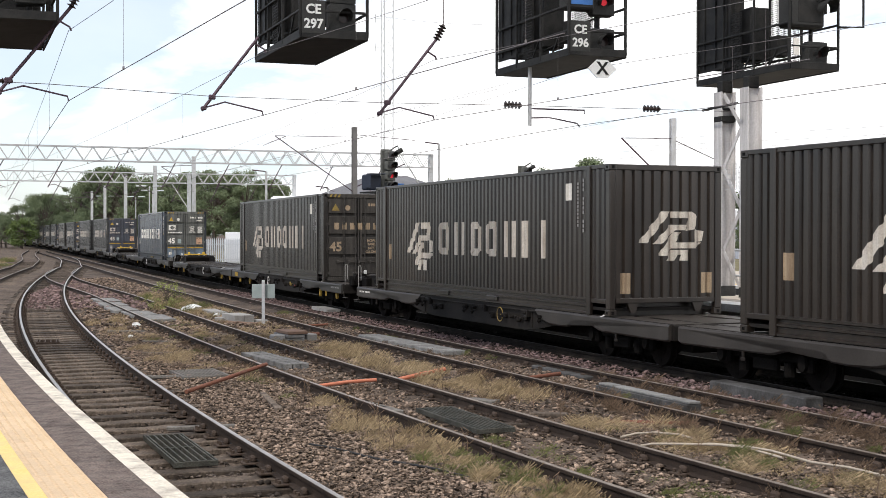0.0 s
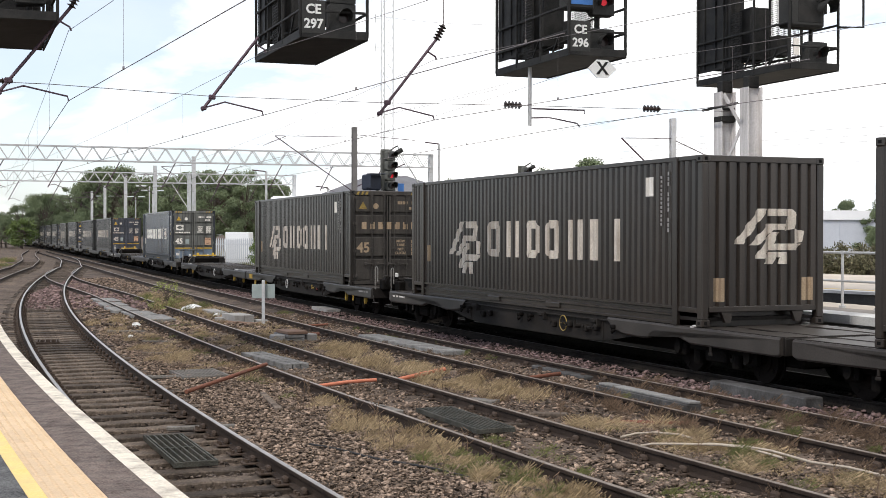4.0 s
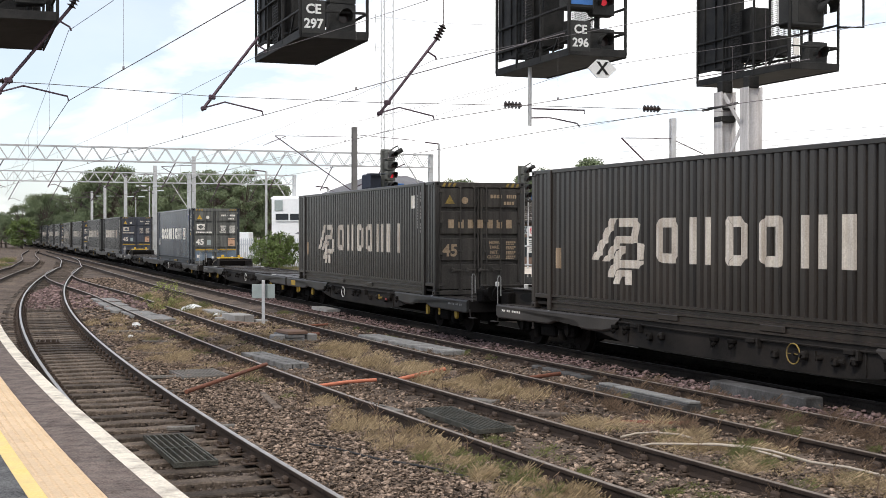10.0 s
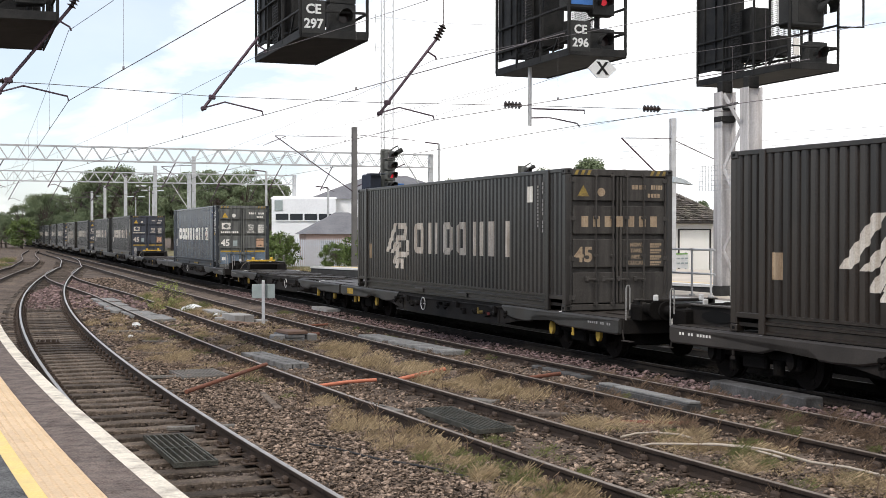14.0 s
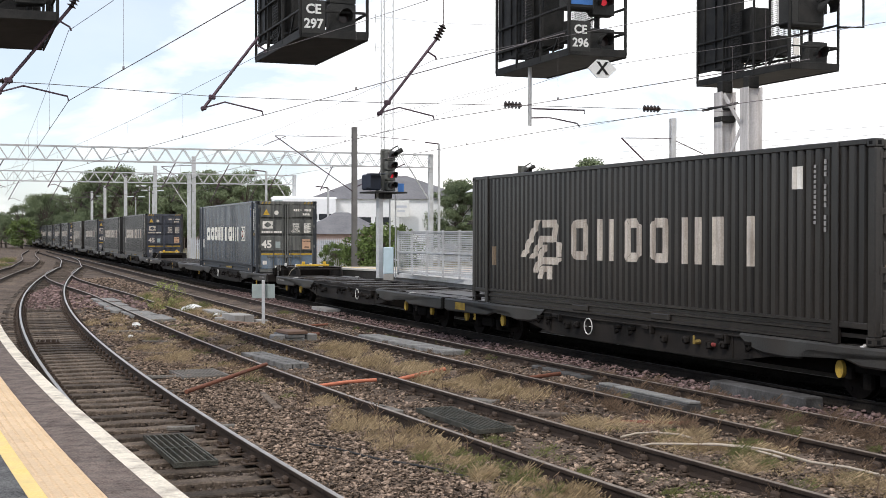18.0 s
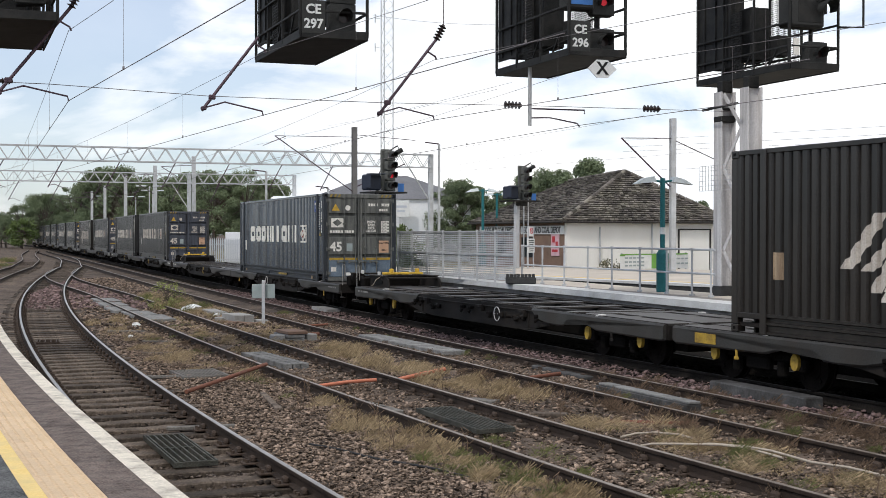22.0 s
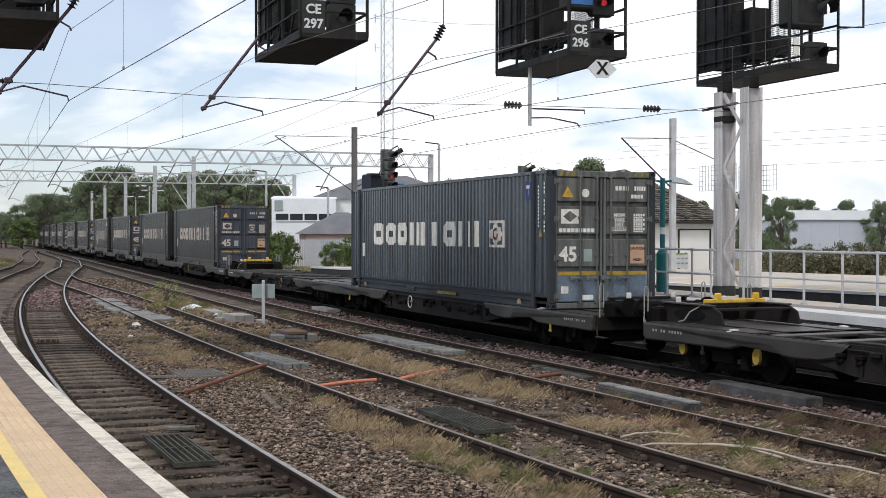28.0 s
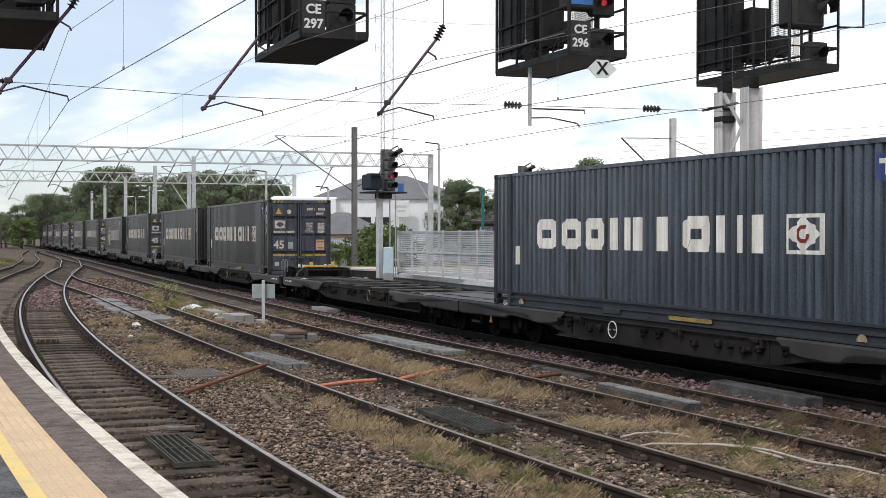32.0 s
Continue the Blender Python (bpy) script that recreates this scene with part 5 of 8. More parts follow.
def hood(sh, x, y, z, r=0.13, long=0.3):
    """A round lens housing with a hood over it, facing +x."""
    n = 12
    for i in range(n):
        a0, a1 = math.pi * (i / n * 1.3 - 0.15), math.pi * ((i + 1) / n * 1.3 - 0.15)
        for q in (0, 0.012):
            rr = r + q
            sh.add([(x, y + rr * math.cos(a0), z + rr * math.sin(a0)), (x, y + rr * math.cos(a1), z + rr * math.sin(a1)),
                    (x + long * (0.6 + 0.4 * math.sin(max(a1, 0))), y + rr * math.cos(a1), z + rr * math.sin(a1)),
                    (x + long * (0.6 + 0.4 * math.sin(max(a0, 0))), y + rr * math.cos(a0), z + rr * math.sin(a0))], [(0, 1, 2, 3)])
    return sh


def signal_head(parent, x, y, zs, lit=None, wide=0.5, tall=0.52, paint=None):
    """Housings one above another, each a part, with lens and hood."""
    for k, z in enumerate(zs):
        hs = Shape().box((x - 0.12, y, z), (0.26, wide, tall), 0.06).box((x + 0.01, y, z), (0.03, wide * 0.94, tall * 0.94), 0.012)
        hd = part("signal_housing", hs, paint or SIGNAL_GREY, parent)
        part("hood", hood(Shape(), x + 0.03, y, z), SIGNAL_BLACK, hd)
        part("lens", Shape().cyl((x + 0.02, y, z), (x + 0.04, y, z), 0.075 if lit == k else 0.1, 14), LAMP_RED if lit == k else LAMP_OFF, hd, "lit red lens" if lit == k else "dark lens")


def facing(x, y, z, turn=0.0):
    """Puts flat letters upright, facing +x."""
    return Matrix.Translation((x, y, z)) @ Matrix.Rotation(turn, 4, "Z") @ Matrix.Rotation(math.pi / 2, 4, "Z") @ Matrix.Rotation(math.pi / 2, 4, "X")


def cage(cx, cy, label, plate, heads, lit=None, cross=False, blue=False, bars=False, tower=False):
    c = thing("signal_cage", label, "signal", Matrix.Translation((cx, cy, 0)) @ Matrix.Rotation(N_TURN, 4, "Z"), "signal cages under the gantry")
    L, W, Z = 1.965, 0.67, 6.16
    part("floor_plate", Shape().box((0, 0, Z + 0.03), (2 * L - 0.1, 2 * W - 0.1, 0.04)), CAGE, c)
    for y in (-W, W):
        part("kick_plate", Shape().box((0, y, Z + 0.07), (2 * L, 0.035, 0.16), 0.006), CAGE, c)
        for z in (Z + 0.52, Z + 1.05):
            part("side_rail", Shape().box((0, y, z), (2 * L - 0.1, 0.045, 0.05), 0.01), CAGE, c)
        for x in (-L + 0.03, -0.75, 0.55, L - 0.03):
            part("post", Shape().box((x, y, Z + 1.25), (0.055, 0.055, 2.4), 0.01), CAGE, c)
    for x in (-L, L):
        part("end_kick_plate", Shape().box((x, 0, Z + 0.08), (0.035, 2 * W - 0.04, 0.16), 0.006), CAGE, c)
        part("end_rail", Shape().box((x, 0, Z + 0.52), (0.045, 2 * W - 0.1, 0.05), 0.01), CAGE, c)
    part("back_board", Shape().box((-L + 0.12, 0.0, Z + 1.45), (0.05, 2 * W - 0.12, 2.1), 0.01).box((-L + 0.17, 0, Z + 0.42), (0.05, 2 * W - 0.2, 0.06), 0.01), CAGE, c, "large blank black backing board")
    part("side_board", Shape().box((-L + 0.73, -W + 0.06, Z + 1.42), (1.44, 0.03, 2.2), 0.008), CAGE, c)
    for q in range(3):
        part("board_stiffener", Shape().box((-L + 0.3 + 0.5 * q, -W + 0.03, Z + 1.44), (0.05, 0.035, 2.1), 0.006), CAGE, c)
    screen = Shape()
    for x in np.arange(-0.45, 0.0, 0.06):
        screen.bar((x, -W + 0.03, Z + 0.2), (x, -W + 0.03, Z + 1.6), 0.012, 0.012)
    for z in np.arange(Z + 0.2, Z + 1.6, 0.06):
        screen.bar((-0.45, -W + 0.03, z), (0.0, -W + 0.03, z), 0.012, 0.012)
    part("mesh_panel", screen, CAGE, c, "wire mesh guard")
    part("conduit", Shape().tube([(-0.6, -W + 0.1, Z + 0.1), (-0.3, -W + 0.12, Z + 0.35), (0.5, -W + 0.15, Z + 0.3), (1.2, -0.1, Z + 0.55)], 0.025, 6), CAGE, c)
    for x in (0.1, 1.15):
        part("diagonal_stay", Shape().bar((x, -W, Z + 0.14), (x + 0.35, -W, Z + 0.52), 0.03, 0.03), CAGE, c)
    mesh = Shape()
    for x in np.arange(-0.7, 0.5, 0.05):
        mesh.bar((x, W - 0.02, Z + 0.2), (x, W - 0.02, Z + 2.2), 0.008, 0.008)
    for z in np.arange(Z + 0.2, Z + 2.2, 0.05):
        mesh.bar((-0.7, W - 0.02, z), (0.5, W - 0.02, z), 0.008, 0.008)
    part("mesh_panel", mesh, CAGE, c, "wire mesh guard")
    part("equipment_box", Shape().box((-0.35, -0.05, Z + 1.1), (0.5, 0.55, 1.3), 0.03).box((0.35, 0.2, Z + 0.75), (0.3, 0.35, 0.5), 0.02), CAGE, c)
    for x in (-L + 0.1, L - 0.1):
        for y in (-W, W):
            part("hanger", Shape().bar((x, y, 8.5), (x * 0.3, y, 8.52), 0.06, 0.06), CAGE, c)
    if heads:
        signal_head(c, L - 0.2, 0.22, heads, lit, 0.56, 0.58, SIGNAL_BLACK)
        part("head_pole", Shape().cyl((L - 0.45, 0.22, Z + 0.05), (L - 0.45, 0.22, Z + 2.3), 0.05, 8), CAGE, c)
    if plate:
        pl = part("name_plate", Shape().box((L + 0.012, -0.42, Z + 0.4), (0.02, 0.46, 0.64), 0.004), SIGNAL_BLACK, c, "black identification plate")
        for tx, dz in zip(plate, (0.54, 0.26)):
            part("plate_letters", words(tx, 0.25, SIGN_WHITE), None, pl, "white stencilled characters", at=facing(L + 0.024, -0.42, Z + dz))
    if bars:
        part("name_plate", Shape().box((L + 0.01, -0.5, Z + 0.5), (0.02, 0.16, 0.38), 0.004), LETTER, c, "small cream plate")
    if cross:
        dm = Shape()
        out = [(-0.34, 0), (-0.13, -0.19), (0.13, -0.19), (0.34, 0), (0.13, 0.19), (-0.13, 0.19)]
        dm.add([(L + 0.01, y + 0.1, Z - 0.26 + z) for y, z in out] + [(L - 0.01, y + 0.1, Z - 0.26 + z) for y, z in out],
               [(0, 1, 2, 3, 4, 5), (11, 10, 9, 8, 7, 6)] + [(i, 6 + i, 6 + (i + 1) % 6, (i + 1) % 6) for i in range(6)])
        dd = part("diamond_plate", dm, SIGN_WHITE, c, "white diamond plate with a black cross")
        part("cross_mark", words("X", 0.36, SIGN_BLACK), None, dd, at=facing(L + 0.016, 0.1, Z - 0.26))
        part("diamond_bracket", Shape().bar((L - 0.03, 0.1, Z - 0.02), (L - 0.03, 0.1, Z + 0.2), 0.05, 0.05), CAGE, dd)
    if blue:
        part("route_box", Shape().box((L - 0.25, -0.38, Z + 1.32), (0.4, 0.66, 0.66), 0.04), SIGNAL_BLACK, c)
        part("blue_panel", Shape().box((L - 0.04, -0.36, Z + 1.34), (0.012, 0.5, 0.52)), SIGN_BLUE, c, "bright blue panel")
        part("box_hood", Shape().box((L + 0.1, -0.35, Z + 1.68), (0.5, 0.75, 0.03), 0.008), SIGNAL_BLACK, c)
    if tower:
        part("route_box", Shape().box((L - 0.3, -0.15, Z + 1.35), (0.5, 0.95, 0.75), 0.05), SIGNAL_BLACK, c, "black route indicator box")
        part("indicator_face", Shape().box((L - 0.045, -0.1, Z + 1.33), (0.012, 0.62, 0.5), 0.004), CAGE, c, "blank dark indicator face")
        part("box_hood", hood(Shape(), L - 0.04, 0.28, Z + 1.4, 0.17, 0.45), SIGNAL_BLACK, c)
        part("outrigger", Shape().tube([(L, W, Z + 1.0), (L + 0.1, W + 0.6, Z + 1.02), (L + 0.1, W + 0.6, Z + 2.4)], 0.03, 6), CAGE, c)
    return c


LAB = "black steel signal cage under the gantry"
cage(-8.15, 24.68, LAB + " with dark signal heads", None, [6.75, 7.3, 7.85], bars=True)
cage(-2.79, 26.95, LAB + " with white-lettered plate", ("CE", "297"), [6.6, 7.15, 7.7, 8.2])
cage(2.58, 29.38, LAB + " with cross plate, red light", ("CE", "296"), [6.5, 7.34, 8.0], lit=1, cross=True, blue=True)
cage(7.78, 31.55, LAB + " with a route indicator box", None, [6.55, 7.75, 8.3], bars=True, tower=True)


# ---- overhead line ----
def insulator(sh, p0, p1, n=5, r=0.09):
    p0, p1 = Vector(p0), Vector(p1)
    sh.cyl(p0, p1, 0.035, 8)
    for i in range(n):
        a = p0.lerp(p1, (i + 0.35) / n)
        b = p0.lerp(p1, (i + 0.65) / n)
        sh.cyl(a, b, r, 12, r * 0.55)
    return sh


def drop_arm(x, y, kind_="slant"):
    """A registration arm under the gantry; its origin is the contact wire's place in plan."""
    c = thing("catenary_arm", "purple-brown overhead line support arm with dark insulator", "catenary arm",
              Matrix.Translation((x, y, 0)) @ Matrix.Rotation(N_TURN, 4, "Z"), "overhead line arms")
    if kind_ != "post":
        top = (0, -0.1, 6.42) if kind_ == "short" else (0, 0.04, 6.54)
        part("tube", Shape().cyl((0, -1.26, 4.88), top, 0.031, 10), TUBE, c)
        if kind_ == "slant":
            part("insulator", insulator(Shape(), (0, 0.04, 6.54), (0, 0.21, 6.86)), INSULATOR, c, "ribbed brown insulator")
            part("drop_wire", Shape().cyl((0, 0.21, 6.84), (0, 0.21, 8.45), 0.012, 6), WIRE, c)
        part("registration_arm", Shape().tube([(0, -1.24, 4.93), (0, -0.79, 5.07), (0, -0.02, 4.91), (0, 0.0, 4.82)], 0.017, 6), TUBE, c)
        part("catenary_clip", Shape().tube([(0, -0.16, 6.28), (0, 0.02, 6.18), (0, 0.05, 6.11)], 0.02, 6), TUBE, c)
        part("clamp", Shape().box((0, -1.05, 5.16), (0.08, 0.14, 0.1), 0.02), TUBE, c)
        part("clamp", Shape().box((0, -1.22, 4.93), (0.08, 0.12, 0.08), 0.02), TUBE, c)
    else:
        part("drop_post", Shape().cyl((0, -1.25, 4.85), (0, -1.25, 6.17), 0.045, 10), GALV, c, "grey drop post")
        part("upper_arm", Shape().tube([(0, -1.25, 5.24), (0, 0.13, 5.25), (0, 0.13, 5.16)], 0.019, 6), TUBE, c)
        part("registration_arm", Shape().tube([(0, -1.25, 5.03), (0, -0.75, 5.05), (0, -0.05, 4.94), (0, 0, 4.87)], 0.017, 6), TUBE, c)
        part("insulator", insulator(Shape(), (0, -1.88, 5.31), (0, -1.45, 5.3)), INSULATOR, c, "ribbed brown insulator")
    return c


ARMS = [(-6.86, 23.84, "slant"), (-3.69, 26.69, "short"), (-0.19, 27.75, "slant"), (3.13, 29.9, "post")]
for x, y, k in ARMS:
    drop_arm(x, y, k)
span_wire = thing("cross_span_wire", "thin cross-span wire with ribbed insulators", "wire")
part("wire", Shape().tube([(-10.1, 23.1, 5.18), (-7.3, 24.15, 5.17), (-4.75, 26.3, 5.18), (-1.27, 27.3, 5.15), (1.95, 29.4, 5.3), (7.0, 31.3, 5.35)], 0.007, 5), WIRE, span_wire)
part("insulator", insulator(Shape(), (-8.45, 23.7, 5.19), (-7.9, 23.9, 5.19), 5, 0.07), INSULATOR, span_wire)
part("insulator", insulator(Shape(), (4.68, 30.45, 5.34), (5.1, 30.6, 5.34), 5, 0.085), INSULATOR, span_wire)


def line_wires(near, arm, far, z=4.83):
    """Contact wire and its catenary above a track, straight from support to support, with droppers."""
    w = thing("overhead_wire", "overhead contact wire with catenary and droppers", "wire", group="overhead wires")
    near, arm, far = Vector((*near, 0)), Vector((*arm, 0)), Vector((*far, 0))
    near = arm + (near - arm) * 1.35
    up = Vector((0, 0, 1))
    part("contact_wire", Shape().tube([near + up * z, arm + up * z, far + up * z], 0.0068, 6), WIRE, w)
    back = (near - arm).length / 62.0

    def lift(k):
        return z + 1.28 - 2.1 * k * (1 - k)
    pts = [arm.lerp(near, i / 8) + up * lift(back * i / 8) for i in range(8, 0, -1)] + [arm.lerp(far, i / 18) + up * lift(i / 18) for i in range(19)]
    part("catenary_wire", Shape().tube(pts, 0.005, 5), WIRE, w)
    for i in range(1, 9):
        p = arm.lerp(far, i / 9)
        part("dropper", Shape().cyl(p + up * (z + 0.01), p + up * lift(i / 9), 0.003, 4).box((p.x, p.y, z + 0.02), (0.03, 0.03, 0.06), 0.008), WIRE, w)
    for i in (0.35 if near.x < 0 else 0.43, 0.92):
        p = arm.lerp(near, i)
        part("dropper", Shape().cyl(p + up * (z + 0.01), p + up * lift(back * i), 0.003, 4).box((p.x, p.y, z + 0.02), (0.03, 0.03, 0.06), 0.008), WIRE, w)
    return w


line_wires((-2.37, 14.23), (-6.86, 23.84), (-27.6, 82.0))
line_wires((0.13, 18.6), (-3.69, 26.69), (-29.6, 82.0))
line_wires((3.72, 20.58), (-0.19, 27.75), (goods_x(86, SIDE_3), 86))
line_wires((7.33, 21.54), (3.13, 29.9), (goods_x(88, SIDE_4), 88), 4.9)
# feeder wires strung beside the goods line and over the far platforms
feed = thing("feeder_wires", "thin feeder wires strung high beside the tracks", "wire", group="overhead wires")
for (x0, y0, z0), (x1, y1, z1) in (((-10.88, 75.0, 7.51), (2.1, 40.0, 7.06)), ((-6.26, 70.0, 8.2), (1.88, 45.0, 7.41)), ((-0.55, 90.0, 7.0), (4.74, 62.0, 6.4)),
                                   ((-1.84, 90.0, 7.94), (8.5, 55.0, 7.41)), ((-1.99, 90.0, 6.61), (11.49, 58.0, 6.09)), ((8.7, 63.0, 6.95), (24.0, 39.0, 6.35)),
                                   ((8.7, 60.5, 6.48), (23.6, 36.0, 5.85)), ((8.7, 63.0, 6.41), (24.0, 39.0, 5.8)), ((8.9, 75.0, 6.0), (24.0, 36.0, 5.05)), ((-1.83, 34.0, 8.11), (1.29, 31.0, 7.38))):
    pts = []
    for i in range(9):
        k = i / 8
        pts.append((x0 + (x1 - x0) * k, y0 + (y1 - y0) * k, z0 + (z1 - z0) * k - 0.25 * k * (1 - k)))
    part("feeder_wire", Shape().tube(pts, 0.006 if y0 > 50 else 0.0035, 5), WIRE, feed)


# ---- portals over the far tracks ----
def portal(x, y, span, z, tall, posts, label):
    """A lattice girder across the tracks; x, y: its right-hand end; it runs off to the other side."""
    g = thing("overhead_portal", label, "gantry", Matrix.Translation((x, y, 0)) @ Matrix.Rotation(N_TURN, 4, "Z"), "lattice portals")
    for zc in (z, z + tall):
        for a in (-0.22, 0.22):
            part("chord", Shape().bar((a, -span, zc), (a, 0, zc), 0.085, 0.085), GALV, g)
    n = int(span / 0.56)
    for i in range(n):
        b0, b1 = -span * i / n, -span * (i + 1) / n
        z0, z1 = (z, z + tall) if i % 2 else (z + tall, z)
        part("lattice_bar", Shape().bar((-0.22, b0, z0), (-0.22, b1, z1), 0.04, 0.045).bar((0.22, b0, z0), (0.22, b1, z1), 0.04, 0.045), GALV, g)
    for b in posts:
        part("post", Shape().box((0, b, z / 2 + 0.4), (0.36, 0.3, z + tall + 0.2), 0.02), GALV, g)
        part("knee_brace", Shape().bar((0, b - 0.15, z - 2.2), (0, b - 1.6, z), 0.06, 0.08), GALV, g)
    for b in np.arange(-span + 2.5, -2.0, 3.5):
        part("drop_tube", Shape().cyl((0, b, z), (0, b - 0.9, z - 1.7), 0.035, 6).tube([(0, b - 0.9, z - 1.6), (0, b - 0.5, z - 1.5), (0, b + 0.1, z - 1.75)], 0.02, 5), TUBE, g)
    return g


portal(-0.86, 90.0, 34.0, 7.0, 0.88, (0, -33.5), "pale lattice overhead line portal across the tracks")
portal(-13.9, 121.6, 34.0, 7.0, 0.86, (0, -9.8, -33.5), "more distant pale lattice portal across the tracks")


def steel_mast(x, y, z, top, w, label, arms=(), foot=0.0, material=None):
    m = thing("overhead_mast", label, "mast", Matrix.Translation((x, y, foot)) @ Matrix.Rotation(N_TURN, 4, "Z"), "overhead line masts")
    part("post", Shape().box((0, 0, (top - foot) / 2), (w * 0.8, w * 0.25, top - foot), 0.01).box((w * 0.4, 0, (top - foot) / 2), (w * 0.08, w, top - foot)).box((-w * 0.4, 0, (top - foot) / 2), (w * 0.08, w, top - foot)), material or GALV, m)
    for pts, r in arms:
        part("arm", Shape().tube([(a, b, c - foot) for a, b, c in pts], r, 6), TUBE, m)
    return m


DARK_MAST = surface("dull dark steel mast", (0.13, 0.125, 0.12), (0.2, 0.19, 0.185), 0.7, 0.2, 2, 30, 0.05)
steel_mast(-5.35, 78.5, 0, 8.85, 0.3, "dark grey overhead line mast with long slanting arms",
           [([(0, 0, 8.25), (0, -4.9, 8.2)], 0.02), ([(0, -4.9, 8.2), (0, 0, 4.9)], 0.035), ([(0, 0, 8.4), (0, 3.9, 8.15)], 0.02), ([(0, 0, 5.2), (0, 3.2, 6.7)], 0.035), ([(0, -4.2, 8.2), (0, -5.6, 7.6)], 0.02)], material=DARK_MAST)
steel_mast(8.72, 49.4, 0, 6.8, 0.21, "grey overhead line mast behind the lamp post",
           [([(0, 0, 6.05), (0, -2.2, 6.0)], 0.018), ([(0, -2.2, 6.0), (0, -0.1, 4.2)], 0.03), ([(0, 0, 6.0), (0, 2.6, 5.0)], 0.02)], foot=0.5)
for px, y, top in ((-27.9, 126, 9.0), (-35.4, 145, 9.0), (-44.2, 170, 8.7), (-51.3, 190, 8.6), (-60.8, 215, 9.1), (-74.0, 250, 8.9), (-23.2, 121, 9.6)):
    steel_mast(px, y, 0, top, 0.34, "distant pale overhead line mast", [([(0, 0, top - 0.8), (0, -3.0, top - 1.0)], 0.03), ([(0, -3.0, top - 1.0), (0, 0, top - 2.8)], 0.035)])
# two slim posts with small lamps or signs, left of the far masts
for x, y, top in ((-13.6, 100.0, 7.2), (-9.9, 112.0, 6.4), (-0.3, 96.0, 9.05)):
    steel_mast(x, y, 0, top, 0.16, "slim grey lamp column far down the line", [([(0, 0, top), (0, -1.1, top + 0.1)], 0.05)])
for x, y, top in ((-52.0, 200.0, 8.2), (-43.0, 182.0, 7.6), (-33.5, 150.0, 7.4), (-28.9, 128.0, 7.1)):
    lp = thing("yard_lamp", "distant twin-headed yard lamp on a thin column", "lamp", Matrix.Translation((x, y, 0)) @ Matrix.Rotation(N_TURN, 4, "Z"), "yard lamps")
    part("column", Shape().cyl((0, 0, -0.2), (0, 0, top), 0.08, 8, 0.05), GALV, lp)
    for s in (-1, 1):
        part("lamp_head", Shape().box((0, s * 0.8, top), (0.3, 1.0, 0.14), 0.05), LAMP_WHITE, lp)

# tall lattice radio mast
tower = thing("lattice_mast", "tall slender grey lattice radio mast", "mast", Matrix.Translation((-5.7, 130.0, 0)))
legs = [(0.72 * math.cos(a), 0.72 * math.sin(a)) for a in (0.3, 0.3 + 2.094, 0.3 + 4.189)]
for x, y in legs:
    part("leg", Shape().cyl((x, y, 0), (x, y, 42), 0.055, 6), GALV, tower)
for i in range(38):
    for k in range(3):
        (x0, y0), (x1, y1) = legs[k], legs[(k + 1) % 3]
        z = i * 1.1
        if i % 2:
            x0, y0, x1, y1 = x1, y1, x0, y0
        part("lattice_bar", Shape().bar((x0, y0, z), (x1, y1, z + 1.1), 0.03, 0.03), GALV, tower)
for z in (20.6, 23.5):
    part("aerial", Shape().cyl((-1.1, 0, z), (-1.1, 0, z + 0.9), 0.05, 6).bar((-1.1, 0, z + 0.4), (-0.6, 0, z + 0.4), 0.05, 0.05), GALV, tower)

# ---- far platforms ----
def far_edge(y):
    return 16.157 - 0.3593 * y


def band(name, fa, fb, z0, z1, y0, y1, material, label, category="platform"):
    n = 24
    ys = np.linspace(y0, y1, n)
    vs, fs = [], []
    for y in ys:
        vs += [(fa(y), y, z0), (fa(y), y, z1), (fb(y), y, z1), (fb(y), y, z0)]
    for i in range(n - 1):
        for j in range(4):
            k = (j + 1) % 4
            fs.append((i * 4 + j, i * 4 + k, i * 4 + 4 + k, i * 4 + 4 + j))
    fs += [(0, 3, 2, 1), (4 * n - 4, 4 * n - 3, 4 * n - 2, 4 * n - 1)]
    return tagged(new(name, Shape().add(vs, fs).mesh(name, material)), label, category, kind="structure")


PLAT_TAN = surface("pale tan platform paving", (0.42, 0.37, 0.31), (0.55, 0.49, 0.42), 0.9, 0, 0.8, 20, 0.08, (0.32, 0.28, 0.24), 0.4, 0.6)
COPING = surface("pale concrete coping", (0.5, 0.5, 0.49), (0.66, 0.66, 0.65), 0.85, 0, 1.5, 40, 0.08, (0.36, 0.34, 0.32), 0.4, 1.2)
PLAT_GREY = surface("grey brown platform paving", (0.17, 0.155, 0.142), (0.27, 0.25, 0.228), 0.9, 0, 0.9, 40, 0.1)
band("far_platform_wall", lambda y: far_edge(y) + 0.12, lambda y: far_edge(y) + 2.7, -0.3, FP - 0.05, 12, 52, CONCRETE, "concrete wall of the far platform")
far_platform = thing("far_platform", "far station platform with pale concrete coping", "platform", kind="structure")
ys = np.linspace(12, 52, 41)
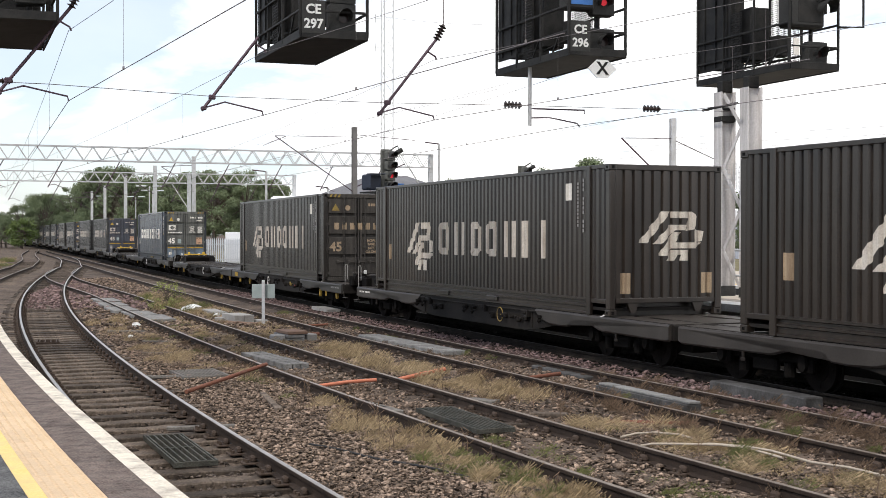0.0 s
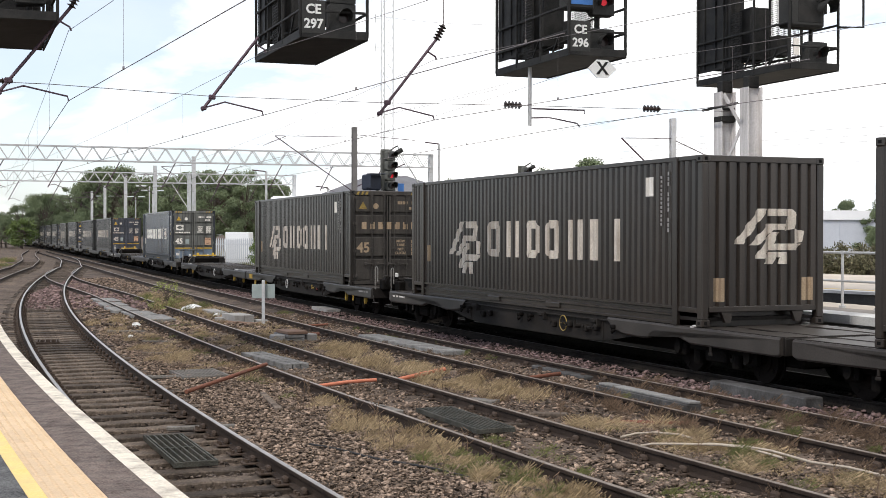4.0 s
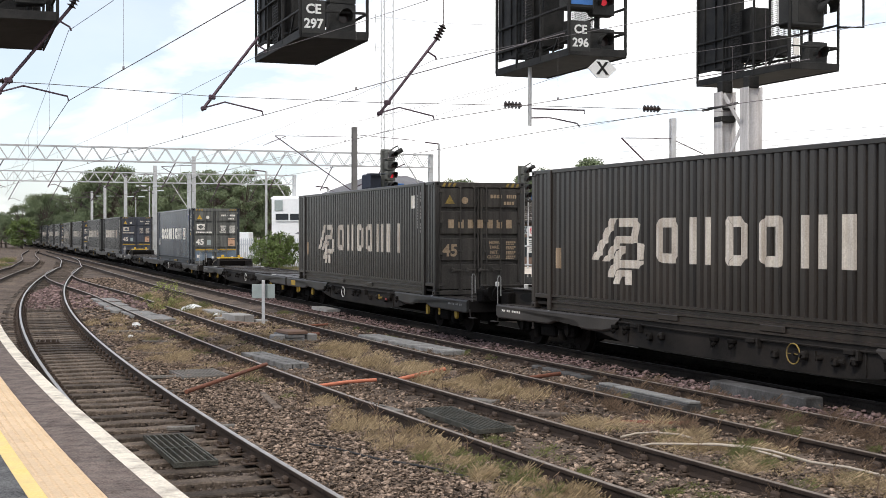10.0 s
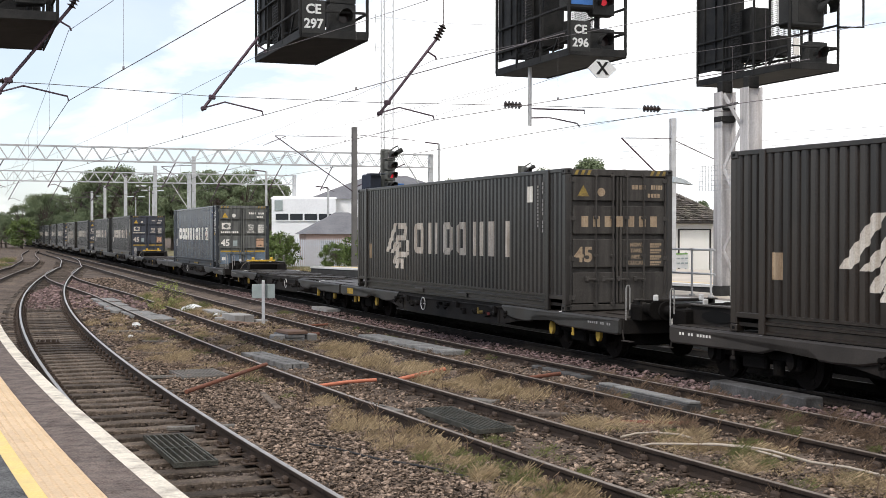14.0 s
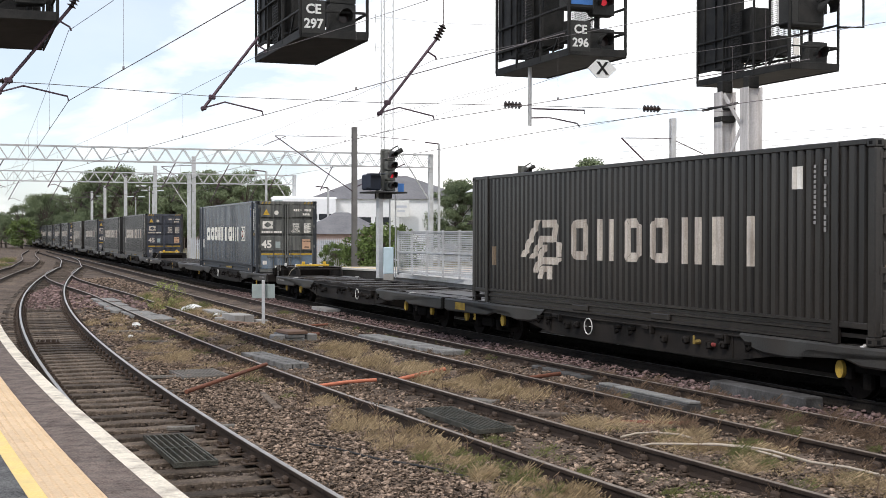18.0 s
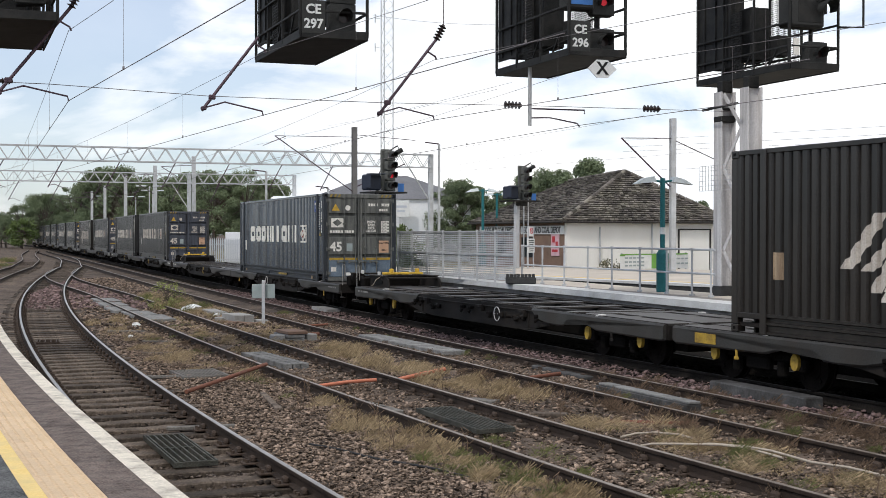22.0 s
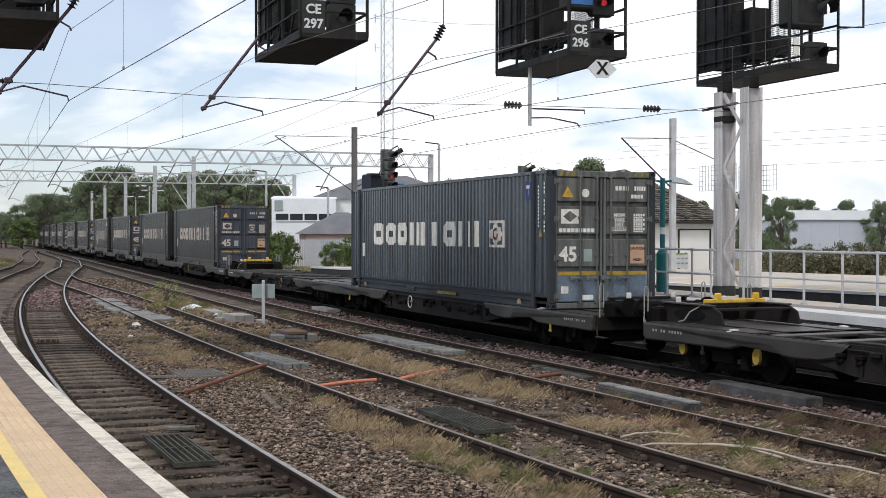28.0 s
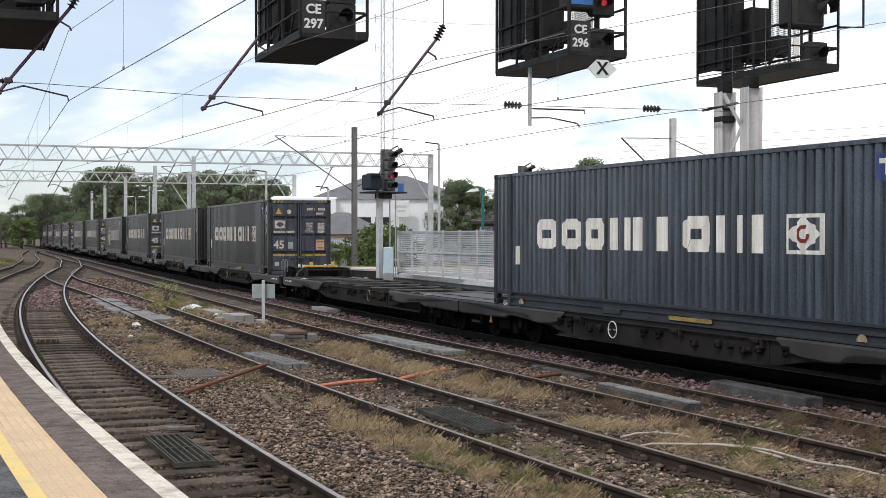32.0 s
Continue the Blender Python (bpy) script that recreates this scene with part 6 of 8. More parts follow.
for i in range(40):
    y0, y1 = ys[i] + 0.008, ys[i + 1] - 0.008
    part("coping_slab", Shape().add([(far_edge(y0), y0, FP - 0.16), (far_edge(y1), y1, FP - 0.16), (far_edge(y1) + 0.75, y1, FP - 0.16), (far_edge(y0) + 0.75, y0, FP - 0.16),
                                     (far_edge(y0), y0, FP), (far_edge(y1), y1, FP), (far_edge(y1) + 0.75, y1, FP), (far_edge(y0) + 0.75, y0, FP)],
                                    [(0, 1, 2, 3), (4, 7, 6, 5), (0, 4, 5, 1), (1, 5, 6, 2), (2, 6, 7, 3), (3, 7, 4, 0)]), COPING, far_platform)
band("far_platform_paving", lambda y: far_edge(y) + 0.755, lambda y: far_edge(y) + 2.7, FP - 0.06, FP - 0.004, 12, 52, PLAT_GREY, "grey paving of the far platform")


def edge_2(y):
    return 33.6 - 0.6615 * y


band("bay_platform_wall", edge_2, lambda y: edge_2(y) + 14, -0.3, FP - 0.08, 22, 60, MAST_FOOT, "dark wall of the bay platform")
band("bay_platform_edge", lambda y: edge_2(y) - 0.05, lambda y: edge_2(y) + 0.5, FP - 0.075, FP, 22, 60, COPING, "pale coping of the bay platform")
band("bay_platform_paving", lambda y: edge_2(y) + 0.505, lambda y: edge_2(y) + 14, FP - 0.075, FP - 0.004, 22, 60, PLAT_TAN, "tan paving of the bay platform")
band("bay_platform_line", lambda y: edge_2(y) + 0.9, lambda y: edge_2(y) + 1.15, FP - 0.003, FP + 0.002, 22, 60, YELLOW_LINE, "faded yellow line on the bay platform")


def rail_x(y):
    return 19.12 - 0.4125 * y


band("far_platform_strip", lambda y: rail_x(y) - 0.02, lambda y: max(rail_x(y) + 0.05, far_edge(y) + 2.69), FP - 0.05, FP + 0.001, 19, 42, PLAT_TAN, "pale strip of paving behind the railing")
railing = thing("platform_railing", "galvanised tubular railing along the far platform", "railing")
post_y = [40.4, 39.1, 37.8, 36.5, 35.25, 33.9, 32.7, 31.65, 30.9, 29.7, 28.77, 27.7, 26.56, 25.6, 24.5, 23.4, 22.3, 21.2, 20.1, 19.0]
for y in post_y:
    part("post", Shape().cyl((rail_x(y), y, FP), (rail_x(y), y, FP + 1.13), 0.028, 10).cyl((rail_x(y), y, FP), (rail_x(y), y, FP + 0.05), 0.07, 10).cyl((rail_x(y), y, FP + 1.1), (rail_x(y), y, FP + 1.17), 0.04, 10), GALV, railing)
for z in (0.55, 1.13):
    for a, b in zip(post_y[:-1], post_y[1:]):
        if a != 30.9:
            part("rail", Shape().cyl((rail_x(a), a, FP + z), (rail_x(b), b, FP + z), 0.026, 8), GALV, railing)
    for a, b in ((30.9, 30.75), (30.0, 29.7)):
        part("rail_stub", Shape().cyl((rail_x(a), a, FP + z), (rail_x(b), b, FP + z), 0.026, 8), GALV, railing)


def fence_x(y):
    return 22.58 - 0.511 * y


mesh_fence = thing("mesh_fence", "pale grey mesh panel fence at the platform end", "fence")
fy = np.linspace(47.4, 39.9, 8)
for y in fy:
    part("fence_post", Shape().box((fence_x(y), y, FP + 0.82), (0.07, 0.07, 1.64), 0.008), GALV, mesh_fence)
for a, b in zip(fy[:-1], fy[1:]):
    fr = Shape()
    for z in (0.1, 0.85, 1.58):
        fr.bar((fence_x(a), a, FP + z), (fence_x(b), b, FP + z), 0.04, 0.05)
    panel = part("panel_frame", fr, GALV, mesh_fence)
    sl = Shape()
    for k in range(20):
        z = FP + 0.16 + k * 0.072
        sl.bar((fence_x(a) + 0.03, a, z), (fence_x(b) + 0.03, b, z), 0.012, 0.046)
    for k in range(8):
        q = k / 8
        y = a + (b - a) * q
        sl.bar((fence_x(y), y, FP + 0.1), (fence_x(y), y, FP + 1.58), 0.012, 0.012)
    tagged(part("mesh_slats", sl, GALV, panel), kind="stuff")
ramp_bits = Shape()
ramp_bits.box((2.35, 39.3, FP + 0.1), (0.9, 0.5, 0.2), 0.03)
for i in range(8):
    ramp_bits.cyl((1.95 + i * 0.11, 39.1, FP + 0.18), (1.95 + i * 0.11, 39.1, FP + 0.3), 0.05, 8)
tagged(new("buffer_block", ramp_bits.mesh("buffer_block", MAST_FOOT)), "low black toothed block at the platform edge", "block")


def lamp_post(x, y, z, top, label, w=0.07, reach=0.85):
    l = thing("platform_lamp", label, "lamp post", Matrix.Translation((x, y, z)) @ Matrix.Rotation(N_TURN, 4, "Z"), "teal lamp posts")
    part("base", Shape().cyl((0, 0, 0), (0, 0, 1.0), 0.16, 14).cyl((0, 0, 1.0), (0, 0, 1.15), 0.16, 14, w), TEAL, l)
    part("column", Shape().cyl((0, 0, 1.15), (0, 0, top - z), w, 12), TEAL, l)
    part("white_band", Shape().cyl((0, 0, 1.5), (0, 0, 1.68), w + 0.004, 12), SIGN_WHITE, l)
    for s in (-1, 1):
        part("arm", Shape().cyl((0, 0, top - z - 0.1), (0, s * 0.3, top - z - 0.06), 0.03, 8), TEAL, l)
        part("lamp_head", Shape().add([(-0.14, s * 0.25, top - z - 0.1), (0.14, s * 0.25, top - z - 0.1), (0.12, s * reach, top - z - 0.17), (-0.12, s * reach, top - z - 0.17),
                                       (-0.1, s * 0.3, top - z + 0.04), (0.1, s * 0.3, top - z + 0.04), (0.08, s * (reach - 0.25), top - z - 0.02), (-0.08, s * (reach - 0.25), top - z - 0.02)],
                                      [(0, 1, 2, 3), (4, 7, 6, 5), (0, 4, 5, 1), (1, 5, 6, 2), (2, 6, 7, 3), (3, 7, 4, 0)]), LAMP_WHITE, l)
    return l


lamp_post(5.71, 33.81, FP, 3.86, "dark teal platform lamp post with twin pale heads")
lamp_post(1.9, 62.0, FP, 4.55, "dark teal platform lamp post beyond the mesh fence")
lamp_post(2.9, 70.0, FP, 4.6, "dark teal platform lamp post far along the platform")


def ground_signal(x, y, z, head_z, label, box_side, lit=None):
    s = thing("platform_signal", label, "signal", Matrix.Translation((x, y, z)) @ Matrix.Rotation(N_TURN + 0.25, 4, "Z"), "platform signals")
    h = head_z - z
    part("post", Shape().box((0, 0, h / 2), (0.2, 0.2, h), 0.02), GALV, s)
    part("platform_grating", Shape().box((0.1, 0.1, h - 0.16), (1.1, 1.35, 0.06), 0.01).box((0.1, 0.1, h - 0.28), (0.6, 0.4, 0.2), 0.03), CAGE, s)
    part("backboard", Shape().box((0.08, 0.24, h + 0.66), (0.1, 0.5, 1.5), 0.05), SIGNAL_GREY, s)
    signal_head(s, 0.3, 0.3, [h + 0.08 + k * 0.36 for k in range(4)], lit, 0.36, 0.36)
    part("route_box", Shape().box((0.05, box_side - 0.03, h + 0.2), (0.4, 0.62, 0.56), 0.05).box((0.4, box_side - 0.03, h + 0.49), (0.34, 0.64, 0.03), 0.008).box((0.36, box_side - 0.34, h + 0.25), (0.28, 0.02, 0.5), 0.006), BLUE_BIN, s, "hooded route indicator box")
    part("blue_plate", Shape().box((0.3, 0.72, h), (0.02, 0.26, 0.36), 0.005), SIGN_BLUE, s, "light blue plate")
    part("lamp_arm", Shape().tube([(0, 0.3, h + 1.3), (0.1, 0.7, h + 1.55), (0.2, 0.75, h + 1.35)], 0.025, 6).cyl((0.15, 0.55, h + 1.25), (0.35, 0.75, h + 1.4), 0.09, 10), SIGNAL_BLACK, s)
    part("ladder", Shape().bar((-0.25, 0.6, 0.0), (-0.25, 0.6, h), 0.04, 0.04).bar((-0.25, 0.85, 0.0), (-0.25, 0.85, h), 0.04, 0.04), GALV, s)
    return s


ground_signal(-2.29, 46.9, FP - 0.1, 4.05, "black four-aspect colour light signal on a grey post", -0.35, 1)
ground_signal(3.25, 57.4, FP, 4.02, "black four-aspect signal on a grey post before the shed", -0.35)
cab = thing("lineside_cabinet", "pale blue-grey lineside equipment cabinet", "cabinet", Matrix.Translation((-2.0, 46.6, 0)))
part("body", Shape().box((0.05, 0, 1.45), (0.36, 0.4, 0.95), 0.02), PALE_BLUE, cab)
part("plinth", Shape().box((0.05, 0, 0.45), (0.36, 0.4, 1.05), 0.01), CONCRETE, cab)


# ---- buildings ----
def shed():
    """Old platform shed with hipped slate roof: local x along its length towards the eye, y across."""
    b = thing("station_shed", "old low shed with mossy slate hip roof and white rendered end", "building",
              Matrix.Translation((5.9, 62.0, 0)) @ Matrix.Rotation(N_TURN, 4, "Z"))
    L, W, z0, z1, top = 11.5, 8.6, 0.5, 3.05, 5.55
    part("end_wall", Shape().box((-0.12, W / 2, (z0 + z1) / 2), (0.24, W, z1 - z0), 0.01), RENDER_WHITE, b, "white rendered end wall")
    part("flank_wall", Shape().box((-L / 2, 0.12, (z0 + z1) / 2), (L - 0.5, 0.24, z1 - z0)), BRICK_WALL, b, "brown brick flank")
    part("flank_wall", Shape().box((-L / 2, W - 0.12, (z0 + z1) / 2), (L - 0.5, 0.24, z1 - z0)), BRICK_WALL, b)
    part("rear_wall", Shape().box((-L + 0.12, W / 2, (z0 + z1) / 2), (0.24, W, z1 - z0)), BRICK_WALL, b)
    ov = 0.35
    ridge0, ridge1 = (-2.2, W / 2, top), (-L + 3.0, W / 2, top - 0.25)
    c = [(ov, -ov, z1), (ov, W + ov, z1), (-L - ov, W + ov, z1), (-L - ov, -ov, z1)]
    deck = Shape().add(c + [ridge0, ridge1], [(0, 1, 4), (0, 4, 5, 3), (1, 2, 5, 4), (2, 3, 5), (0, 3, 2, 1)])
    part("roof_deck", deck, SLATE_BACK, b)
    # courses of slates on the two planes that are seen
    def courses(name, p0, p1, q0, q1, rows, wide):
        """Slates between the eave p0-p1 and the ridge q0-q1."""
        p0, p1, q0, q1 = (Vector(v) for v in (p0, p1, q0, q1))
        nrm = (p1 - p0).cross((q0 + q1) / 2 - p0).normalized()
        if nrm.z < 0:
            nrm = -nrm
        rnd = random.Random(rows)
        sh = Shape()
        for r in range(rows):
            k0, k1 = r / rows, (r + 1.25) / rows
            a0, a1 = p0.lerp(q0, k0), p1.lerp(q1, k0)
            b0, b1 = p0.lerp(q0, min(1, k1)), p1.lerp(q1, min(1, k1))
            n = max(1, int((a1 - a0).length / wide))
            for i in range(n):
                u0, u1 = (i + 0.06 + 0.5 * (r % 2) / n) / n, (i + 0.94 + 0.5 * (r % 2) / n) / n
                u1 = min(u1, 1.0)
                lift = 0.03 + rnd.uniform(0, 0.06)
                sh.add([a0.lerp(a1, u0) + nrm * (lift + 0.03), a0.lerp(a1, u1) + nrm * (lift + 0.03), b0.lerp(b1, u1) + nrm * 0.012, b0.lerp(b1, u0) + nrm * 0.012,
                        a0.lerp(a1, u0) + nrm * 0.005, a0.lerp(a1, u1) + nrm * 0.005], [(0, 1, 2, 3), (4, 5, 1, 0), (5, 2, 1), (4, 0, 3)])
        me = sh.mesh(name, SLATE_ROOF, 0)
        return tagged(part(name, me, None, b), kind="stuff")
    courses("slate_covering", c[0], c[1], ridge0, ridge0, 23, 0.24)
    courses("slate_covering", c[3], c[0], ridge1, ridge0, 23, 0.24)
    for p, q in ((c[0], ridge0), (c[1], ridge0), (ridge0, ridge1)):
        p, q = Vector(p), Vector(q)
        for i in range(16):
            a, e = p.lerp(q, i / 16), p.lerp(q, (i + 0.96) / 16)
            part("ridge_tile", Shape().cyl(a + Vector((0, 0, 0.04)), e + Vector((0, 0, 0.05)), 0.1, 7), SLATE_ROOF, b)
    part("gutter", Shape().box((ov + 0.04, W / 2, z1 - 0.06), (0.1, W + 2 * ov, 0.1), 0.03), SLATE_BACK, b, "dark gutter")
    part("gutter", Shape().box((-L / 2, -ov - 0.04, z1 - 0.06), (L + 0.6, 0.1, 0.1), 0.03), SLATE_BACK, b)
    part("downpipe", Shape().cyl((0.06, 1.75, 0.6), (0.06, 1.75, 2.75), 0.045, 8), GALV, b)
    part("downpipe", Shape().tube([(0.06, 4.6, 0.6), (0.06, 4.6, 2.92), (0.06, 3.5, 2.95)], 0.05, 8), GALV, b)
    part("blocked_door", Shape().box((0.02, 7.0, 1.6), (0.05, 1.7, 2.0), 0.01), RENDER_WHITE, b, "white painted blocked doorway")
    part("door_frame", Shape().bar((0.05, 6.1, 0.6), (0.05, 6.1, 2.65), 0.06, 0.06).bar((0.05, 6.1, 2.65), (0.05, 7.9, 2.65), 0.06, 0.06).bar((0.05, 7.9, 2.65), (0.05, 7.9, 0.6), 0.06, 0.06), SLATE_BACK, b)
    for x0 in (-2.72, -8.3):
        val = part("name_board", Shape().box((x0, -0.04, 2.61), (5.1, 0.04, 0.42), 0.006), SIGN_WHITE, b, "long white name board")
        part("board_letters", words("GOODS AND COAL DEPOT", 0.42, SIGN_BLACK), None, val, "black painted capitals",
             at=Matrix.Translation((x0, -0.064, 2.6)) @ Matrix.Rotation(math.pi / 2, 4, "X") @ Matrix.Diagonal((0.83, 1, 1, 1)))
    part("notice", Shape().box((-1.2, -0.03, 1.9), (0.9, 0.03, 1.1), 0.005), POSTER_PINK, b, "pale pink poster")
    part("notice_print", Shape().box((-1.35, -0.05, 2.15), (0.3, 0.01, 0.3)).box((-1.0, -0.05, 1.95), (0.24, 0.01, 0.2)).box((-1.2, -0.05, 1.6), (0.6, 0.01, 0.12)), SIGN_RED, b, "red printed shapes")
    part("window", Shape().box((-4.5, -0.02, 1.75), (1.4, 0.05, 1.0), 0.01), GLASS_DARK, b)
    part("window", Shape().box((-8.0, -0.02, 1.75), (1.4, 0.05, 1.0), 0.01), GLASS_DARK, b)
    return b


shed()
# signs that stand before the shed
board = thing("warning_board", "white warning board with red round symbol on posts", "sign", Matrix.Translation((3.86, 57.0, FP)) @ Matrix.Rotation(N_TURN + 0.6, 4, "Z"))
part("upper_plate", Shape().box((0, 0, 1.62), (0.03, 0.34, 0.42), 0.006), SIGN_WHITE, board)
part("symbol", Shape().ring((0.025, 0, 1.65), 0.12, 0.018, (1, 0, 0), 18, 5).bar((0.025, -0.09, 1.74), (0.025, 0.09, 1.56), 0.012, 0.03), SIGN_RED, board, "red prohibition ring")
part("lower_plate", Shape().box((0, 0, 1.0), (0.03, 0.56, 0.62), 0.006), SIGN_WHITE, board)
txt = Shape()
for i in range(6):
    txt.box((0.02, 0, 1.22 - i * 0.09), (0.006, 0.42 - 0.05 * (i % 3), 0.035))
part("print_bars", txt, SIGN_BLACK, board)
for y in (-0.25, 0.25):
    part("post", Shape().cyl((-0.03, y, 0), (-0.03, y, 1.8), 0.03, 8), GALV, board)
banner = thing("banner", "long white and green banner with orange shape on the wall", "banner", Matrix.Translation((7.5, 54.4, 0)) @ Matrix.Rotation(N_TURN + 0.35, 4, "Z") @ Matrix.Diagonal((1, 1.62, 0.95, 1)))
part("sheet", Shape().box((0, 1.3, 1.32), (0.02, 2.75, 0.68), 0.004), SIGN_WHITE, banner)
part("green_end", Shape().box((0.015, 0.0, 1.6), (0.006, 0.2, 0.08)).box((0.015, 1.6, 1.32), (0.006, 0.9, 0.66)).box((0.015, 1.3, 1.63), (0.006, 2.7, 0.06)), SIGN_GREEN, banner, "green printed part")
part("orange_shape", Shape().cyl((0.022, 1.65, 1.33), (0.028, 1.65, 1.33), 0.22, 10), FOX_ORANGE, banner, "orange printed shape")
bars = Shape()
for y0, zc in ((0.55, 1.48), (0.55, 1.3), (0.55, 1.14), (2.35, 1.42), (2.35, 1.2)):
    for i in range(5):
        bars.box((0.02, y0 - 0.4 + i * 0.16, zc), (0.006, 0.12, 0.07))
part("print_bars", bars, SIGN_GREY, banner, "dark bars of print")
for y in (0.0, 1.3, 2.6):
    part("stake", Shape().box((-0.03, y, 0.75), (0.05, 0.05, 1.9), 0.005), GALV, banner)


def block_house(name, x, y, w, d, z1, wall, roof, top, label, turn=0.0, ov=0.4, flat=False):
    """A house with walls and a hipped or shallow roof; x, y: middle."""
    b = thing(name, label, "building", Matrix.Translation((x, y, 0)) @ Matrix.Rotation(turn, 4, "Z"))
    for nm, cx, cy, sx, sy in (("front_wall", 0, -d / 2, w, 0.3), ("rear_wall", 0, d / 2, w, 0.3), ("side_wall", -w / 2 + 0.15, 0, 0.3, d - 0.3), ("side_wall", w / 2 - 0.15, 0, 0.3, d - 0.3)):
        part(nm, Shape().box((cx, cy, (z1 - 0.3) / 2), (sx, sy, z1 + 0.3), 0.01), wall, b)
    c = [(-w / 2 - ov, -d / 2 - ov, z1), (w / 2 + ov, -d / 2 - ov, z1), (w / 2 + ov, d / 2 + ov, z1), (-w / 2 - ov, d / 2 + ov, z1)]
    if flat:
        c2 = [(p[0], p[1], top) for p in (c[0], c[1])] + [(w / 2 + ov, d / 2 + ov, top + 0.4), (-w / 2 - ov, d / 2 + ov, top + 0.4)]
        rf = Shape().add(c + c2, [(0, 1, 2, 3), (4, 7, 6, 5), (0, 4, 5, 1), (1, 5, 6, 2), (2, 6, 7, 3), (3, 7, 4, 0)])
    else:
        r = min(w, d) / 2 * 0.9
        r0, r1 = (-w / 2 + r, 0, top), (w / 2 - r, 0, top)
        rf = Shape().add(c + [r0, r1], [(0, 1, 5, 4), (1, 2, 5), (2, 3, 4, 5), (3, 0, 4), (0, 3, 2, 1)])
    part("roof", rf, roof, b)
    return b


def windows(b, xs, z, w, h, y, material=None):
    for x in xs:
        wd = part("window", Shape().box((x, y, z), (w, 0.06, h), 0.01), material or GLASS_DARK, b)
        part("sill", Shape().box((x, y - 0.05, z - h / 2 - 0.04), (w + 0.1, 0.14, 0.06), 0.01), CLAD_WHITE, wd)


office = block_house("office_block", -5.3, 125.0, 14.5, 12, 5.6, CLAD_WHITE, ROOF_GREY, 8.0, "white two-storey office with grey hipped roof", 0.1)
windows(office, (-6.2, -4.4, -2.6, -0.8), 3.6, 1.4, 0.7, -6.17)
annex = block_house("office_annex", -12.6, 118.0, 5.6, 8, 5.5, CLAD_WHITE, CLAD_WHITE, 5.55, "white flat-roofed office wing with dark window band", 0.1, 0.1, True)
windows(annex, (-1.9, -0.65, 0.6, 1.85), 3.9, 1.1, 0.55, -4.17)
part("sign_panel", Shape().box((-2.2, -4.2, 4.9), (0.7, 0.06, 0.9), 0.01), SIGN_GREY, annex, "grey sign panel")
low = block_house("low_house", -8.4, 108.0, 6.5, 6, 2.4, PINK_WALL, ROOF_GREY, 4.2, "low pinkish brick house with grey tiled roof", 0.2)
windows(low, (-1.6, 1.2), 1.4, 1.1, 0.9, -3.17)
block_house("brick_store", -1.9, 140.0, 4.6, 8, 5.3, PINK_WALL, CLAD_GREY, 5.8, "orange-brick store with pale flat roof", 0.0, 0.2, True)
sgn = thing("wall_sign", "white hanging sign board with unreadable dark lettering", "sign", Matrix.Translation((-3.9, 122.0, 0)))
part("panel", Shape().box((0, -4.0, 4.7), (1.7, 0.1, 1.5), 0.02), SIGN_WHITE, sgn)
part("print_bars", Shape().box((0.1, -4.06, 4.9), (1.0, 0.02, 0.2)).box((0.1, -4.06, 4.5), (0.7, 0.02, 0.15)), CLAD_GREY, sgn)
part("post", Shape().box((0, -3.9, 2.2), (0.15, 0.15, 4.8)), GALV, sgn)
depot = block_house("depot_shed", 53.0, 150.0, 44.0, 20, 4.0, CLAD_GREY, CLAD_WHITE, 5.0, "long low grey-clad depot with white roof", 0.05, 0.4, True)
for i in range(14):
    part("cladding_rib", Shape().box((-20 + i * 3.0, -10.18, 2.0), (0.12, 0.06, 3.9)), CLAD_GREY, depot)
yard = thing("yard_container", "pale grey flat-topped storage unit by the fence", "container", Matrix.Translation((-16.4, 106.0, 0)))
part("body", Shape().box((-0.2, 0, 1.35), (1.9, 2.4, 2.4), 0.03), CLAD_WHITE, yard)
pal = thing("palisade_fence", "pale steel palisade fence beside the yard", "fence", Matrix.Translation((-19.6, 101.0, 0)) @ Matrix.Rotation(0.25, 4, "Z"))
for i in range(44):
    part("pale", Shape().add([(i * 0.16, -0.03, -0.2), (i * 0.16 + 0.11, -0.03, -0.2), (i * 0.16 + 0.11, -0.03, 1.9), (i * 0.16 + 0.055, -0.03, 2.1), (i * 0.16, -0.03, 1.9),
                              (i * 0.16, 0.0, -0.2), (i * 0.16 + 0.11, 0.0, -0.2), (i * 0.16 + 0.11, 0.0, 1.9), (i * 0.16 + 0.055, 0.0, 2.1), (i * 0.16, 0.0, 1.9)],
                             [(0, 1, 2, 3, 4), (9, 8, 7, 6, 5), (0, 5, 6, 1), (1, 6, 7, 2), (2, 7, 8, 3), (3, 8, 9, 4), (4, 9, 5, 0)]), CLAD_GREY, pal)
for z in (0.4, 1.6):
    part("fence_rail", Shape().box((3.5, 0.03, z), (7.2, 0.05, 0.06)), GALV, pal)
pal2 = copy_thing(pal, Matrix.Translation((-12.5, 100.0, 0)) @ Matrix.Rotation(0.3, 4, "Z"))

# ---- lineside grass sheet beyond the goods line ----
field = tagged(new("verge", Shape().sweep([(3.2, -0.3), (3.2, -0.12), (60.0, -0.05), (60.0, -0.3)], goods_rows(-190, -10, 3.0, 0.0)).mesh("verge", FIELD)), "rough grassy verge beyond the goods line", "verge", kind="structure")
field2 = tagged(new("left_verge", Shape().sweep([(-80.0, -0.3), (-80.0, -0.05), (-9.0, -0.14), (-9.0, -0.3)], rows_of(x_track_0, 220, 44, 4.0)).mesh("left_verge", FIELD)), "rough grassy verge beyond the siding", "verge", kind="structure")


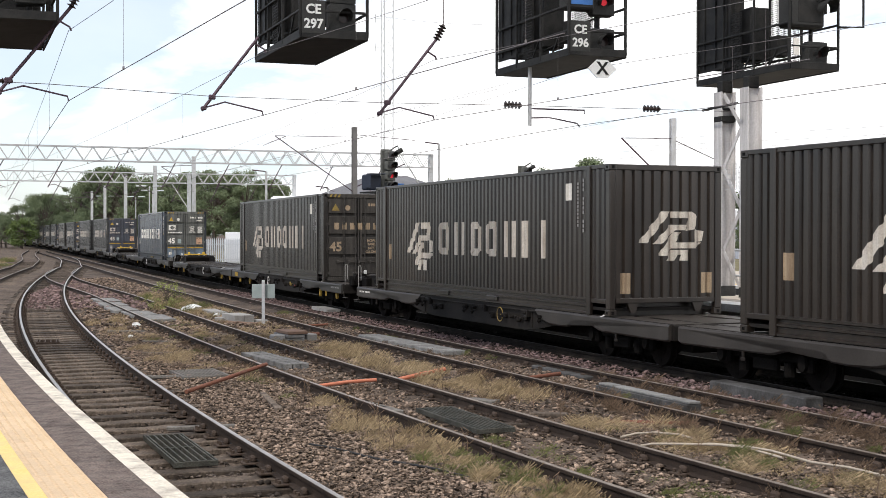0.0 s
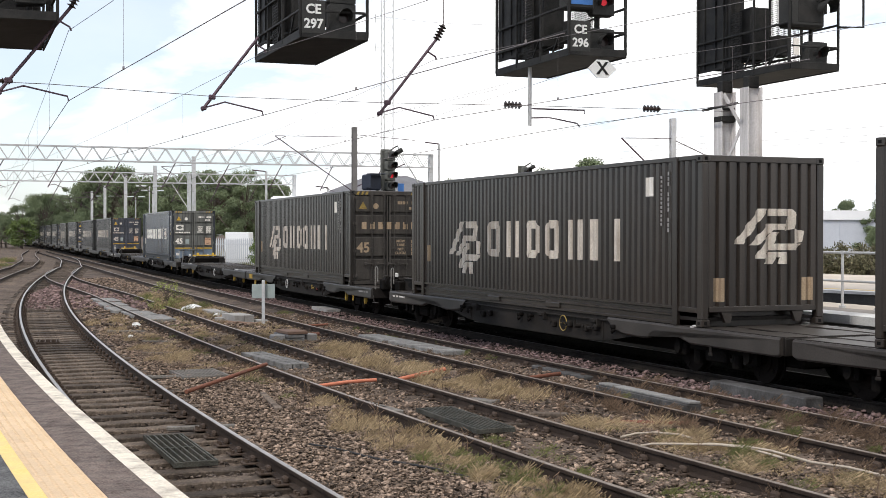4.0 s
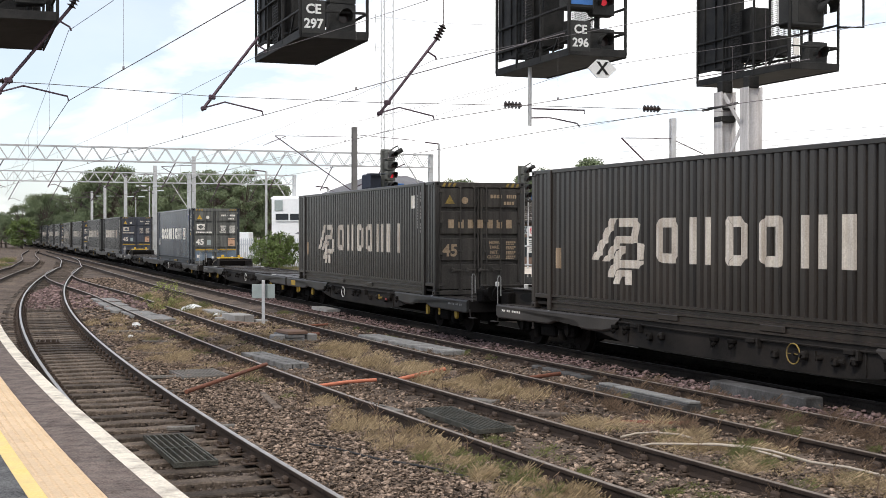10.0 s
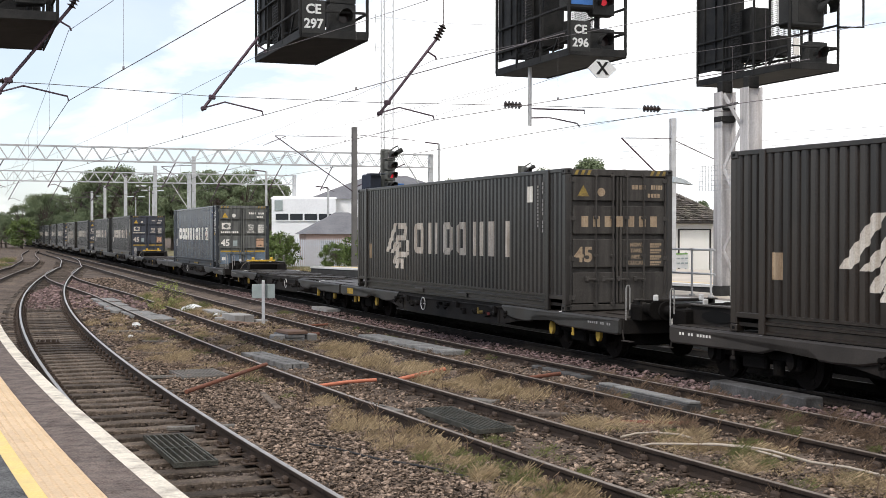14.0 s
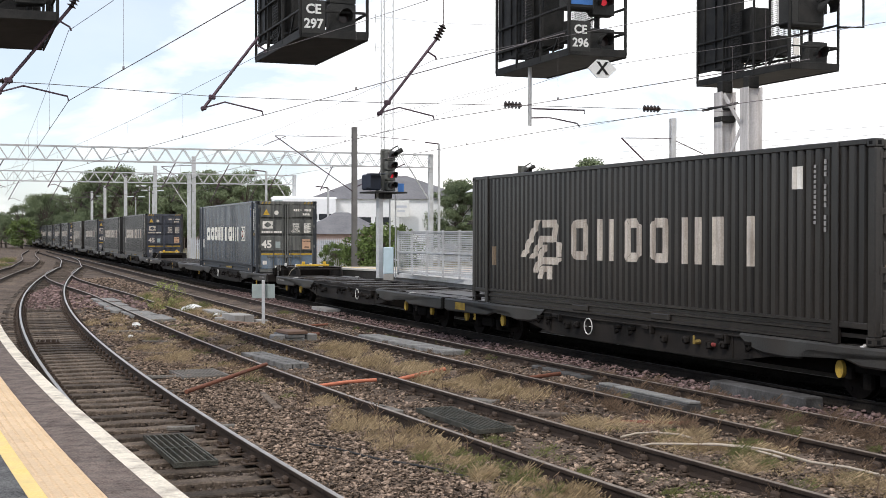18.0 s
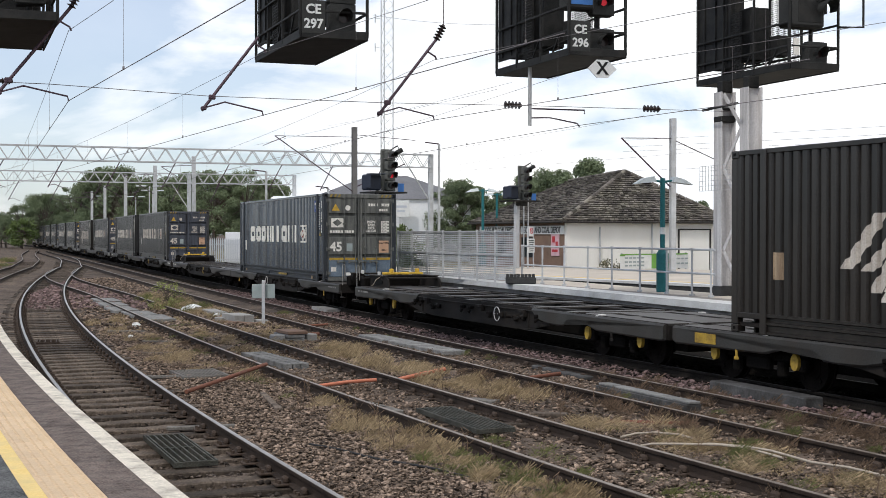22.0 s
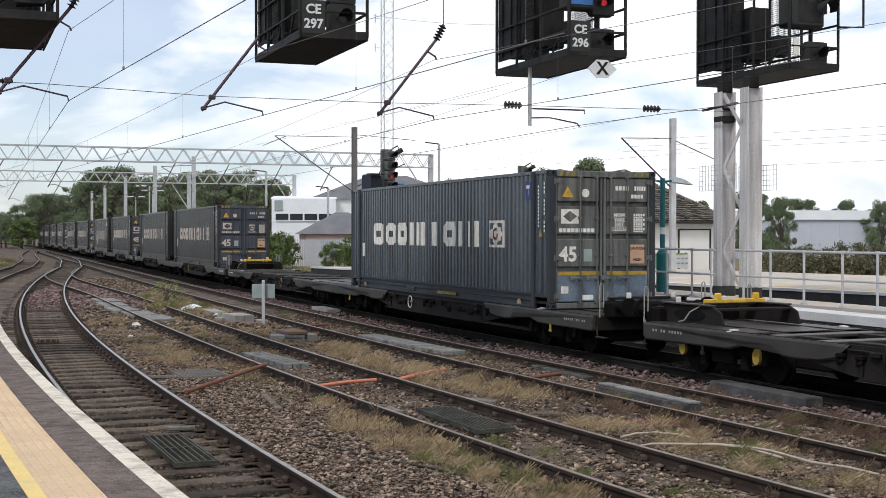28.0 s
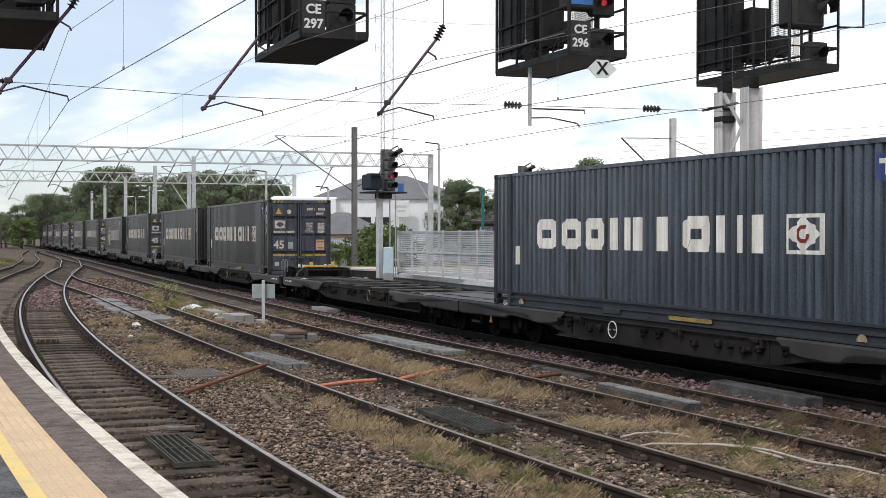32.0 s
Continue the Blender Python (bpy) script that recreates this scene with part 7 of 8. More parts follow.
# ---- trees ----
def tree_shape(rnd, height, spread_, leaves, leaf, low=0.25):
    """Trunk with limbs, and a crown of many small leaf clumps with an uneven outline and gaps."""
    wood = Shape()
    wood.cyl((0, 0, -0.3), (0, 0, height * 0.45), height * 0.022, 8, height * 0.013)
    clumps = []
    for i in range(46):
        a = rnd.uniform(0, 2 * math.pi)
        z0 = height * rnd.uniform(0.22, 0.55)
        r = spread_ * rnd.uniform(0.3, 0.95)
        z1 = height * rnd.uniform(low + 0.08, 0.93)
        r *= math.sqrt(max(0.04, 1 - ((z1 / height - 0.42) / 0.56) ** 2))
        tip = Vector((r * math.cos(a), r * math.sin(a), z1))
        mid = Vector((tip.x * 0.45, tip.y * 0.45, (z0 + z1) / 2 + 0.1))
        wood.cyl((0, 0, z0), mid, height * 0.009, 4, height * 0.006)
        wood.cyl(mid, tip, height * 0.006, 3, height * 0.002)
        clumps.append((tip, spread_ * rnd.uniform(0.12, 0.27)))
    clumps.append((Vector((0, 0, height * 0.88)), spread_ * 0.26))
    g = np.random.default_rng(rnd.randint(0, 9999))
    cs = np.array([tuple(c) for c, r in clumps])
    rs = np.array([r for c, r in clumps])
    pick = g.integers(0, len(clumps), leaves)
    d = g.normal(size=(leaves, 3))
    d /= np.linalg.norm(d, axis=1)[:, None]
    p = cs[pick] + d * (rs[pick] * g.uniform(0.1, 1.15, leaves) ** 0.6)[:, None] * np.array([1, 1, 0.75])
    p[:, 2] = np.maximum(p[:, 2], height * 0.06)
    u = g.normal(size=(leaves, 3))
    u /= np.linalg.norm(u, axis=1)[:, None]
    w = np.cross(u, d + 1.2 * g.normal(size=(leaves, 3)))
    w /= np.linalg.norm(w, axis=1)[:, None] + 1e-9
    s = leaf * g.uniform(0.6, 1.4, leaves)[:, None]
    quad = np.stack([p - u * s, p + w * s * 0.5, p + u * s, p - w * s * 0.5], 1).reshape(-1, 3)
    return wood, quad, np.arange(leaves * 4).reshape(-1, 4)


def make_tree(seed, height, spread_, leaves, leaf, material, label, name="tree", low=0.25):
    rnd = random.Random(seed)
    wood, q, f = tree_shape(rnd, height, spread_, leaves, leaf, low)
    t = thing(name, label, "tree" if name == "tree" else "shrub")
    part("trunk", wood, BARK, t)
    part("crown", cloud_mesh("crown", q, f, material), None, t)
    return t


rt = random.Random(11)
bank = [make_tree(40 + i, h, s, 20000, 0.115, LEAF, "leafy dark green broadleaf tree in the far wood", low=0.12) for i, (h, s) in enumerate(((13, 5.5), (11.5, 5.0), (14.5, 5.2), (10, 4.8)))]
spots = []
for x, y in ((0, 235), (22, 240), (45, 230), (70, 245), (92, 232), (115, 240), (138, 228), (160, 238), (180, 230), (203, 240), (226, 226), (250, 236), (275, 228), (300, 236),
             (322, 226), (345, 238), (368, 226), (392, 236), (415, 228), (440, 230), (464, 226), (488, 234), (512, 228), (-25, 240), (150, 205), (190, 202), (235, 198), (285, 196),
             (330, 196), (385, 190), (430, 192), (470, 196), (125, 212), (262, 215), (305, 214), (358, 212), (408, 214), (450, 212), (170, 218), (215, 216), (80, 225), (20, 228), (55, 250), (100, 262), (30, 262), (210, 262), (340, 262), (440, 262)):
    spots.append(((x - 784) / 2300 * y, y, x))
for i, (x, y, px) in enumerate(spots):
    want = 8.6 + 4.6 * math.exp(-((px - 210) / 120) ** 2) + 4.0 * math.exp(-((px - 400) / 80) ** 2) + rt.uniform(-1.6, 0.7)
    if px < 45:
        want *= 0.72
    src = bank[i % 4]
    k = want / (13, 11.5, 14.5, 10)[i % 4]
    m = Matrix.Translation((x + rt.uniform(-2, 2), y, 0)) @ Matrix.Rotation(rt.uniform(0, 6.28), 4, "Z")
    ob = src if i < 4 else copy_thing(src, m)
    ob.matrix_basis = m
    ob.scale = (k * rt.uniform(0.9, 1.2), k * rt.uniform(0.9, 1.2), k)
    tagged(ob, group="wood behind the tracks")
mid_tree = make_tree(70, 7.6, 3.2, 30000, 0.085, LEAF, "leafy green tree beyond the platforms", low=0.1)
mid_tree.matrix_basis = Matrix.Translation((1.5, 120, 0))
for px, y, k in ((845, 125, 0.95), (814, 119, 0.98), (830, 128, 0.95), (798, 132, 0.9), (1048, 105, 1.15), (985, 112, 1.08), (945, 116, 1.06), (893, 130, 0.92), (735, 150, 0.8), (1383, 92, 0.68), (1562, 84, 0.62), (1330, 110, 0.8), (1540, 140, 0.7), (1425, 170, 0.95), (1500, 175, 0.95), (1230, 120, 0.75), (1390, 180, 1.0)):
    m = Matrix.Translation(((px - 784) / 2300 * y, y, 0)) @ Matrix.Rotation(rt.uniform(0, 6.28), 4, "Z")
    t = copy_thing(mid_tree, m)
    slim = 0.55 if px in (1383, 1562) else 1.0
    t.scale = (k * slim, k * slim, k)
bush = make_tree(81, 2.6, 1.7, 2600, 0.085, LEAF_LIGHT, "bright green lineside shrub", "shrub", 0.05)
bush.matrix_basis = Matrix.Translation((-11.6, 92, 0))
for px, y, k in ((475, 88, 0.8), (500, 96, 0.9), (590, 92, 0.75), (640, 80, 1.0), (680, 76, 1.25), (705, 82, 1.15), (660, 96, 1.2), (610, 100, 0.7), 
                 (150, 235, 2.2), (40, 220, 2.0), (470, 100, 0.9), (430, 110, 0.8)):
    m = Matrix.Translation(((px - 784) / 2300 * y, y, -0.1)) @ Matrix.Rotation(rt.uniform(0, 6.28), 4, "Z")
    t = copy_thing(bush, m)
    t.scale = (k, k, k)
hedge = make_tree(83, 1.75, 1.5, 2600, 0.06, LEAF_DULL, "dull brown-green bramble bush behind the platform", "shrub", 0.05)
hedge.matrix_basis = Matrix.Translation((17.0, 66.0, -0.1))
for px, y, k in ((1365, 61, 0.85), (1392, 70, 1.0), (1418, 66, 0.95), (1442, 72, 1.05), (1464, 68, 0.95), (1490, 66, 1.05), (1512, 70, 1.0), (1536, 66, 1.1), (1560, 69, 1.05), (1140, 58.5, 0.5), (1084, 57, 0.7)):
    t = copy_thing(hedge, Matrix.Translation(((px - 784) / 2300 * y, y, -0.1)) @ Matrix.Rotation(rt.uniform(0, 6.28), 4, "Z"))
    t.scale = (k, k, k * rt.uniform(0.85, 1.15))
weed = make_tree(90, 1.1, 0.72, 900, 0.032, WEED_LEAF, "yellow-green weed clump beside the track", "shrub", 0.02)
weed.matrix_basis = Matrix.Translation((-9.3, 43.6, -0.25))


# ---- clutter between the tracks ----
def slab(x, y, l, w, h, turn, material, label, name="concrete_slab", z=-0.2, planks=0):
    m = Matrix.Translation((x, y, z + bed(x, y) * 0.8)) @ Matrix.Rotation(turn, 4, "Z")
    if not planks:
        return solid(name, Shape().box((0, 0, h / 2), (l, w, h), 0.02), material, label, "slab", m)
    t = thing(name, label, "slab", m)
    pw = w / planks
    for i in range(planks):
        part("plank", Shape().box((0, -w / 2 + (i + 0.5) * pw, h / 2), (l, pw - 0.015, h), 0.012), material, t)
    return t


TURN = N_TURN
slab(-3.35, 25.7, 2.7, 0.5, 0.13, TURN + 0.1, SLAB, "damp grey cable trough cover between the rails", planks=3)
slab(-0.8, 29.8, 5.0, 0.55, 0.1, TURN + 0.07, SLAB_PALE, "damp grey trough covers beside the track", planks=2)
trough = thing("cable_trough", "long dark concrete trough with a pale lid", "trough", Matrix.Translation((3.12, 20.0, -0.26)) @ Matrix.Rotation(TURN + 0.03, 4, "Z"))
part("channel", Shape().box((0, 0, 0.1), (2.7, 0.26, 0.2), 0.012), SLAB_DARK, trough)
part("lid", Shape().box((0.02, 0.01, 0.22), (2.66, 0.2, 0.036), 0.008), SLAB_PALE, trough, "pale grey lid")
slab(5.0, 20.25, 2.5, 0.34, 0.2, TURN + 0.02, SLAB_DARK, "long grey concrete trough section")
slab(2.4, 23.9, 2.2, 0.7, 0.08, TURN, SLAB_DARK, "low grey flat slab by the rail")
for i, (x, y) in enumerate(((-12.6, 48.6), (-11.6, 45.6), (-10.6, 42.8), (-9.4, 40.3), (-8.5, 38.4))):
    slab(x, y, 2.3, 0.85, 0.12, TURN + 0.02, SLAB_PALE, "grey timber walkway board across the stones", "walkway_board", planks=2)
for x, y, l, w, h, a in ((-7.3, 41.6, 2.2, 0.45, 0.12, 0.0), (-5.95, 37.7, 1.25, 0.6, 0.25, 0.1), (-6.45, 38.1, 0.4, 0.35, 0.13, 0.4), (-5.25, 37.4, 0.45, 0.3, 0.11, 0.2), (-3.85, 43.4, 2.0, 0.6, 0.14, 0.0),
                         (-3.25, 31.35, 0.36, 0.28, 0.17, 0.3), (-3.95, 31.0, 0.34, 0.28, 0.17, 0.1)):
    slab(x, y, l, w, h, TURN + a, CONCRETE, "grey concrete lid left on the stones", planks=2 if l > 1 else 0)
slab(-5.75, 36.9, 1.4, 0.2, 0.08, TURN + 0.5, BRICK_WALL, "row of dull red bricks on the ground", "brick_row", planks=2)
for x, y, r in ((-8.3, 43.4, 0.24), (-8.5, 42.9, 0.16), (-8.55, 42.2, 0.1), (-6.95, 40.0, 0.11), (-8.4, 35.6, 0.12), (-7.6, 31.6, 0.06)):
    sh = Shape()
    bm = bmesh.new()
    bmesh.ops.create_icosphere(bm, subdivisions=2, radius=r)
    for v in bm.verts:
        v.co = v.co * (1 + 0.9 * noise.noise(v.co * 11 + Vector((x, y, 0))))
        v.co.z = v.co.z * 0.55
    bm.verts.index_update()
    sh.add([tuple(v.co) for v in bm.verts], [tuple(q.index for q in f.verts) for f in bm.faces])
    bm.free()
    solid("litter_bag", sh, SIGN_WHITE, "crumpled white plastic litter among the stones", "litter", Matrix.Translation((x, y, -0.12 + 0.6 * bed(x, y))))


def duct(pts, r, material, label, name="duct_pipe"):
    return solid(name, Shape().tube([(x, y, z + 0.6 * bed(x, y)) for x, y, z in pts], r, 12), material, label, "pipe")


duct([(-4.05, 20.5, -0.1), (-3.6, 21.9, -0.04), (-3.17, 23.3, 0.04)], 0.034, RUST_PIPE, "faded orange duct lying across the ballast")
duct([(-2.08, 21.1, -0.1), (-1.6, 21.45, -0.07), (-1.12, 21.8, -0.07)], 0.03, ORANGE_PIPE, "bright orange duct between the rails")
duct([(-0.75, 22.15, -0.1), (-0.35, 22.65, -0.06), (0.03, 23.15, -0.03)], 0.036, ORANGE_PIPE, "bright orange duct in dry grass")
duct([(-4.0, 35.4, -0.14), (-3.2, 36.0, -0.13)], 0.035, RUST_PIPE, "orange duct end by the lineside sign")
duct([(1.2, 22.4, -0.14), (2.1, 23.3, -0.12)], 0.035, RUST_PIPE, "dull pink duct between the rails")
duct([(-3.9, 32.0, -0.14), (-3.1, 32.5, -0.12)], 0.045, RUST_PIPE, "dull orange duct beside the slabs")
duct([(2.2, 17.6, -0.16), (3.4, 17.3, -0.15)], 0.03, RUST_PIPE, "dull pink pipe in grass")
duct([(2.2, 16.05, -0.13), (2.42, 16.15, -0.1), (2.63, 16.1, -0.08), (2.92, 16.0, -0.09), (3.15, 15.5, -0.12), (3.5, 15.05, -0.08), (3.73, 14.75, -0.08), (4.02, 14.1, -0.1), (4.28, 13.7, -0.08), (4.52, 13.35, -0.1), (4.85, 13.2, -0.12), (5.4, 13.1, -0.14)],
     0.014, PALE_HOSE, "pale weathered cable snaking through dry grass", "cable")
duct([(2.3, 15.4, -0.14), (2.48, 15.35, -0.1), (2.78, 15.22, -0.08), (3.26, 15.15, -0.08), (3.55, 15.0, -0.1), (3.8, 14.5, -0.12)], 0.014, PALE_HOSE, "pale weathered cable snaking through dry grass", "cable")
duct([(-1.6 + 2.6 * i / 14 + 0.05 * math.sin(i), 15.6 - 2.9 * i / 14, -0.15) for i in range(15)], 0.013, DARK_CABLE, "thin black cable across the ballast", "cable")


def grating(x, y, l, w, turn, bars, label, z=-0.15, metal=CAGE, thin=0.05):
    t = thing("metal_grating", label, "grating", Matrix.Translation((x, y, z + 0.6 * bed(x, y))) @ Matrix.Rotation(turn, 4, "Z"))
    for yy in (-w / 2, 0, w / 2):
        part("edge_bar", Shape().box((0, yy, 0.025), (l, 0.026, 0.06), 0.004), metal, t)
    for i in range(bars):
        part("slat", Shape().box((-l / 2 + (i + 0.5) * l / bars, 0, 0.034), (thin, w, 0.05), 0.003), metal, t)
    for xx in (-l / 2, l / 2):
        part("end_bar", Shape().box((xx, 0, 0.027), (thin, w + 0.03, 0.066), 0.004), metal, t)
    return t


grating(-3.09, 15.18, 0.46, 2.05, 0.389, 6, "black iron grating lying between the rails", -0.135, GRATE, 0.022)
grating(0.27, 17.4, 0.52, 2.15, 0.38, 9, "weathered iron grating of thin bars beside the rail", -0.13, GRATE, 0.016)
grating(-9.3, 30.6, 0.5, 0.8, TURN + 1.5, 4, "small rusty grating on the sleepers", -0.165, CHAIR, 0.03)
grating(-4.4, 23.4, 0.8, 1.15, 0.42, 13, "grey wire mesh lying on stones", -0.175, TIMBER_GREY, 0.022)
strips = [(-2.6, 19.6, 2.0, 0.1, -0.1), (-1.2, 19.3, 1.3, 0.16, 0.2), (-0.9, 18.9, 1.1, 0.18, 0.15), (1.0, 17.2, 0.8, 0.14, 1.3), (0.6, 19.7, 0.5, 0.25, 0.6), (-8.2, 33.6, 1.0, 0.12, 1.1),
          (-5.9, 27.4, 0.9, 0.1, 1.3), (-3.2, 17.2, 0.9, 0.1, 1.5), (-4.9, 23.0, 0.8, 0.08, 1.2), (1.5, 18.2, 0.5, 0.2, 1.0), (-6.6, 30.4, 0.9, 0.08, 1.1)]
for i, (x, y, l, w, a) in enumerate(strips):
    solid("timber_offcut", Shape().box((0, 0, 0), (l, w, 0.05), 0.01), TIMBER_GREY if i % 3 else SLEEPER, "weathered timber offcut lying on the ballast", "timber", Matrix.Translation((x, y, -0.15 + 0.6 * bed(x, y))) @ Matrix.Rotation(a + TURN, 4, "Z"))

for x, y, l, w, a, tall in ((-3.75, 31.35, 1.15, 0.5, 0.1, 0.26),):
    pile = thing("lid_pile", "small pile of grey and pinkish concrete lids", "slab", Matrix.Translation((x, y, -0.2 + bed(x, y) * 0.8)) @ Matrix.Rotation(TURN + a, 4, "Z"))
    for k in range(3):
        part("lid", Shape().box((0.06 * (k - 1), 0.04 * k, tall * (k + 0.5) / 3), (l - 0.12 * k, w - 0.06 * (k % 2), tall / 3 - 0.012), 0.012), BRICK_WALL if k == 2 else SLAB_PALE, pile)

post = thing("lineside_sign", "small grey-backed lineside sign on a thin post", "sign", Matrix.Translation((-5.03, 36.4, -0.2)) @ Matrix.Rotation(0.12, 4, "Z"))
part("post", Shape().box((0, 0, 0.65), (0.09, 0.09, 1.3), 0.01), GALV, post)
part("panel", Shape().box((0.0, 0.065, 0.99), (0.64, 0.03, 0.4), 0.01), SIGN_GREY, post, "grey-green sign back")
part("bracket", Shape().box((0.02, 0.095, 1.05), (0.5, 0.03, 0.03), 0.005).box((0.02, 0.095, 0.9), (0.5, 0.03, 0.03), 0.005), SIGN_GREY, post)


# ---- loose stones and grass ----
def in_tracks(x, y):
    """True where a rail or the platform stands."""
    for fx, w in ((x_track_1, 1), (x_track_2, 1)):
        c = fx(y)
        if abs(abs(x - c) * 0.92 - 0.7525) < 0.09:
            return True
    return x < x_platform(y) + 0.1


g = np.random.default_rng(5)


def stones(name, count, fx0, fx1, y0, y1, size, material, label, z=-0.2, power=1.6):
    """Angular stones strewn between two lines, denser near the eye."""
    ys = y0 + (y1 - y0) * g.uniform(0, 1, count) ** power
    k = g.uniform(0, 1, count)
    pts = []
    for y, q in zip(ys, k):
        x = fx0(y) + (fx1(y) - fx0(y)) * q
        if not in_tracks(x, y):
            pts.append((x, y, z + bed(x, y)))
    p = np.array(pts)
    n = len(p)
    base = np.array([(1, 0, 0.1), (0.3, 0.9, -0.1), (-0.8, 0.55, 0.15), (-0.7, -0.65, -0.1), (0.35, -0.9, 0.1), (0.1, 0.05, 0.85), (-0.1, 0.1, -0.8)], float)
    fc = np.array([(0, 1, 5), (1, 2, 5), (2, 3, 5), (3, 4, 5), (4, 0, 5), (1, 0, 6), (2, 1, 6), (3, 2, 6), (4, 3, 6), (0, 4, 6)])
    s = size * g.lognormal(0, 0.33, n)[:, None, None]
    v = base[None] * (1 + 0.68 * g.uniform(-1, 1, (n, 7, 3))) * s * np.array([1.2, 0.78, 0.55])
    a, b = g.uniform(0, 6.28, n), g.uniform(-0.7, 0.7, n)
    ca, sa, cb, sb = np.cos(a)[:, None], np.sin(a)[:, None], np.cos(b)[:, None], np.sin(b)[:, None]
    x, y, zc = v[..., 0], v[..., 1], v[..., 2]
    y, zc = y * cb - zc * sb, y * sb + zc * cb
    x, y = x * ca - y * sa, x * sa + y * ca
    out = np.stack([x, y, zc], -1) + p[:, None, :]
    out[..., 2] += (g.uniform(-0.7, 1.3, n) * size)[:, None]
    return tagged(new(name, cloud_mesh(name, out.reshape(-1, 3), (fc[None] + 7 * np.arange(n)[:, None, None]).reshape(-1, 3), material)), label, "ballast", kind="stuff")


stones("near_ballast", 52000, lambda y: x_track_1(y) + 0.75, lambda y: x_track_2(y) - 0.75, 10.5, 34, 0.0245, STONE, "loose brown ballast stones beside the near track", -0.19, 1.7)
stones("crib_ballast", 13000, lambda y: x_track_1(y) - 1.5, lambda y: x_track_1(y) + 0.8, 10.0, 50, 0.03, DARK_STONE, "dark stones between the sleepers", -0.212)
stones("mid_ballast", 22000, lambda y: x_track_2(y) - 0.85, lambda y: x_track_2(y) + 3.0, 11.5, 36, 0.026, STONE, "grey-brown chippings between the tracks", -0.2)
stones("track_ballast", 16000, lambda y: goods_x(y, -2.8), lambda y: goods_x(y, -0.4), 13, 42, 0.027, STONE, "grey-brown stones along the further track", -0.2)
stones("pink_ballast", 15000, lambda y: goods_x(y, -1.15), lambda y: goods_x(y, 0.45), 13, 60, 0.033, PINK_STONE, "pinkish granite ballast beside the goods line", -0.19, 1.5)
# loose stones in the same painted shade as the strip below them
stones("shaded_stones", 9000, lambda y: goods_x(y, 0.3), lambda y: goods_x(y, 1.9), 13, 45, 0.03, SHADED_BALLAST, "stones under the goods line, coloured black as the shade there", -0.18, 1.5)
stones("far_pink_ballast", 7000, lambda y: x_track_1(y) - 0.7, lambda y: x_track_2(y) + 0.7, 44, 75, 0.06, PINK_STONE, "pinkish ballast in the crossing", -0.2, 1.0)
stones("far_ballast", 9000, lambda y: x_track_1(y) + 0.8, lambda y: goods_x(y, -2.8), 34, 75, 0.05, STONE, "distant ballast stones between the tracks", -0.2, 1.2)


def grass(name, patches, material, label):
    """Blades in tufts; patches: (x, y, radius, blades, height, lean)."""
    V, F = [], []
    for x, y, r, n, h, lean in patches:
        a = g.uniform(0, 6.28, n)
        d = r * np.sqrt(g.uniform(0, 1, n))
        bx, by = x + d * np.cos(a) * 0.55 + d * np.sin(a) * 0.3, y + d * np.sin(a) - 0.2 * d * np.cos(a)
        hh = h * g.uniform(0.3, 1.25, n) * (1 - 0.5 * (d / r) ** 2)
        t = g.uniform(0, 6.28, n)
        lx, ly = np.cos(t) * hh * lean + 0.12 * hh, np.sin(t) * hh * lean - 0.05 * hh
        w = 0.0004 + 0.000045 * y
        wx, wy = -np.sin(t + 1.3) * w, np.cos(t + 1.3) * w
        z0 = np.full(n, -0.21 + bed(x, y))
        p0 = np.stack([bx - wx, by - wy, z0], -1)
        p1 = np.stack([bx + wx, by + wy, z0], -1)
        p2 = np.stack([bx + lx * 0.4 + wx * 0.7, by + ly * 0.4 + wy * 0.7, z0 + hh * 0.6], -1)
        p3 = np.stack([bx + lx * 0.4 - wx * 0.7, by + ly * 0.4 - wy * 0.7, z0 + hh * 0.6], -1)
        p4 = np.stack([bx + lx, by + ly, z0 + hh], -1)
        p5 = np.stack([bx + lx + 0.002, by + ly, z0 + hh - 0.01], -1)
        o = len(V) * 0 + sum(len(q) for q in V)
        V.append(np.stack([p0, p1, p2, p3, p4, p5], 1).reshape(-1, 3))
        i = o + 6 * np.arange(n)[:, None]
        F.append(np.concatenate([i + np.array([0, 1, 2, 3]), i + np.array([3, 2, 4, 5])]))
    return tagged(new(name, cloud_mesh(name, np.concatenate(V), np.concatenate(F), material)), label, "grass", kind="stuff")


rg = random.Random(21)
dry, green, dead = [], [], []


def along(fx, y0, y1, n, spread_, out, r, blades, h, lean=0.5):
    for _ in range(n):
        y = y0 + (y1 - y0) * rg.random()
        out.append((fx(y) + rg.uniform(-spread_, spread_), y, r * rg.uniform(0.6, 1.4), int(3.8 * blades * rg.uniform(0.4, 1.3)), 0.54 * h * rg.uniform(0.5, 1.6), lean))


near2 = lambda y: x_track_2(y) - 1.35
along(near2, 12.0, 18.3, 46, 0.38, dry, 0.32, 130, 0.24, 0.6)
along(near2, 11.0, 15.0, 26, 0.45, green, 0.25, 90, 0.2, 0.6)
along(lambda y: x_track_2(y) - 1.2, 18.3, 25, 22, 0.3, dry, 0.25, 90, 0.16)
along(lambda y: x_track_2(y) - 1.8, 24, 40, 54, 0.6, dry, 0.38, 80, 0.2)
along(lambda y: x_track_2(y) - 1.3, 20, 32, 16, 0.4, green, 0.25, 60, 0.15)
mid23 = lambda y: 0.5 * (x_track_2(y) + goods_x(y, SIDE_3))
along(mid23, 19.5, 29, 48, 0.5, dry, 0.36, 120, 0.28, 0.5)
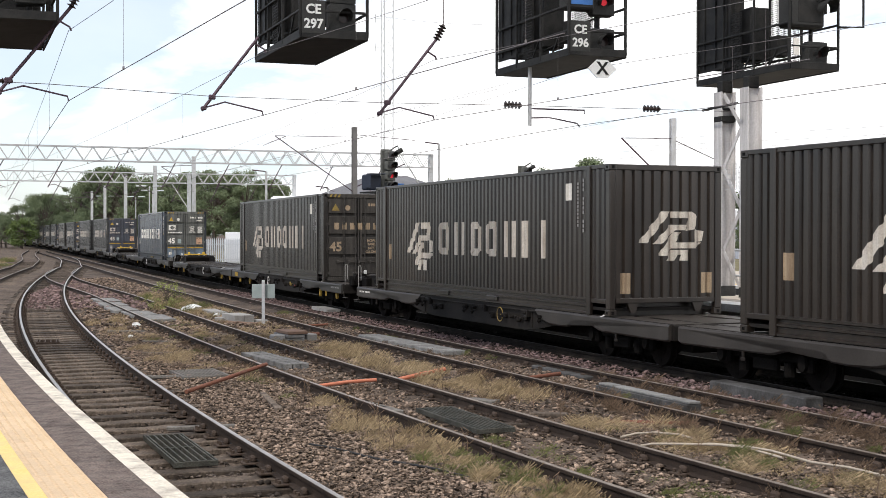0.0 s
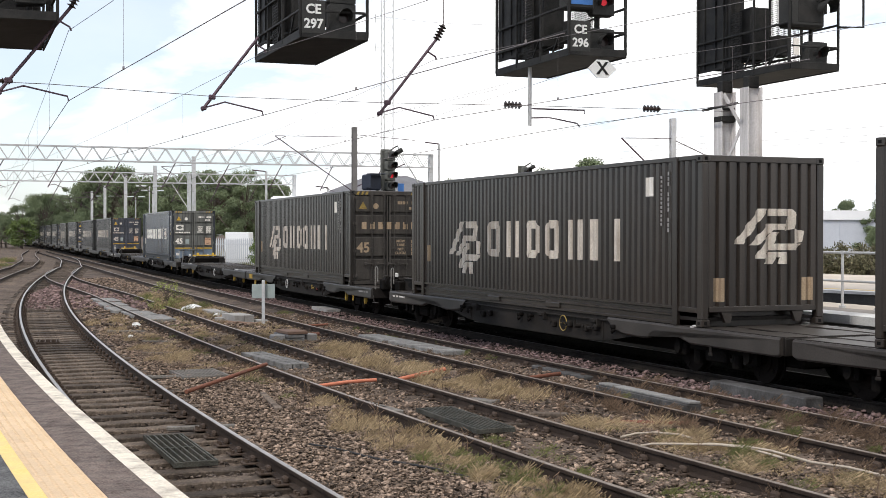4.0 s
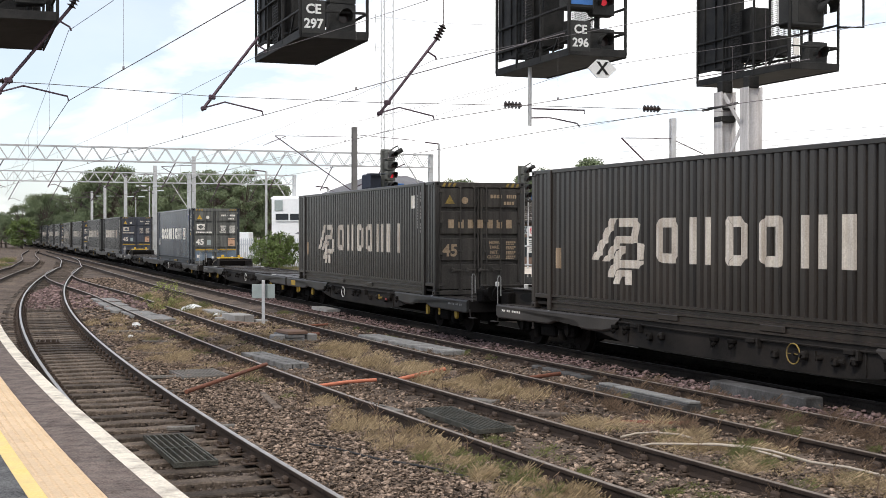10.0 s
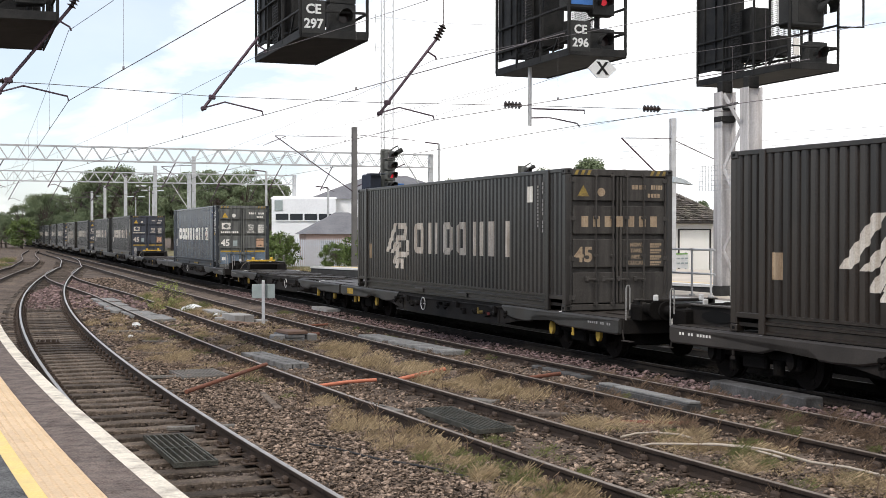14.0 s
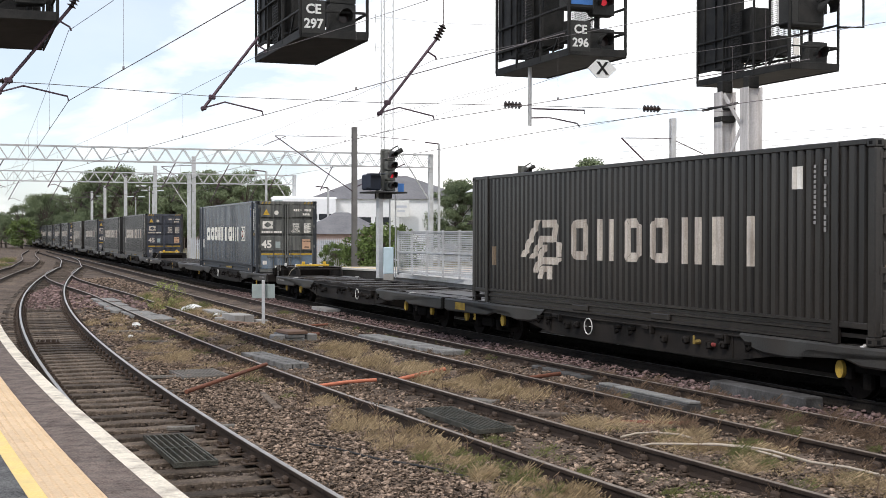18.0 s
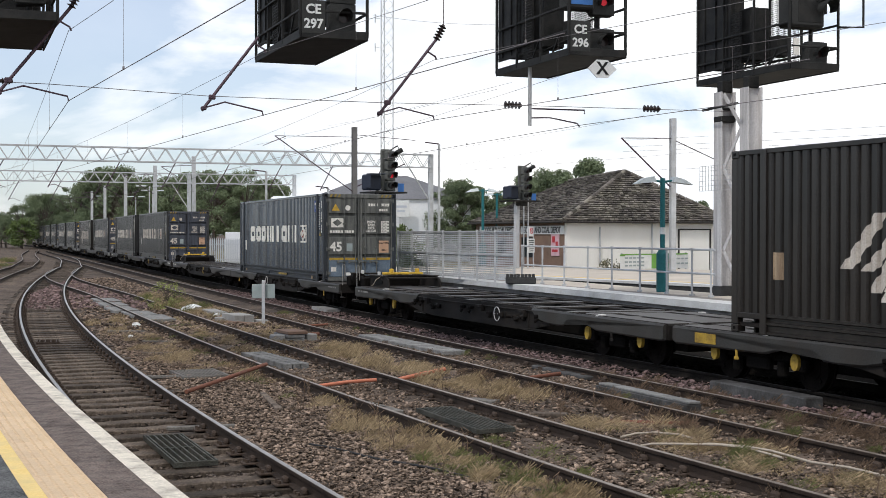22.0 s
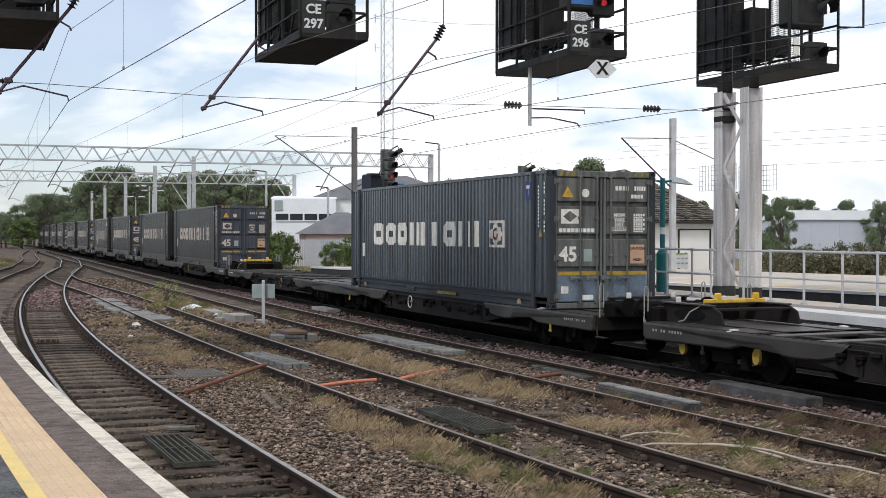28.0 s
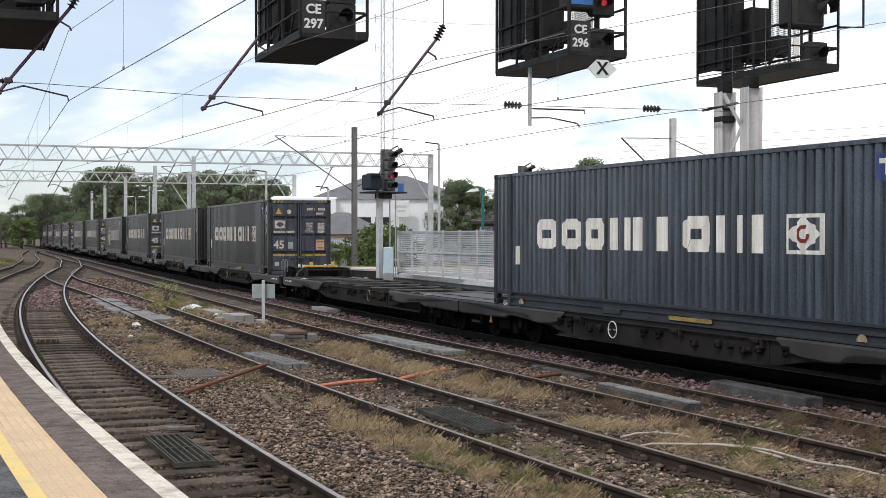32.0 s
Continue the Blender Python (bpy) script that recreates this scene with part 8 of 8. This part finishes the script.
along(lambda y: mid23(y) + 0.1, 12.5, 17.5, 34, 0.55, dry, 0.34, 110, 0.2, 0.9)
along(lambda y: mid23(y), 12.5, 17, 16, 0.5, green, 0.22, 70, 0.2, 0.6)
along(lambda y: mid23(y), 17, 20, 10, 0.5, dead, 0.2, 60, 0.2, 0.6)
along(lambda y: mid23(y), 28, 46, 70, 0.8, dry, 0.42, 70, 0.2)
along(lambda y: x_track_2(y), 20, 30, 24, 0.5, dead, 0.3, 60, 0.12)
along(lambda y: x_track_2(y), 12, 16, 16, 0.5, green, 0.2, 60, 0.12, 0.7)
along(lambda y: x_track_2(y), 26, 40, 40, 0.55, dry, 0.35, 70, 0.15)
along(lambda y: x_track_2(y), 28, 40, 16, 0.55, green, 0.3, 60, 0.12)
along(lambda y: goods_x(y, -1.1), 15, 24, 18, 0.3, dead, 0.25, 70, 0.3, 0.6)
along(lambda y: goods_x(y, -1.9), 14, 22, 20, 0.6, dead, 0.22, 60, 0.25, 0.7)
along(lambda y: goods_x(y, -1.9), 14, 24, 8, 0.6, green, 0.18, 60, 0.22, 0.6)
along(lambda y: goods_x(y, -1.2), 13.5, 22, 26, 0.35, dead, 0.2, 70, 0.32, 0.6)
along(lambda y: goods_x(y, -2.75), 13.5, 24, 40, 0.2, dead, 0.2, 60, 0.26, 0.6)
along(lambda y: x_track_2(y) + 0.95, 12, 22, 24, 0.15, dead, 0.16, 50, 0.2, 0.6)
along(lambda y: x_track_2(y) - 1.0, 22, 32, 24, 0.3, dead, 0.25, 60, 0.22, 0.6)
along(lambda y: goods_x(y, -1.2), 26, 44, 24, 0.3, green, 0.25, 60, 0.16)
along(lambda y: goods_x(y, -1.9), 24, 44, 24, 0.7, dead, 0.3, 60, 0.16)
along(lambda y: x_track_2(y) + 1.6, 38, 52, 30, 0.6, dry, 0.5, 80, 0.35)
along(lambda y: x_track_2(y) + 1.6, 40, 50, 20, 0.6, green, 0.5, 80, 0.4)
along(lambda y: x_track_1(y) + 2.2, 24, 40, 30, 0.7, dead, 0.3, 40, 0.12, 0.8)
along(lambda y: goods_x(y, 8.0), 60, 110, 90, 4.0, green, 1.2, 100, 0.6)
along(lambda y: goods_x(y, 7.0), 60, 110, 60, 3.0, dry, 1.2, 120, 0.55)
along(lambda y: x_track_0(y) - 4.0, 55, 130, 60, 2.5, green, 1.2, 100, 0.6)
along(lambda y: x_track_0(y) - 4.0, 55, 130, 50, 2.5, dry, 1.2, 100, 0.5)
for k in range(9):
    (green if k % 2 else dry).append((-9.35 + rg.uniform(-0.45, 0.45), 43.6 + rg.uniform(-0.5, 0.5), 0.3, 110, rg.uniform(0.3, 0.6), 0.35))
grass("dry_grass", dry, GRASS_DRY, "golden dry grass growing between the tracks")
grass("green_grass", green, GRASS_GREEN, "green grass tufts among the ballast")
grass("dead_weeds", dead, GRASS_BROWN, "brown dead weeds along the rails")

# tall single weeds
stalks = Shape()
for i in range(46):
    y = rg.uniform(12.0, 22)
    x = rg.choice((near2, mid23))(y) + rg.uniform(-0.6, 0.6)
    h = rg.uniform(0.25, 0.5)
    p = [(x, y, -0.2), (x + rg.uniform(-0.03, 0.03), y, -0.2 + h * 0.6), (x + rg.uniform(-0.08, 0.08), y, -0.2 + h)]
    stalks.tube(p, 0.005, 4)
    for j in range(5):
        q = 0.4 + 0.12 * j
        a = rg.uniform(0, 6.28)
        b = (x + rg.uniform(-0.03, 0.03), y, -0.2 + h * q)
        stalks.tube([b, (b[0] + 0.07 * math.cos(a), b[1] + 0.07 * math.sin(a), b[2] + 0.05)], 0.004, 3)
tagged(new("weed_stalks", stalks.mesh("weed_stalks", GRASS_BROWN)), "thin dry weed stalks among the grass", "weed", kind="stuff")

# ---- tactile paving on the near platform ----
T0, T1 = 0.475, 0.835
blister = Shape()
tw, tl = T1 - T0, 0.4
blister.box((0, 0, -0.02), (tl - 0.006, tw - 0.004, 0.04), 0.003)
for i in range(6):
    for j in range(5):
        cx, cy = -tl / 2 + (i + 0.5) * tl / 6, -tw / 2 + (j + 0.5) * tw / 5
        blister.cyl((cx, cy, 0), (cx, cy, 0.006), 0.015, 7, 0.011)
TILE = blister.mesh("tactile_tile", TACTILE, 0)
for x, y, z, a in rows_of(x_platform, 24.0, -12.0, 0.3645, PZ, -(T0 + T1) / 2):
    part("tactile_tile", TILE, None, platform, at=Matrix.Translation((x, y, z - 0.002)) @ Matrix.Rotation(a, 4, "Z"))


motions()
